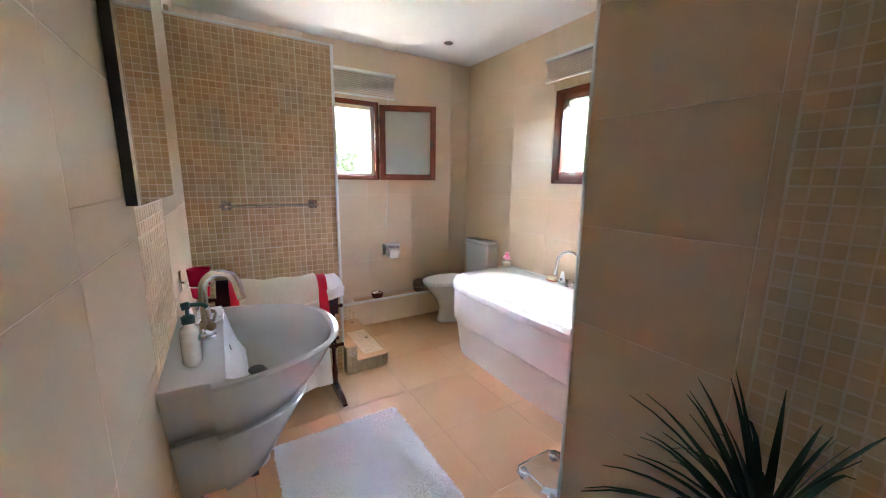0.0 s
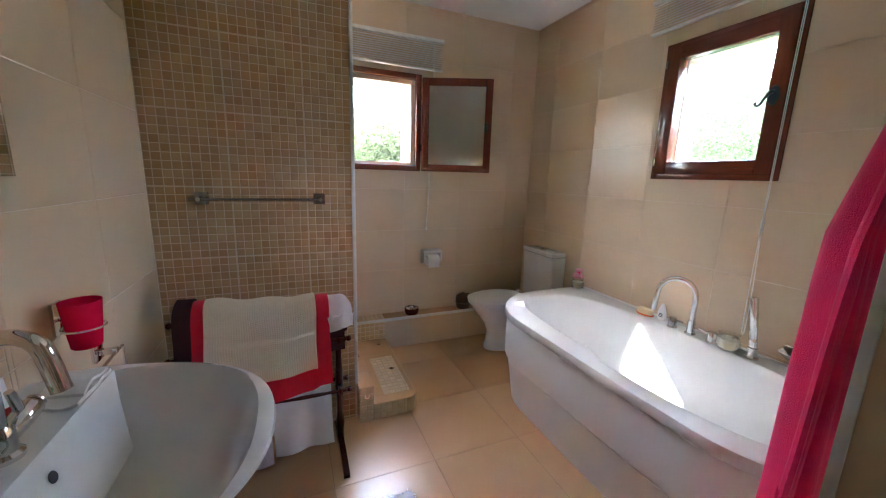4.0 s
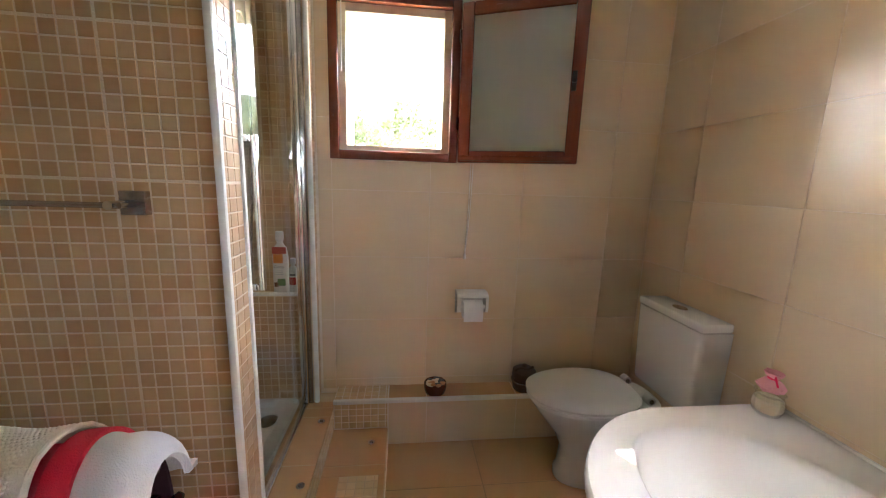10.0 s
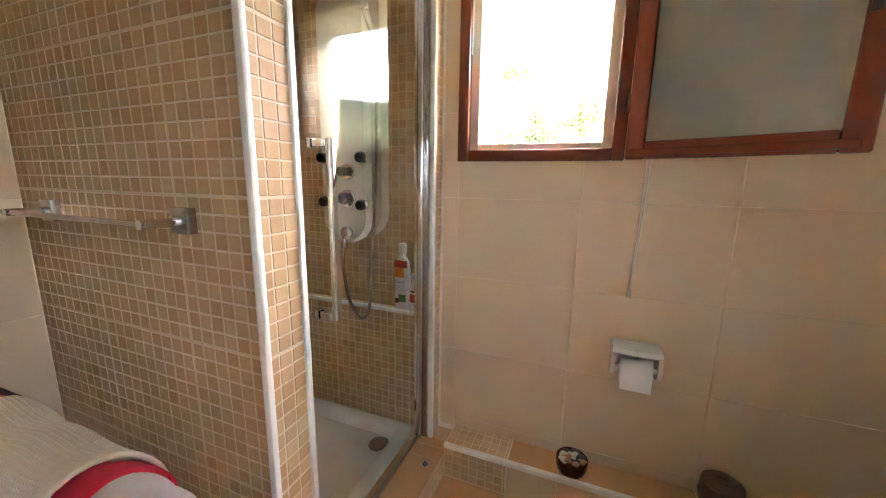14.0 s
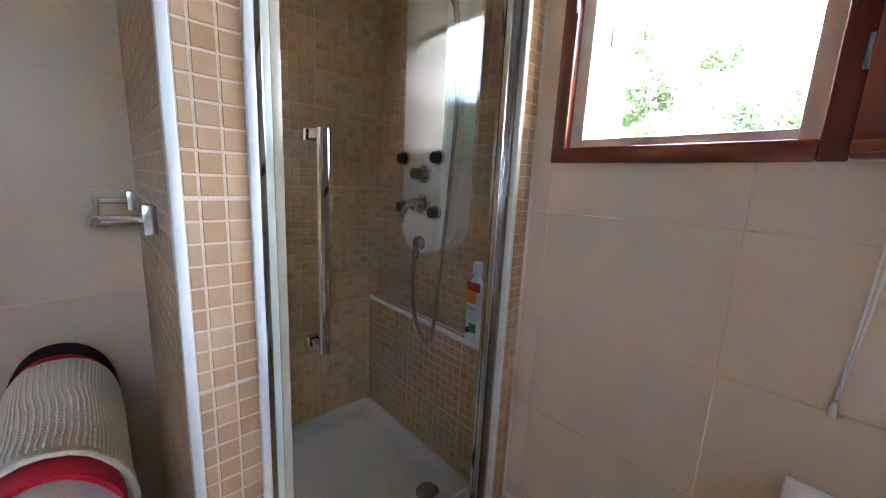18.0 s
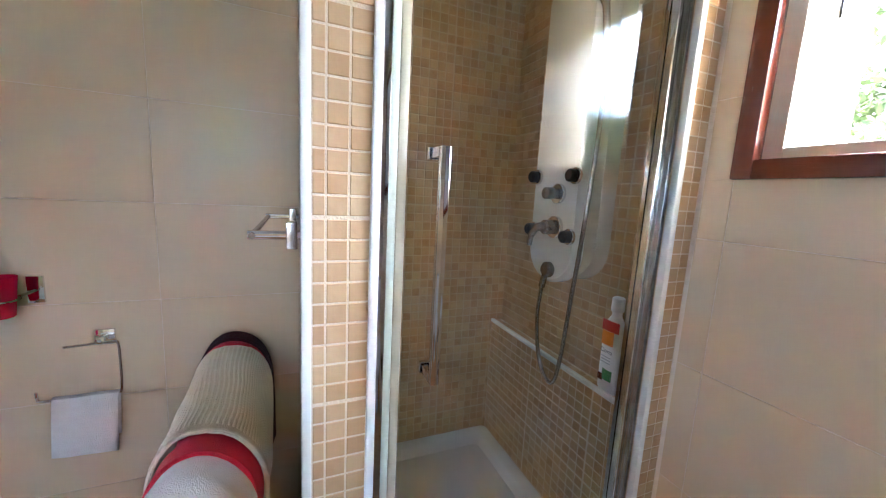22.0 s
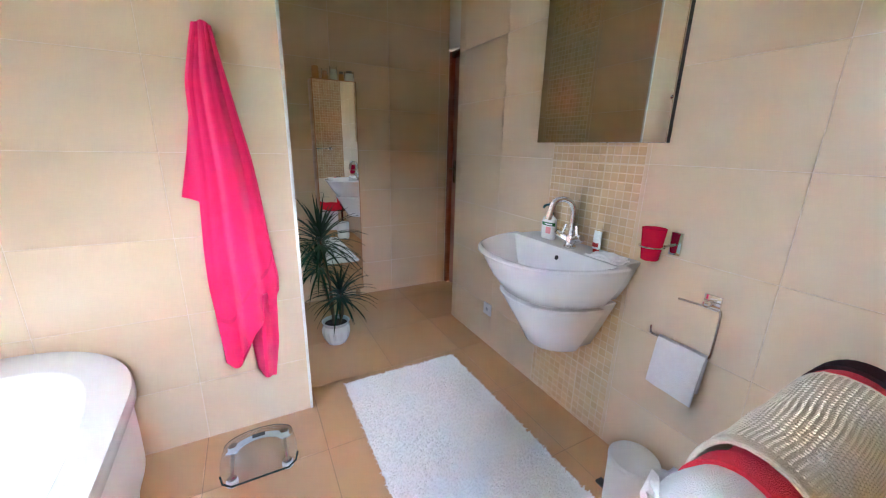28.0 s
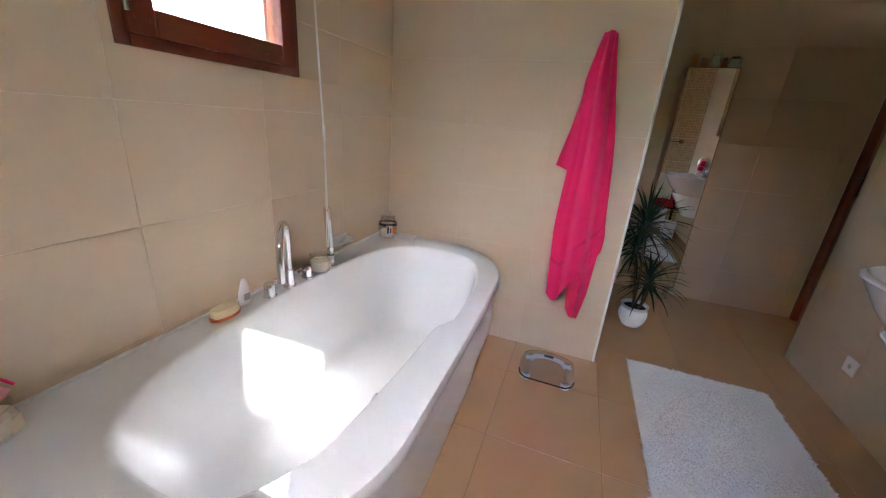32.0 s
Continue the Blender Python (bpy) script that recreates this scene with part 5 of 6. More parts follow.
towel_ring = thing("towel_holder", "square chrome towel hook and rail on the wall", "towel holder")
part("wall_plate", box(0.001, 2.005, 0.807, 0.012, 2.058, 0.858, 0.002), M_CHROME, towel_ring)
part("post", box(0.012, 2.022, 0.824, 0.055, 2.040, 0.842, 0.002), M_CHROME, towel_ring)
part("upper_rail", bar((0.050, 1.945, 0.822), (0.050, 2.072, 0.830), 0.0042), M_CHROME, towel_ring)
part("side_rail", tube(smooth_path([(0.050, 2.070, 0.830), (0.050, 2.080, 0.818), (0.050, 2.081, 0.722), (0.050, 2.078, 0.662), (0.050, 2.068, 0.652)], 4), 0.0042), M_CHROME, towel_ring)
part("lower_rail", tube(smooth_path([(0.050, 2.070, 0.652), (0.050, 1.99, 0.652), (0.050, 1.885, 0.652), (0.050, 1.872, 0.662), (0.050, 1.870, 0.684)], 4), 0.0042), M_CHROME, towel_ring)
guest = thing("guest_towel", "small white guest towel folded over a chrome rail", "towel")
prof = [(0.066, -0.185), (0.064, -0.10), (0.060, -0.02), (0.056, 0.004), (0.050, 0.0085), (0.044, 0.004), (0.041, -0.02), (0.038, -0.15)]
part("cloth", sheet([[tuple(wobble((x, 1.908 + 0.165 * i / 10 + 0.006 * z * 10, 0.652 + z - (0.012 * i / 10 if k < 2 else 0)), 0.0025, 18)) for k, (x, z) in enumerate(prof)] for i in range(11)], 0.006), M_WHITETOWEL, guest)

socket = thing("socket", "white wall socket near the floor", "socket")
part("plate", box(0.001, 0.704, 0.222, 0.010, 0.788, 0.304, 0.003), M_WHITEPLASTIC, socket)
part("well", moved(lathe([(0.0205, 0.0), (0.021, 0.0015), (0.018, 0.0015), (0.0175, 0.0)], 24, cap0=False, cap1=False), Matrix.Translation((0.0101, 0.746, 0.263)) @ pose(0, 0, 0, 0, 90, 0)), M_WHITEPLASTIC, socket)
part("pin", disc((0.010, 0.746, 0.263), (1, 0, 0), 0.0125, 0.0012, 0.0004, 18), M_SILVERGREY, socket)

towel_bar = thing("towel_bar", "long chrome towel bar with square plates on the mosaic", "towel bar")
for x in (0.200, 0.690):
    part("plate", box(x - 0.026, FY - 0.032, 1.230, x + 0.026, FY - 0.012, 1.282, 0.002), M_BRUSHED, towel_bar)
    part("post", bar((x, FY - 0.001, 1.255), (x, FY - 0.100, 1.255), 0.009), M_CHROME, towel_bar)
part("bar", bar((0.164, FY - 0.092, 1.255), (0.706, FY - 0.092, 1.255), 0.0060), M_BRUSHED, towel_bar)

# ---- towel rack ----
RY = 2.425
rack = thing("towel_rack", "dark turned-wood towel rack draped with towels beside the mosaic wall", "towel rack")
for x in (0.115, 0.742):
    part("post", tube([(x, RY, z) for z in (0.03, 0.10, 0.14, 0.2, 0.3, 0.34, 0.5, 0.6, 0.7, 0.745)], [0.017, 0.017, 0.021, 0.014, 0.017, 0.021, 0.014, 0.018, 0.016, 0.018], 12), M_DARKWOOD, rack)
    part("foot", loft([[(x + dx, y, z) for dx, z in ((-0.014, 0), (0.014, 0), (0.014, h), (-0.014, h))] for y, h in ((2.200, 0.012), (2.23, 0.030), (2.35, 0.050), (RY, 0.060), (2.50, 0.050), (2.59, 0.030), (2.615, 0.012))]), M_DARKWOOD, rack)
    for z, half in ((0.615, 0.062), (0.345, 0.055)):
        part("cross_arm", box(x - 0.010, RY - half - 0.014, z - 0.016, x + 0.010, RY + half + 0.014, z + 0.016, 0.005), M_DARKWOOD, rack)
for y, z in ((RY - 0.062, 0.615), (RY + 0.062, 0.615), (RY - 0.055, 0.345), (RY + 0.055, 0.345), (RY, 0.745)):
    part("rail", bar((0.085, y, z), (0.775, y, z), 0.0095, 12), M_DARKWOOD, rack)
    for x in (0.085, 0.775):
        part("knob", moved(lathe([(0.005, -0.012), (0.012, -0.008), (0.009, 0.0), (0.015, 0.008), (0.011, 0.018), (0.002, 0.021)], 14), Matrix.Translation((x, y, z)) @ pose(0, 0, 0, 0, 90 if x > 0.4 else -90, 0)), M_DARKWOOD, rack)


def even(pts, m):
    """The line through the points, cut into m even steps."""
    p = np.array(pts)
    d = np.r_[0, np.cumsum(np.linalg.norm(np.diff(p, axis=0), axis=1))]
    return np.stack([np.interp(np.linspace(0, d[-1], m), d, p[:, k]) for k in range(2)], 1)


def drape(x0, x1, top, front_z, back_z, yc, half, lift, seed, n=26, m=40, flare=0.02, fold=0.006, skew=0.0, fold_f=22, droop=0.0):
    """A towel over a rail: front hem, over the top, back hem; droop lets the x1 end sag."""
    rows = []
    for i in range(n):
        s = i / (n - 1)
        x = x0 + (x1 - x0) * s
        sag = droop * max(0.0, s - 0.55) ** 2 / 0.2
        hw = half * (1 - 0.35 * sag / max(droop, 1e-6)) if droop else half
        tz, fz = top + lift * math.sin(math.pi * s) - sag, front_z + skew * (s - 0.5)
        line = [(yc - half - flare, fz), (yc - half - flare * 0.4, (fz + tz) / 2), (yc - hw, tz - hw * 1.5)]
        line += [(yc - hw * math.cos(a), tz - hw * 1.5 + hw * 1.5 * math.sin(a)) for a in np.linspace(0.2, math.pi - 0.2, 15)]
        line += [(yc + hw, tz - hw * 1.5), (yc + half, back_z)]
        pr = []
        for j, (y, z) in enumerate(even(line, m)):
            t = j / (m - 1)
            fo = fold * math.sin(fold_f * x + seed + 2.0 * noise.noise((x * 5, z * 3, seed))) * (0.35 + abs(t - 0.5) * 1.6)
            p = wobble((x, y + fo, z), 0.010, 6, seed)
            pr.append((p.x, p.y, p.z))
        rows.append(pr)
    return rows


maroon = thing("maroon_towel", "dark maroon towel on the rack beneath the others", "towel", "towels on the rack")
part("cloth", sheet(drape(0.112, 0.172, 0.848, 0.42, 0.45, RY, 0.104, 0.0, 7.0, 14, 60, 0.030, 0.004), 0.010), M_MAROON, maroon)
under = thing("maroon_towel", "dark maroon towel showing under the white one at the rack's end", "towel", "towels on the rack")
part("cloth", sheet(drape(0.655, 0.768, 0.764, 0.56, 0.58, RY, 0.060, 0.0, 4.0, 12, 36, 0.0, 0.004), 0.008), M_MAROON, under)
red_towel = thing("red_towel", "large red towel draped over the rack", "towel", "towels on the rack")
red_rows = drape(0.150, 0.698, 0.800, 0.375, 0.44, RY, 0.082, -0.004, 7.0, 34, 44, 0.030, 0.006, 0.10)
for i, row in enumerate(red_rows):
    ends = [max(0.0, min(1.0, (x - 0.628) / 0.02)) for x, y, z in row]
    walls = [max(0.0, min(1.0, (0.238 - x) / 0.03)) for x, y, z in row]
    red_rows[i] = [(x, RY + (y - RY) * (1 + 0.17 * k + 0.15 * w), z + 0.024 * k + 0.036 * w) for (x, y, z), k, w in zip(row, ends, walls)]
part("cloth", sheet(red_rows, 0.010), M_RED, red_towel)
white_towel = thing("white_towel", "white towel folded over the rack's end", "towel", "towels on the rack")
part("cloth", sheet(drape(0.692, 0.804, 0.812, 0.690, 0.67, RY, 0.090, 0.0, 7.0, 24, 44, 0.010, 0.013, 0.05, 40, 0.052), 0.016), M_WHITETOWEL, white_towel)
for k, (x0, x1, fz) in enumerate(((0.19, 0.43, 0.055), (0.44, 0.70, 0.100))):
    lower = thing("hanging_towel", "white towel hanging from the rack's lower rail", "towel", "towels on the rack")
    part("cloth", sheet(drape(x0, x1, 0.372, fz, 0.12, RY - 0.012, 0.056, 0.0, 12.0 + 3 * k, 22, 34, 0.02, 0.009, 0.02, 30), 0.009), M_WHITETOWEL, lower)

bobble = thing("bath_mat", "cream bobbled cotton bath mat draped over the rack", "bath mat", "towels on the rack")
mat_rows = drape(0.220, 0.634, 0.838, 0.505, 0.53, RY, 0.098, -0.010, 7.0, 46, 88, 0.032, 0.005, 0.05)
for i, row in enumerate(mat_rows):
    near = (i / 45) ** 1.3
    mat_rows[i] = [(x, min(2.612, RY + (y - RY) * (0.94 + (0.02 if y < RY else 0.08) * near) + 0.014 * max(-1.0, min(1.0, (y - RY) / 0.04))), z + 0.004 * math.sin(i * 0.32) - 0.010 * near) for x, y, z in row]
part("inner_fold", sheet([[(0.655 + 0.082 * i / 6, RY + 0.012 + 0.004 * math.sin(i * 1.3 + j), 0.715 - 0.155 * j / 8) for i in range(7)] for j in range(9)], 0.010), M_RED, red_towel)
part("base_cloth", sheet(mat_rows, 0.006), M_CREAMBASE, bobble)
bv, bf = [], []
octa = ((1, 0), (0.5, 0.87), (-0.5, 0.87), (-1, 0), (-0.5, -0.87), (0.5, -0.87))
for i in range(1, 43):
    for j in range(1, 87):
        p = Vector(mat_rows[i][j])
        du = Vector(mat_rows[i + 1][j]) - Vector(mat_rows[i - 1][j])
        dv = Vector(mat_rows[i][j + 1]) - Vector(mat_rows[i][j - 1])
        out = du.cross(dv).normalized()
        if out.dot(p - Vector((p.x, RY, 0.66))) < 0:
            out = -out
        base = len(bv)
        big_ = 1 + 0.22 * noise.noise((i * 1.7, j * 1.3, 3.0))
        uu, vv = du.normalized() * 0.0040 * big_, dv.normalized() * 0.0041 * big_
        for hgt, wide in ((0.001, 1.0), (0.0038 * big_, 0.78)):
            bv += [tuple(p + out * hgt + uu * a * wide + vv * b * wide) for a, b in octa]
        bv.append(tuple(p + out * 0.0050 * big_))
        bf += [tuple(base + q for q in (k, (k + 1) % 6, 6 + (k + 1) % 6, 6 + k)) for k in range(6)] + [(base + 6 + k, base + 6 + (k + 1) % 6, base + 12) for k in range(6)]
me = bpy.data.meshes.new("bobble_pile")
me.from_pydata(bv, [], bf)
me.shade_smooth()
me.materials.append(M_CREAM)
ob = tagged(new("bobble_pile", me), kind="stuff")
ob.parent = bobble
for edge in (mat_rows[0], mat_rows[-1]):
    part("hem", tube(edge[::3], 0.006, 8), M_CREAM, bobble)

bin_ = thing("pedal_bin", "small white pedal bin beside the towel rack", "bin")
part("body", lathe([(0.078, 0), (0.082, 0.004), (0.086, 0.20), (0.086, 0.212)], 36, (0.205, 1.990, 0.0)), M_WHITEPLASTIC, bin_)
part("lid", lathe([(0.0875, 0.214), (0.0885, 0.217), (0.0885, 0.227), (0.082, 0.235), (0.03, 0.238)], 36, (0.205, 1.990, 0.0)), M_WHITEPLASTIC, bin_)
part("hinge", box(0.205 - 0.02, 1.990 + 0.081, 0.18, 0.205 + 0.02, 1.990 + 0.106, 0.23, 0.006), M_BLACK, bin_)
part("pedal", box(0.205 - 0.018, 1.990 - 0.125, 0.006, 0.205 + 0.018, 1.990 - 0.078, 0.016, 0.003), M_BLACK, bin_)

# ---- pink towel on its hook ----
pink = thing("pink_towel", "hot pink bath towel hanging in folds from a wall hook", "towel")
ZS = [0.0, 0.2, 0.45, 0.65, 0.95, 1.15, 1.31]
LEFT = [1.470, 1.508, 1.520, 1.526, 1.534, 1.530, 1.521]
RIGHT = [1.415, 1.378, 1.342, 1.318, 1.282, 1.296, 1.300]
rows = []
for j in range(52):
    t = j / 51
    row = []
    for i in range(41):
        s = i / 40
        drop = t * (1.31 - 0.30 * max(0.0, s - 0.25) ** 1.2 / 0.7 + 0.03 * math.sin(s * 9))
        x = np.interp(drop, ZS, LEFT) * (1 - s) + np.interp(drop, ZS, RIGHT) * s
        deep = min(1.0, 0.35 + drop * 1.3)
        fold = deep * (0.019 * math.sin(s * 12.5 + 0.8 + 0.5 * drop) + 0.006 * math.sin(s * 29 + 1.5 * drop)) + 0.006 * noise.noise((s * 4, drop * 3, 5))
        bulge = 0.092 * min(1.0, drop / 0.42) ** 0.8 * math.sin(math.pi * min(0.96, max(0.04, s))) ** 0.5
        row.append((x + 0.004 * math.sin(drop * 9), max(PY + 0.008, PY + 0.036 + bulge + fold + 0.012 * math.exp(-drop * 8)), 1.722 - drop - 0.012 * (2 * s - 1) ** 2 * math.exp(-drop * 6)))
    rows.append(row)
part("cloth", sheet(rows, 0.009), M_PINK, pink)
part("woven_band", sheet([[(x - 0.001, y + 0.0052, z + dz) for x, y, z in rows[43]] for dz in (0.0, 0.022)], 0.0015), M_PINKBAND, pink)
wing = []
for j in range(24):
    t = j / 23
    wing.append([(1.500 + s * (0.012 + 0.074 * t), PY + 0.020 + 0.012 * math.sin(s * 4 + 2 * t), 1.45 - 0.37 * t + 0.03 * s * t) for s in np.linspace(0, 1, 10)])
part("fold", sheet(wing, 0.009), M_PINK, pink)
tail = []
for j in range(22):
    t = j / 21
    c, hw = 1.352 + 0.016 * t, 0.054 - 0.004 * t - 0.018 * max(0, t - 0.6) / 0.4
    tail.append([(c + hw * s, PY + 0.098 - 0.045 * s * s + 0.010 * math.sin(s * 5 + 1), 0.70 - 0.395 * t + 0.022 * s * t) for s in np.linspace(-1, 1, 13)])
part("tail", sheet(tail, 0.009), M_PINK, pink)
hook = thing("wall_hook", "small chrome wall hook", "hook")
part("rose", disc((1.440, PY + 0.0005, 1.700), (0, 1, 0), 0.016, 0.006), M_CHROME, hook)
part("peg", tube(smooth_path([(1.440, PY + 0.006, 1.700), (1.440, PY + 0.035, 1.700), (1.440, PY + 0.045, 1.694)]), 0.005), M_CHROME, hook)

# ---- bathroom scale ----
scale_ = thing("bathroom_scale", "clear glass bathroom scale with a silver display arch", "bathroom scale")
sx0, sx1, sy0, sy1 = 1.298, 1.573, 0.962, 1.252


def scale_outline(z, grow=0.0):
    """Glass plate: a bowed back, bulging sides and a straight front with cut corners."""
    xm, hw = (sx0 + sx1) / 2, (sx1 - sx0) / 2 + grow
    pts = [(xm + (hw - 0.035), sy1 + grow, z), (xm + hw - 0.004, sy1 - 0.026 + grow * 0.5, z)]
    pts += [(xm + hw + 0.012 * math.sin(math.pi * f), sy1 - 0.03 - (sy1 - sy0 - 0.10) * f, z) for f in (0.2, 0.4, 0.6, 0.8, 1.0)]
    pts += [(xm + hw * math.cos(radians(q)), sy0 + 0.070 - (0.070 + grow) * math.sin(radians(q)), z) for q in range(15, 166, 15)]
    pts += [(xm - hw - 0.012 * math.sin(math.pi * f), sy1 - 0.03 - (sy1 - sy0 - 0.10) * f, z) for f in (1.0, 0.8, 0.6, 0.4, 0.2)]
    return pts + [(xm - hw + 0.004, sy1 - 0.026 + grow * 0.5, z), (xm - (hw - 0.035), sy1 + grow, z)]


gp = part("platform", loft([scale_outline(z) for z in (0.022, 0.030)]), M_SCALEGLASS, scale_)
gp.visible_shadow = False
front = [scale_outline(0.026, 0.0012)[k] for k in (-3, -2, -1, 0, 1, 2)]
part("glass_edge", tube(front, 0.0040, 8), M_GLASSEDGE, scale_, "dark green ground edge of the glass")
part("back_edge", tube(scale_outline(0.0270, 0.0008)[6:-6], 0.0016, 6), M_GLASSEDGE, scale_)
arch = []
for k in range(25):
    a = radians(20 + 140 * k / 24)
    cx, cy = (sx0 + sx1) / 2, sy0 + 0.155
    arch.append([(cx + r * math.cos(a), cy - r * 0.80 * math.sin(a), z) for r, z in ((0.098, 0.0305), (0.098, 0.034), (0.138, 0.034), (0.138, 0.0305))])
part("display_arch", loft(arch), M_SILVERGREY, scale_)
part("display", box((sx0 + sx1) / 2 - 0.026, sy0 + 0.045, 0.0345, (sx0 + sx1) / 2 + 0.026, sy0 + 0.067, 0.036), M_BLACK, scale_, "black digital display")
for x in (sx0 + 0.035, sx1 - 0.035):
    part("side_strip", box(x - 0.006, sy0 + 0.11, 0.0305, x + 0.006, sy1 - 0.05, 0.033, 0.001), M_BRUSHED, scale_)
    for y in (sy0 + 0.075, sy1 - 0.035):
        part("foot", lathe([(0.020, 0.001), (0.022, 0.004), (0.022, 0.0215)], 22, (x, y, 0)), M_WHITEPLASTIC, scale_)
        part("foot_cap", lathe([(0.017, 0.0305), (0.018, 0.032), (0.012, 0.036), (0.002, 0.037)], 22, (x, y, 0)), M_BRUSHED, scale_)

# ---- shaggy rug ----
rug = thing("rug", "white shaggy cotton bath rug on the floor tiles", "rug")
RX0, RX1, RY0, RY1 = 0.305, 0.990, 0.802, 2.005
part("backing", box(RX0, RY0, 0.001, RX1, RY1, 0.0195, 0.007), M_RUG, rug)
rnd = random.Random(11)
tv, tf = [], []
for k in range(42000):
    x, y = rnd.uniform(RX0 - 0.002, RX1 + 0.002), rnd.uniform(RY0 - 0.002, RY1 + 0.002)
    q = noise.noise((x * 9, y * 9, 0))
    a = rnd.uniform(0, 6.283) + q * 2
    ln, h = rnd.uniform(0.010, 0.019), rnd.uniform(0.015, 0.024)
    w = rnd.uniform(0.0017, 0.0031)
    dx, dy = math.cos(a), math.sin(a)
    base = len(tv)
    for s, hh, ww in ((0, 0.014, w), (0.35, 0.010 + h * 0.7, w), (1.0, 0.010 + h * rnd.uniform(0.45, 0.75), w * 0.5)):
        tv += [(x + dx * ln * s - dy * ww, y + dy * ln * s + dx * ww, hh), (x + dx * ln * s + dy * ww, y + dy * ln * s - dx * ww, hh), (x + dx * ln * s, y + dy * ln * s, hh + ww * 0.55)]
    for r in (0, 3):
        tf += [(base + r, base + r + 2, base + r + 5, base + r + 3), (base + r + 2, base + r + 1, base + r + 4, base + r + 5)]
me = bpy.data.meshes.new("pile")
me.from_pydata(tv, [], tf)
me.shade_smooth()
me.materials.append(M_RUG)
pile = tagged(new("pile", me), kind="stuff")
pile.parent = rug

# ---- entrance: mirror cabinet and plant ----
cabinet = thing("mirror_cabinet", "tall narrow cabinet with a full mirror front on short chrome legs", "cabinet")
cx0, cx1, cy0, cy1, cz0, cz1 = 0.562, 0.886, YS + 0.004, -0.322, 0.115, 1.774
part("body", box(cx0, cy0, cz0, cx1, cy1 - 0.018, cz1, 0.002), M_OAK, cabinet)
dr = part("door", box(cx0, cy1 - 0.0175, cz0, cx1, cy1 - 0.004, cz1, 0.001), M_OAK, cabinet)
obj("mirror_front", box(cx0 + 0.007, cy1 - 0.0038, cz0 + 0.007, cx1 - 0.007, cy1, cz1 - 0.007), M_MIRROR, dr, smooth=False)
for x in (cx0 + 0.03, cx1 - 0.03):
    for y in (cy0 + 0.03, cy1 - 0.04):
        part("leg", lathe([(0.016, 0), (0.016, 0.008), (0.011, 0.012), (0.011, 0.114)], 16, (x, y, 0)), M_CHROME, cabinet)
for k, (x, r, h, mt, nm, lb_, ct) in enumerate(((0.845, 0.026, 0.085, M_AMBER, "pillar_candle", "amber pillar candle on the mirror cabinet", "candle"), (0.775, 0.020, 0.062, M_AMBER, "votive_candle", "small orange candle in a glass on the mirror cabinet", "candle"), (0.715, 0.024, 0.075, M_WAX, "candle_glass", "cream candle in a tall glass on the mirror cabinet", "candle"), (0.655, 0.020, 0.05, M_AMBER, "perfume_bottle", "small amber bottle on the mirror cabinet", "bottle"), (0.600, 0.032, 0.055, M_WAX, "glass_pot", "low glass pot on the mirror cabinet", "jar"))):
    t = tagged(new(nm), lb_, ct, "jars on the cabinet")
    y = -0.37 - 0.02 * (k % 2)
    part("body", lathe([(r * 0.92, 0), (r, 0.003), (r, h * 0.9), (r * 0.8, h)], 22, (x, y, cz1)), mt, t)
    if k in (1, 2, 4):
        gg = part("glass", lathe([(r * 1.05, 0.001), (r * 1.12, h * 0.5), (r * 1.12, h * 1.25), (r * 1.05, h * 1.25), (r * 1.04, h * 0.5)], 22, (x, y, cz1), False, False), M_GLASS, t)
        gg.visible_shadow = False
    if k in (3, 4):
        part("cap", lathe([(r * 0.7, h + 0.001), (r * 0.75, h + 0.004), (r * 0.7, h + 0.018)], 18, (x, y, cz1)), M_BRUSHED, t)

plant = thing("potted_dracaena", "spiky green dracaena in a white ribbed pot", "plant")
PXC, PYC = 0.925, 0.272
seg = 48
prf = ((0.060, 0.0), (0.066, 0.004), (0.082, 0.04), (0.092, 0.085), (0.090, 0.115), (0.080, 0.135), (0.090, 0.148), (0.092, 0.158), (0.082, 0.158), (0.074, 0.138))
rings = []
for r, z in prf:
    rib = 0.0035 if 0.02 < z < 0.12 else 0.0
    rings.append([(PXC + (r + rib * math.cos(14 * 2 * math.pi * k / seg)) * math.cos(2 * math.pi * k / seg), PYC + (r + rib * math.cos(14 * 2 * math.pi * k / seg)) * math.sin(2 * math.pi * k / seg), z) for k in range(seg)])
part("pot", loft(rings, True, False), M_CERAMIC, plant, "white ribbed ceramic pot")
part("soil", lathe([(0.0795, 0.134), (0.05, 0.140), (0.01, 0.138)], 26, (PXC, PYC, 0), False, True), M_SOIL, plant)
rnd = random.Random(21)
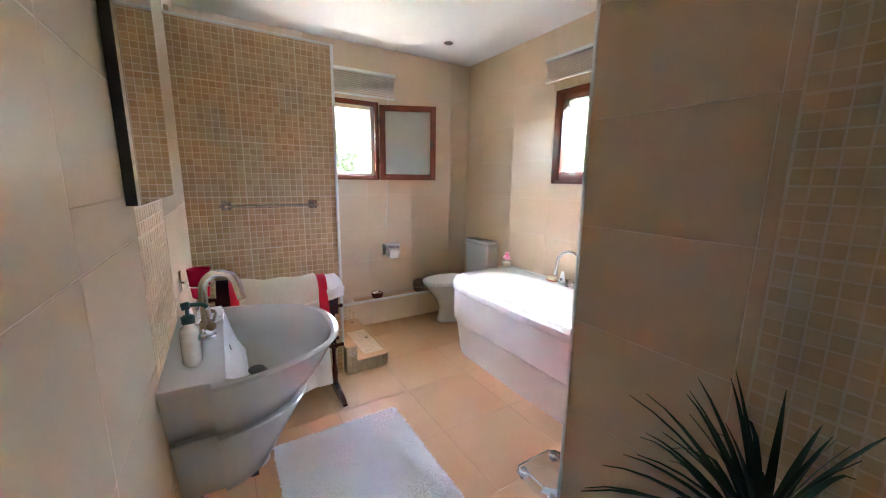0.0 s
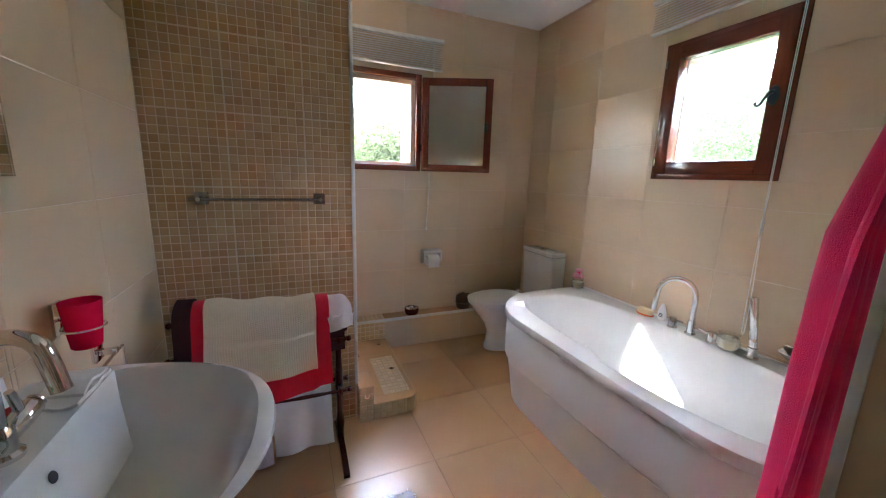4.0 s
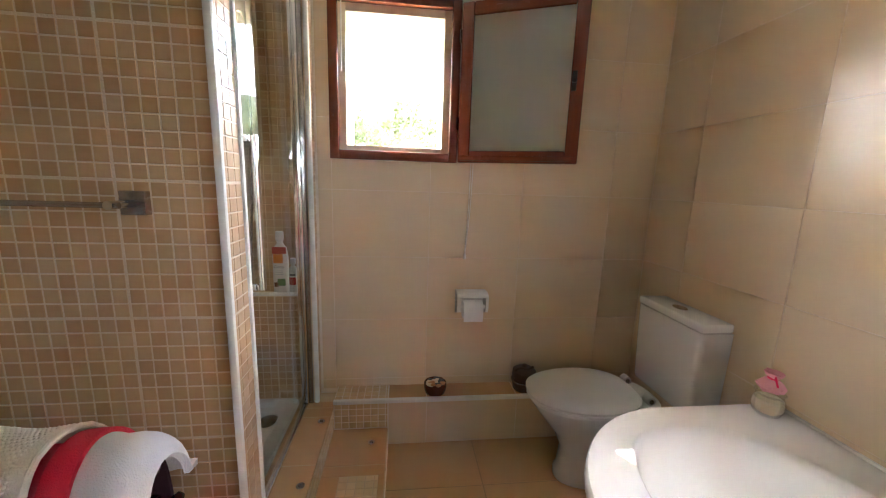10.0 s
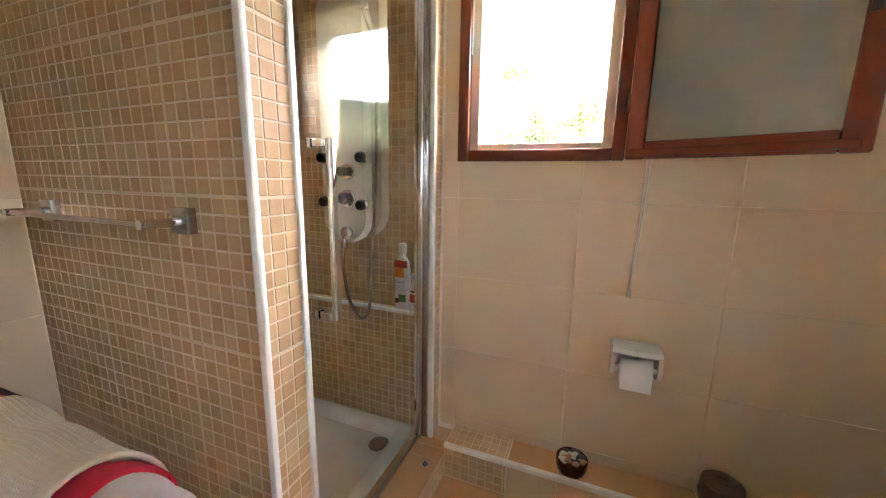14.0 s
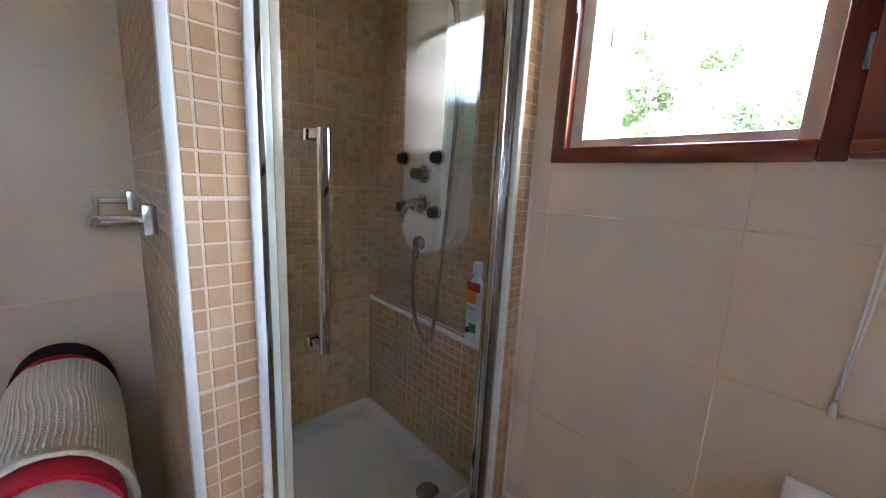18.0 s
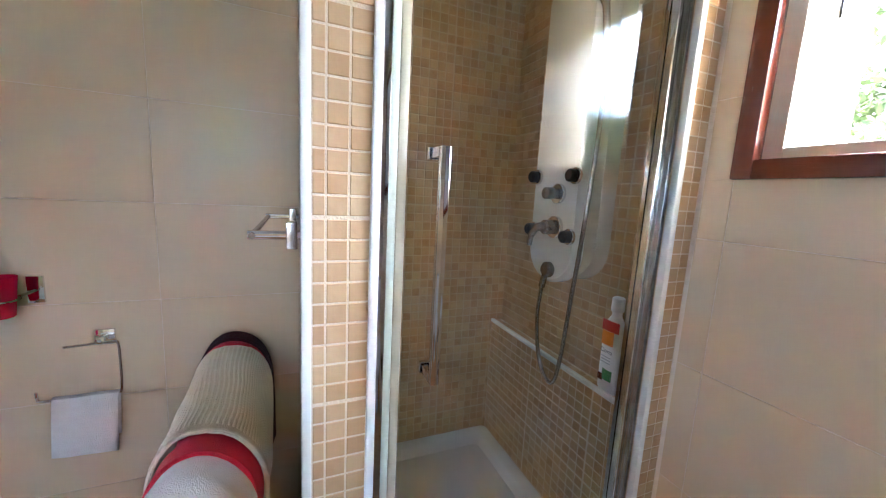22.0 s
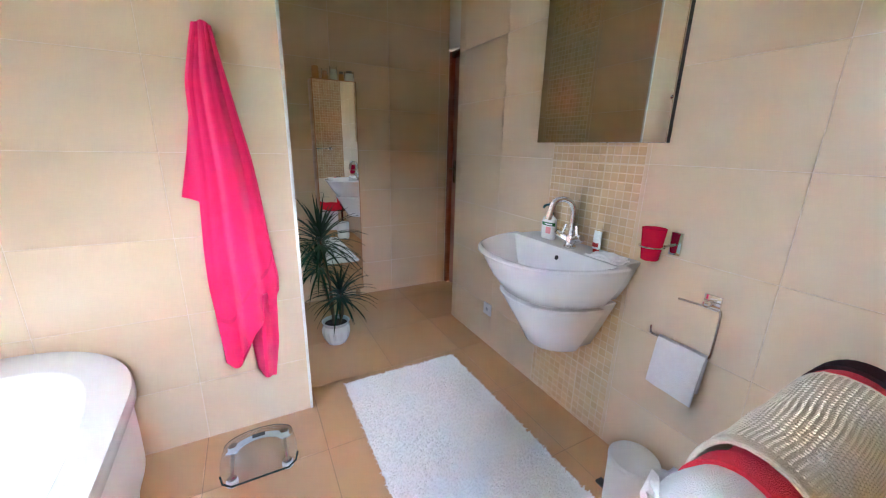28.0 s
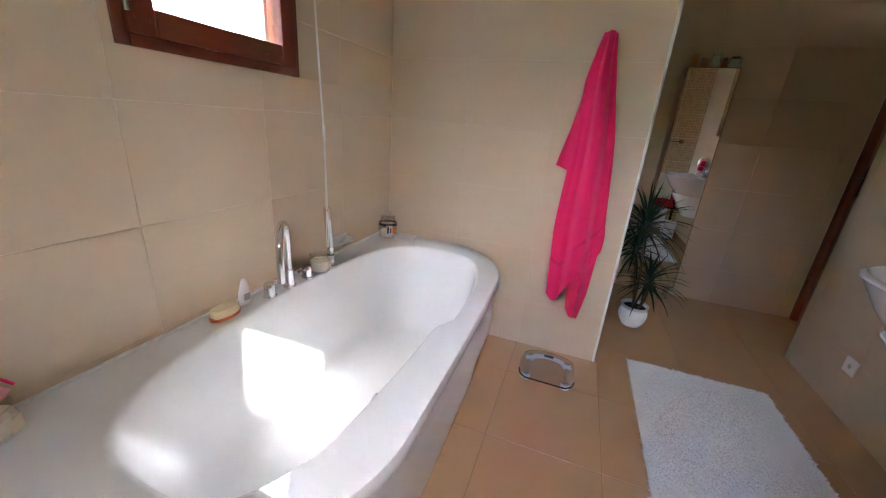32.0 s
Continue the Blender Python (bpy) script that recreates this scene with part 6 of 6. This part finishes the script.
for (bx, by), (tx_, ty_, tz_), n_l, ll in (((0.012, 0.0), (0.995, 0.285, 0.745), 84, 0.40), ((-0.02, 0.015), (0.895, 0.315, 0.375), 62, 0.30), ((0.0, -0.025), (1.00, 0.22, 0.56), 50, 0.34)):
    base_p, top_p = Vector((PXC + bx, PYC + by, 0.13)), Vector((tx_, ty_, tz_))
    mid = (base_p + top_p) / 2 + Vector((rnd.uniform(-0.02, 0.02), rnd.uniform(-0.02, 0.02), 0))
    part("stem", tube(smooth_path([base_p, mid, top_p], 6), [0.011 - 0.0003 * k for k in range(13)], 9), M_STEM, plant)
    for k in range(n_l):
        f = k / n_l
        az = k * 2.39996 + rnd.uniform(-0.25, 0.25)
        el = radians(-25 + 100 * f + rnd.uniform(-10, 10))
        ln = ll * rnd.uniform(0.72, 1.0) * (1.0 - 0.25 * f)
        d0 = Vector((math.cos(az) * math.cos(el), math.sin(az) * math.cos(el), math.sin(el)))
        root = top_p + Vector((0, 0, -0.05 + 0.07 * f))
        pts = []
        q = root.copy()
        d = d0.copy()
        for s in range(7):
            pts.append(q.copy())
            q += d * ln / 6
            d = (d + Vector((0, 0, -0.10 - 0.05 * s * (1 - f)))).normalized()
        side = d0.cross(Z).normalized() if abs(d0.z) < 0.98 else X
        b = bmesh.new()
        rows_l = []
        for s, q in enumerate(pts):
            w = 0.0082 * (0.8 if s == 0 else 1.0) * (1 - (s / 6) ** 2.2) + 0.0004
            q.x = min(q.x, PX - 0.006)
            rows_l.append((b.verts.new(q - side * w), b.verts.new(q - Vector((0, 0, 0.0022)) + Z * 0.0), b.verts.new(q + side * w)))
        for r0, r1 in zip(rows_l, rows_l[1:]):
            b.faces.new((r0[0], r0[1], r1[1], r1[0]))
            b.faces.new((r0[1], r0[2], r1[2], r1[1]))
        for vert in b.verts:
            vert.co.x = min(vert.co.x, PX - 0.004)
        part("leaf", b, M_LEAF, plant)

# ---- blinds, cords, ceiling spot ----


def blind(name, o, u, length, z1, z0, slats, label):
    """A raised venetian blind: head rail, stacked slats, bottom rail, ladder cords; u runs along it."""
    o, u = Vector(o), Vector(u)
    n = u.cross(Z)
    m = Matrix.Translation(o) @ Matrix((u, -n, Z)).transposed().to_4x4()
    t = tagged(new(name), label, "blind", "blinds")
    part("head_rail", moved(box(0, -0.052, z1 - 0.026, length, -0.020, z1, 0.003), m), M_TRIM, t)
    rn = random.Random(int(length * 1000))
    top = z1 - 0.031
    for k in range(slats):
        z = top - (top - z0 - 0.016) * k / slats
        ring = [(y, z + 0.55 * (y + 0.036) + 0.0030 * (1 - ((y + 0.036) / 0.0085) ** 2)) for y in np.linspace(-0.0445, -0.0275, 5)]
        b = sheet([[(x, y, zz + 0.0012 * math.sin(9 * x + k)) for y, zz in ring] for x in np.linspace(0.010 + rn.uniform(0, 0.004), length - 0.010 - rn.uniform(0, 0.004), 5)], 0.0009)
        part("slat", moved(b, m), M_WHITEPLASTIC, t)
    part("bottom_rail", moved(box(0.006, -0.049, z0, length - 0.006, -0.023, z0 + 0.014, 0.003), m), M_TRIM, t)
    for f in (0.12, 0.88):
        part("ladder_cord", moved(bar((f * length, -0.051, z0 + 0.01), (f * length, -0.051, z1 - 0.01), 0.0012, 6), m), M_TRIM, t)
    return t, m


b1, m1 = blind("venetian_blind", (0.955, YN - 0.001, 0), X, 0.735, 2.392, 2.168, 12, "raised white venetian blind above the open window")
part("tilt_wand", moved(bar((0.045, -0.056, 2.36), (0.040, -0.058, 1.79), 0.0035, 8), m1), M_WHITEPLASTIC, b1)
part("pull_cord", moved(tube(smooth_path([(0.655, -0.055, 2.36), (0.650, -0.050, 1.9), (0.643, -0.016, 1.5), (0.640, -0.014, 1.2), (0.630, -0.013, 0.98)]), 0.0018, 6), m1), M_TRIM, b1)
part("pull_cord", moved(tube(smooth_path([(0.662, -0.055, 2.36), (0.658, -0.050, 1.9), (0.655, -0.016, 1.5), (0.648, -0.014, 1.2), (0.633, -0.013, 0.98)]), 0.0018, 6), m1), M_TRIM, b1)
part("cord_tassel", moved(lathe([(0.003, 0.03), (0.006, 0.02), (0.007, 0.0)], 12, (0.632, -0.013, 0.945)), m1), M_TRIM, b1)
b2, m2 = blind("venetian_blind", (XE - 0.001, 2.392, 0), -Y, 0.745, 2.392, 2.206, 10, "raised white venetian blind above the bath window")
part("pull_cord", moved(tube(smooth_path([(0.728, -0.055, 2.34), (0.732, -0.072, 1.9), (0.740, -0.088, 1.4), (0.744, -0.094, 1.18), (0.745, -0.094, 0.95), (0.746, -0.090, 0.72)]), 0.0021, 6), m2), M_TRIM, b2)
part("pull_cord", moved(tube(smooth_path([(0.734, -0.055, 2.34), (0.738, -0.072, 1.9), (0.745, -0.088, 1.4), (0.748, -0.094, 1.18), (0.756, -0.092, 0.95), (0.758, -0.090, 0.74), (0.752, -0.090, 0.700), (0.746, -0.090, 0.715)]), 0.0021, 6), m2), M_TRIM, b2)
part("cord_joiner", moved(lathe([(0.004, 0), (0.006, 0.004), (0.006, 0.065), (0.004, 0.07)], 12, (0.746, -0.094, 1.165)), m2), M_TRIM, b2)

spot = thing("ceiling_spotlight", "small recessed ceiling spotlight with a steel ring, switched off", "ceiling light")
part("ring", lathe([(0.042, 0.0), (0.040, -0.004), (0.030, -0.005), (0.028, 0.0)], 28, (2.025, 3.085, ZC), False, False), M_BRUSHED, spot)
part("lens", lathe([(0.028, -0.0005), (0.026, -0.002), (0.004, -0.002)], 24, (2.025, 3.085, ZC)), M_BLACK, spot)

# ---- outdoors ----
GZ = -3.2


def ground_height(x, y):
    d = math.hypot(x - 1, y - 1)
    a = math.atan2(y - 1, x - 1)
    hill = 0.5 + 0.5 * math.cos(a - radians(35))
    rise = max(0.0, d - 22) * 0.30 * hill ** 1.3
    rise = rise if rise < 30 else 30 + 22 * (1 - math.exp(-(rise - 30) / 30))
    fade = 1.0 if d < 260 else max(0.0, 1 - (d - 260) / 500)
    return GZ + rise * fade + (2.2 * noise.noise((x * 0.03, y * 0.03, 3)) * min(1, d / 30))


gv, gf = [], []
radii = [0.0, 4, 8, 12, 17, 23, 30, 38, 48, 60, 75, 93, 115, 140, 170, 205, 250, 310, 400, 550, 800, 1300, 2200, 3600]
for r in radii:
    for k in range(72):
        x, y = 1 + r * math.cos(2 * math.pi * k / 72), 1 + r * math.sin(2 * math.pi * k / 72)
        gv.append((x, y, ground_height(x, y)))
for i in range(len(radii) - 1):
    for k in range(72):
        gf.append((i * 72 + k, i * 72 + (k + 1) % 72, (i + 1) * 72 + (k + 1) % 72, (i + 1) * 72 + k))
me = bpy.data.meshes.new("ground")
me.from_pydata(gv, [], gf)
me.shade_smooth()
me.materials.append(M_GROUND)
ground = tagged(new("ground", me), "green and dry scrub hillside rising beyond the house", kind="structure")


def leaf_cloud(centres, leaves, size, rng):
    lv, lf = [], []
    for cx, cy, cz, r in centres:
        for _ in range(leaves):
            d = Vector((rng.gauss(0, 1), rng.gauss(0, 1), rng.gauss(0, 1))).normalized()
            p = Vector((cx, cy, cz)) + d * r * rng.uniform(0.35, 1.0) ** 0.5
            s = size * rng.uniform(0.6, 1.3)
            u = Vector((rng.uniform(-1, 1), rng.uniform(-1, 1), rng.uniform(-0.5, 1))).normalized()
            w = u.orthogonal().normalized()
            base = len(lv)
            lv += [tuple(p - u * s), tuple(p + w * s * 0.32), tuple(p + u * s), tuple(p - w * s * 0.32)]
            lf.append((base, base + 1, base + 2, base + 3))
    me = bpy.data.meshes.new("crown")
    me.from_pydata(lv, [], lf)
    return me


def tree(x, y, h, w, seed, mat, slim=False):
    rng = random.Random(seed)
    z0 = ground_height(x, y) - 0.1
    t = tagged(new("tree"), "slender dark green conifer" if slim else "leafy green tree beyond the window", "tree", "trees outside")
    part("trunk", tube([(x, y, z0), (x + 0.05, y, z0 + h * 0.4), (x, y + 0.05, z0 + h * 0.8)], [0.10 * h / 4, 0.07 * h / 4, 0.02], 8), M_BARK, t)
    cs = []
    if slim:
        for k in range(26):
            f = k / 25
            cs.append((x + rng.uniform(-0.08, 0.08) * w, y + rng.uniform(-0.08, 0.08) * w, z0 + h * (0.12 + 0.86 * f), w * (0.9 * (1 - f) ** 0.8 + 0.08)))
    else:
        for k in range(6):
            a = k * 1.05 + rng.uniform(-0.3, 0.3)
            tip = (x + w * 0.6 * math.cos(a), y + w * 0.6 * math.sin(a), z0 + h * rng.uniform(0.5, 0.85))
            part("limb", tube([(x, y, z0 + h * 0.3), tip], [0.04, 0.012], 6), M_BARK, t)
        for k in range(44):
            a, f = rng.uniform(0, 6.28), rng.uniform(0.25, 1.0)
            rad = w * math.sqrt(rng.uniform(0, 1)) * (1.05 - 0.6 * abs(f - 0.5))
            cs.append((x + rad * math.cos(a), y + rad * math.sin(a), z0 + h * f, w * rng.uniform(0.18, 0.38)))
    me = leaf_cloud(cs, 560 if h < 7.3 else 330, 0.075 if h < 7.3 else 0.12, rng)
    me.materials.append(mat)
    ob = new("crown", me)
    ob.parent = t


# The 11.5 m tree is added to block sun through the lower north window.
for x, y, h, w, s, slim in ((2.3, 11.5, 6.3, 1.6, 1, False), (4.6, 11.0, 5.2, 1.6, 2, False), (6.6, 12.0, 5.4, 1.7, 3, False), (8.3, 10.6, 6.2, 1.0, 4, True), (9.0, 12.8, 5.6, 1.8, 5, False), (11.2, 11.5, 5.6, 1.7, 6, False), (0.2, 13.0, 7.2, 1.9, 7, False), (-2.0, 11.0, 6.6, 1.8, 8, False), (-3.95, 10.9, 11.5, 2.5, 9, False), (-5.5, 7.2, 6.0, 1.7, 10, False), (13.5, 14.0, 6.2, 1.9, 11, False)):
    tree(x, y, h, w, s, M_FOLIAGE2 if slim else M_TREELEAF, slim)
rng = random.Random(77)
cs = []
for k in range(1900):
    d, a = 34 + 180 * rng.random() ** 1.4, radians(rng.uniform(-25, 105) if k % 2 else rng.uniform(2, 50))
    x, y = 1 + d * math.cos(a), 1 + d * math.sin(a)
    r = rng.uniform(0.9, 2.3)
    cs.append((x, y, ground_height(x, y) + r * 0.6, r))
me = leaf_cloud(cs, 130, 0.20, rng)
me.materials.append(M_FOLIAGE)
woods = tagged(new("hillside_woods", me), "scattered scrub and trees over the hillside", "woods", kind="stuff")
for x, y, s in ((150, 75, 0.9), (175, 105, 1.0), (160, 128, 0.8)):
    z = ground_height(x, y) - 0.5
    house = thing("house", "pale stucco villa with a terracotta roof on the hillside", "house", "far houses")
    part("wall", box(x - 4 * s, y - 5 * s, z, x + 4 * s, y + 5 * s, z + 5.5 * s), M_STUCCO, house)
    part("roof", loft([[(x - 4.5 * s, y - 5.5 * s, z + 5.5 * s), (x + 4.5 * s, y - 5.5 * s, z + 5.5 * s), (x + 4.5 * s, y + 5.5 * s, z + 5.5 * s), (x - 4.5 * s, y + 5.5 * s, z + 5.5 * s)], [(x - 0.3, y - 2 * s, z + 7.2 * s), (x + 0.3, y - 2 * s, z + 7.2 * s), (x + 0.3, y + 2 * s, z + 7.2 * s), (x - 0.3, y + 2 * s, z + 7.2 * s)]]), M_ROOF, house)
    for yy in (-3, 0, 3):
        for zz in (1.2, 3.6):
            part("window", box(x - 4.06 * s, y + yy * s - 0.5, z + zz * s, x - 3.98 * s, y + yy * s + 0.5, z + zz * s + 1.3), M_INK, house)

# ---- tiles last ----
big = dict(pitch=(TP, TZ), gap=0.0017, depth=D, mat=M_WALLTILE, bevel=0.0010, rough=0.0)
ZP = -0.037
lay(wall_west, "wall_tile", (-D, 0, 0), Y, Z, (0.245, 0, FY, ZC), phase=(2.185, ZP), holes=[(1.208, -0.1, 1.702, 1.37)], **big)
lay(wall_west, "wall_tile", (0, 0.245 + D, 0), -X, Z, (0.0, 0, 0.30, ZC), phase=(0.0, ZP), **{**big, "gap": 0.002})
lay(wall_north, "wall_tile", (0, YN + D, 0), X, Z, (0.87, 0, XE, ZC), phase=(0.0 - 0.001 + 0.936 - TP, ZP), holes=[(W1[0], W1[1], W1[2], W1[3]), (0.8, 0, XE - 0.2, 0.240)], **big)
lay(wall_east, "wall_tile", (XE + D, 0, 0), -Y, Z, (-YN, 0, -PY, ZC), phase=(-2.325, ZP), holes=[(-W2[2], W2[1], -W2[0], W2[3])], **big)
lay(wall_block, "wall_tile", (0, PY - D, 0), -X, Z, (-XE, 0, -PX - 0.004, ZC), phase=(-XE, ZP), **big)
lay(wall_block, "wall_tile", (PX + D, 0, 0), -Y, Z, (-PY + 0.004, 0, -YS, ZC), phase=(-PY, ZP), holes=[(-0.394, -0.1, 0.10, ZC + 0.1)], **{**big, "mat": M_SHADETILE})
lay(wall_south, "wall_tile", (0, YS - D, 0), -X, Z, (-PX, 0, 0.31, ZC), phase=(-PX, ZP), **{**big, "mat": M_SHADETILE, "gap": 0.0016})
lay(floor, "floor_tile", (0, 0, -D), X, Y, (-0.45, YS, XE, YN), (0.480, 0.478), (1.163 - 0.480 * 4, 1.683 - 0.478 * 5), 0.0024, D, M_FLOORTILE, bevel=0.0012, rough=0.0006)
lay(ledge, "ledge_tile", (0, 3.409, 0), X, Z, (1.212, 0, XE, 0.242), (TP, 0.4), (0.936, 0), 0.003, 0.006, M_WALLTILE, bevel=0.001)
lay(ledge, "ledge_tile", (0, 0, 0.243), X, Y, (1.212, 3.411, XE, YN), (TP, 0.4), (0.936, 3.3), 0.003, 0.006, M_FLOORTILE, bevel=0.001)
tagged(obj("trim", box(PX - 0.003, PY - 0.010, 0, PX + 0.010, PY + 0.003, ZC, 0.002), M_TRIM), "white plastic corner trim", kind="structure")

mos = dict(pitch=(MP, MP), gap=0.0034, depth=0.004, mat=M_MOSAIC, bevel=0.0011, seam=9, rough=0.012)
lay(wall_pier, "mosaic_tile", (0, FY + 0.004, 0), X, Z, (0.0, 0, FX - 0.010, FZ), phase=(FX - 0.010 - 24 * MP, 1.233 - 34 * MP - 0.0), near=(0.55, 1.15), **mos)
lay(wall_pier, "mosaic_tile", (FX - 0.004, 0, 0), Y, Z, (FY + 0.006, 0.21, 2.728, FZ), phase=(2.728 - 3 * MP, 1.233 - 34 * MP), near=(2.7, 1.3), limit=180, **mos)
lay(wall_pier, "mosaic_tile", (0, 2.733, 0), -X, Z, (-0.78, 0.2, -0.02, FZ), phase=(-0.78, 1.233 - 34 * MP), near=(-0.3, 1.2), limit=0, **mos)
lay(wall_west, "mosaic_tile", (0.016, 0, 0), Y, Z, (2.737, 0.22, YN, 2.33), phase=(YN - 27 * MP, 1.233 - 34 * MP), near=(3.2, 1.2), limit=300, **mos)
tagged(obj("wall_shower_back", box(-0.0005, 2.737, 0.15, 0.0188, YN - 0.001, 2.33), M_STEPGROUT, smooth=False), "mosaic-clad back of the shower", kind="structure")
lay(wall_north, "mosaic_tile", (0, YN - 0.004, 0), X, Z, (0.02, 0.772, 0.79, 2.33), phase=(0.02, 1.233 - 34 * MP), near=(0.5, 1.2), limit=300, **mos)
tagged(obj("wall_shower_side", box(0.02, YN - 0.0068, 0.15, 0.79, YN + D, 2.33), M_STEPGROUT, smooth=False), "mosaic-clad side of the shower", kind="structure")
lay(ledge_in, "mosaic_tile", (0, 3.484, 0), X, Z, (0.02, 0.22, 0.79, 0.765), phase=(0.02, 0.765 - 18 * MP), near=(0.5, 0.7), limit=250, **mos)
lay(ledge_in, "mosaic_tile", (0, 0, 0.769), X, Y, (0.02, 3.491, 0.79, YN - 0.006), phase=(0.02, 3.491), limit=0, **{**mos, "depth": 0.003})
lay(jamb, "mosaic_tile", (0.856, 0, 0), Y, Z, (3.474, 0.21, YN, 2.25), phase=(3.474, 1.233 - 34 * MP), near=(3.5, 1.2), limit=80, **{**mos, "seam": 0})
lay(wall_west, "mosaic_tile", (-0.004, 0, 0), Y, Z, (1.210, 0, 1.700, 1.37), phase=(1.700 - 14 * MP, 1.233 - 35 * MP), near=(1.5, 1.1), limit=300, **{**mos, "mat": M_LITMOSAIC})
lay(wall_block, "mosaic_tile", (PX + 0.004, 0, 0), -Y, Z, (-0.392, 0, 0.098, ZC), phase=(-0.392, 1.233 - 35 * MP), near=(-0.35, 1.2), limit=220, **{**mos, "mat": M_LITMOSAIC})
tagged(obj("wall_mosaic_backing", box(PX + 0.0012, -0.10, 0, PX + D + 0.001, 0.394, ZC), M_MOSGROUT, smooth=False), "grout bed of the mosaic strip by the entrance", kind="structure")
tagged(obj("wall_mosaic_backing", box(-D - 0.001, 1.208, 0, -0.0012, 1.702, 1.37), M_MOSGROUT, smooth=False), "grout bed of the mosaic strip behind the washbasin", kind="structure")
lay(sill, "sill_tile", (0, 0, 0.211), X, Y, (0.768, 2.737, 0.945, 3.408), (0.20, 0.30), (0.768, 2.737), 0.002, 0.004, M_FLOORTILE, bevel=0.002)
lay(sill, "sill_tile", (0, 0, 0.211), X, Y, (FX + 0.002, 2.560, 0.945, 2.737), (0.20, 0.30), (0.80, 2.56), 0.002, 0.004, M_FLOORTILE, bevel=0.002)
lay(sill, "sill_tile", (0, 0, 0.211), X, Y, (0.80, 3.408, 0.945, 3.46), (0.16, 0.30), (0.80, 3.408), 0.002, 0.004, M_FLOORTILE, bevel=0.002)
lay(sill, "mosaic_tile", (0.941, 0, 0), Y, Z, (2.564, STZ + 0.002, 3.402, 0.211), phase=(2.564, 0.211 - 3 * MP), limit=80, **{**mos, "seam": 0, "mat": M_LITMOSAIC})
lay(sill, "mosaic_tile", (0, 2.564, 0), X, Z, (FX + 0.004, 0.002, 0.941, 0.211), phase=(FX + 0.004, 0.211 - 6 * MP), limit=40, **{**mos, "seam": 0, "mat": M_LITMOSAIC})
lay(step, "mosaic_tile", (0, STY0 + 0.004, 0), X, Z, (0.945, 0.002, STX - 0.072, STZ - 0.002), phase=(0.945, 0.002), limit=40, **{**mos, "seam": 0, "mat": M_LITMOSAIC})
lay(step, "mosaic_tile", (STX - 0.004, 0, 0), Y, Z, (STY0 + 0.072, 0.002, STY1 - 0.002, STZ - 0.002), phase=(STY0 + 0.072, 0.002), limit=80, **{**mos, "seam": 0, "mat": M_LITMOSAIC})
lay(step, "mosaic_tile", (0, 0, STZ - 0.004), X, Y, (1.022, STY0 + 0.075, 1.182, 3.10), phase=(1.022, STY0 + 0.075), limit=120, **{**mos, "seam": 0, "mat": M_LITMOSAIC})
lay(step, "step_tile", (0, 0, STZ - 0.004), X, Y, (0.945, STY0 + 0.075, 1.208, STY1), (0.30, 0.26), (0.945, STY0 + 0.075), 0.002, 0.004, M_FLOORTILE, holes=[(1.021, 0, 1.183, 3.101)], bevel=0.0015)
lay(ledge, "mosaic_tile", (0, 3.4065, 0), X, Z, (0.947, STZ + 0.001, 1.209, 0.240), phase=(0.947, 0.240 - 4 * MP), limit=60, **{**mos, "seam": 0, "mat": M_LITMOSAIC})
lay(ledge, "mosaic_tile", (0, 0, 0.2452), X, Y, (0.947, 3.412, 1.209, YN), phase=(0.947, 3.412), limit=60, **{**mos, "seam": 0, "mat": M_LITMOSAIC})
for k in range(6):
    a = radians(7.5 + 15 * k)
    c = Vector((STX - 0.07, STY0 + 0.07, 0))
    nrm = Vector((math.sin(a), -math.cos(a), 0))
    tan = Vector((math.cos(a), math.sin(a), 0))
    lay(step, "mosaic_tile", c + nrm * 0.0655, tan, Z, (-0.0085, 0.002, 0.0085, STZ - 0.002), (0.017, MP), (-0.0085, 0.002), 0.001, 0.004, M_MOSAIC, limit=10)
lay(step, "step_tile", (0, 0, STZ - 0.004), X, Y, (0.945, STY0, STX - 0.07, STY0 + 0.0745), (0.30, 0.30), (0.945, STY0), 0.002, 0.004, M_FLOORTILE, bevel=0.0015)
corner = [[(STX - 0.0695, STY0 + 0.0745, z)] + [(STX - 0.0695 + 0.069 * math.sin(radians(15 * k)), STY0 + 0.0745 - 0.0735 * math.cos(radians(15 * k)), z) for k in range(7)] for z in (STZ - 0.0035, STZ)]
obj("step_tile", loft(corner), M_FLOORTILE, step, smooth=False)
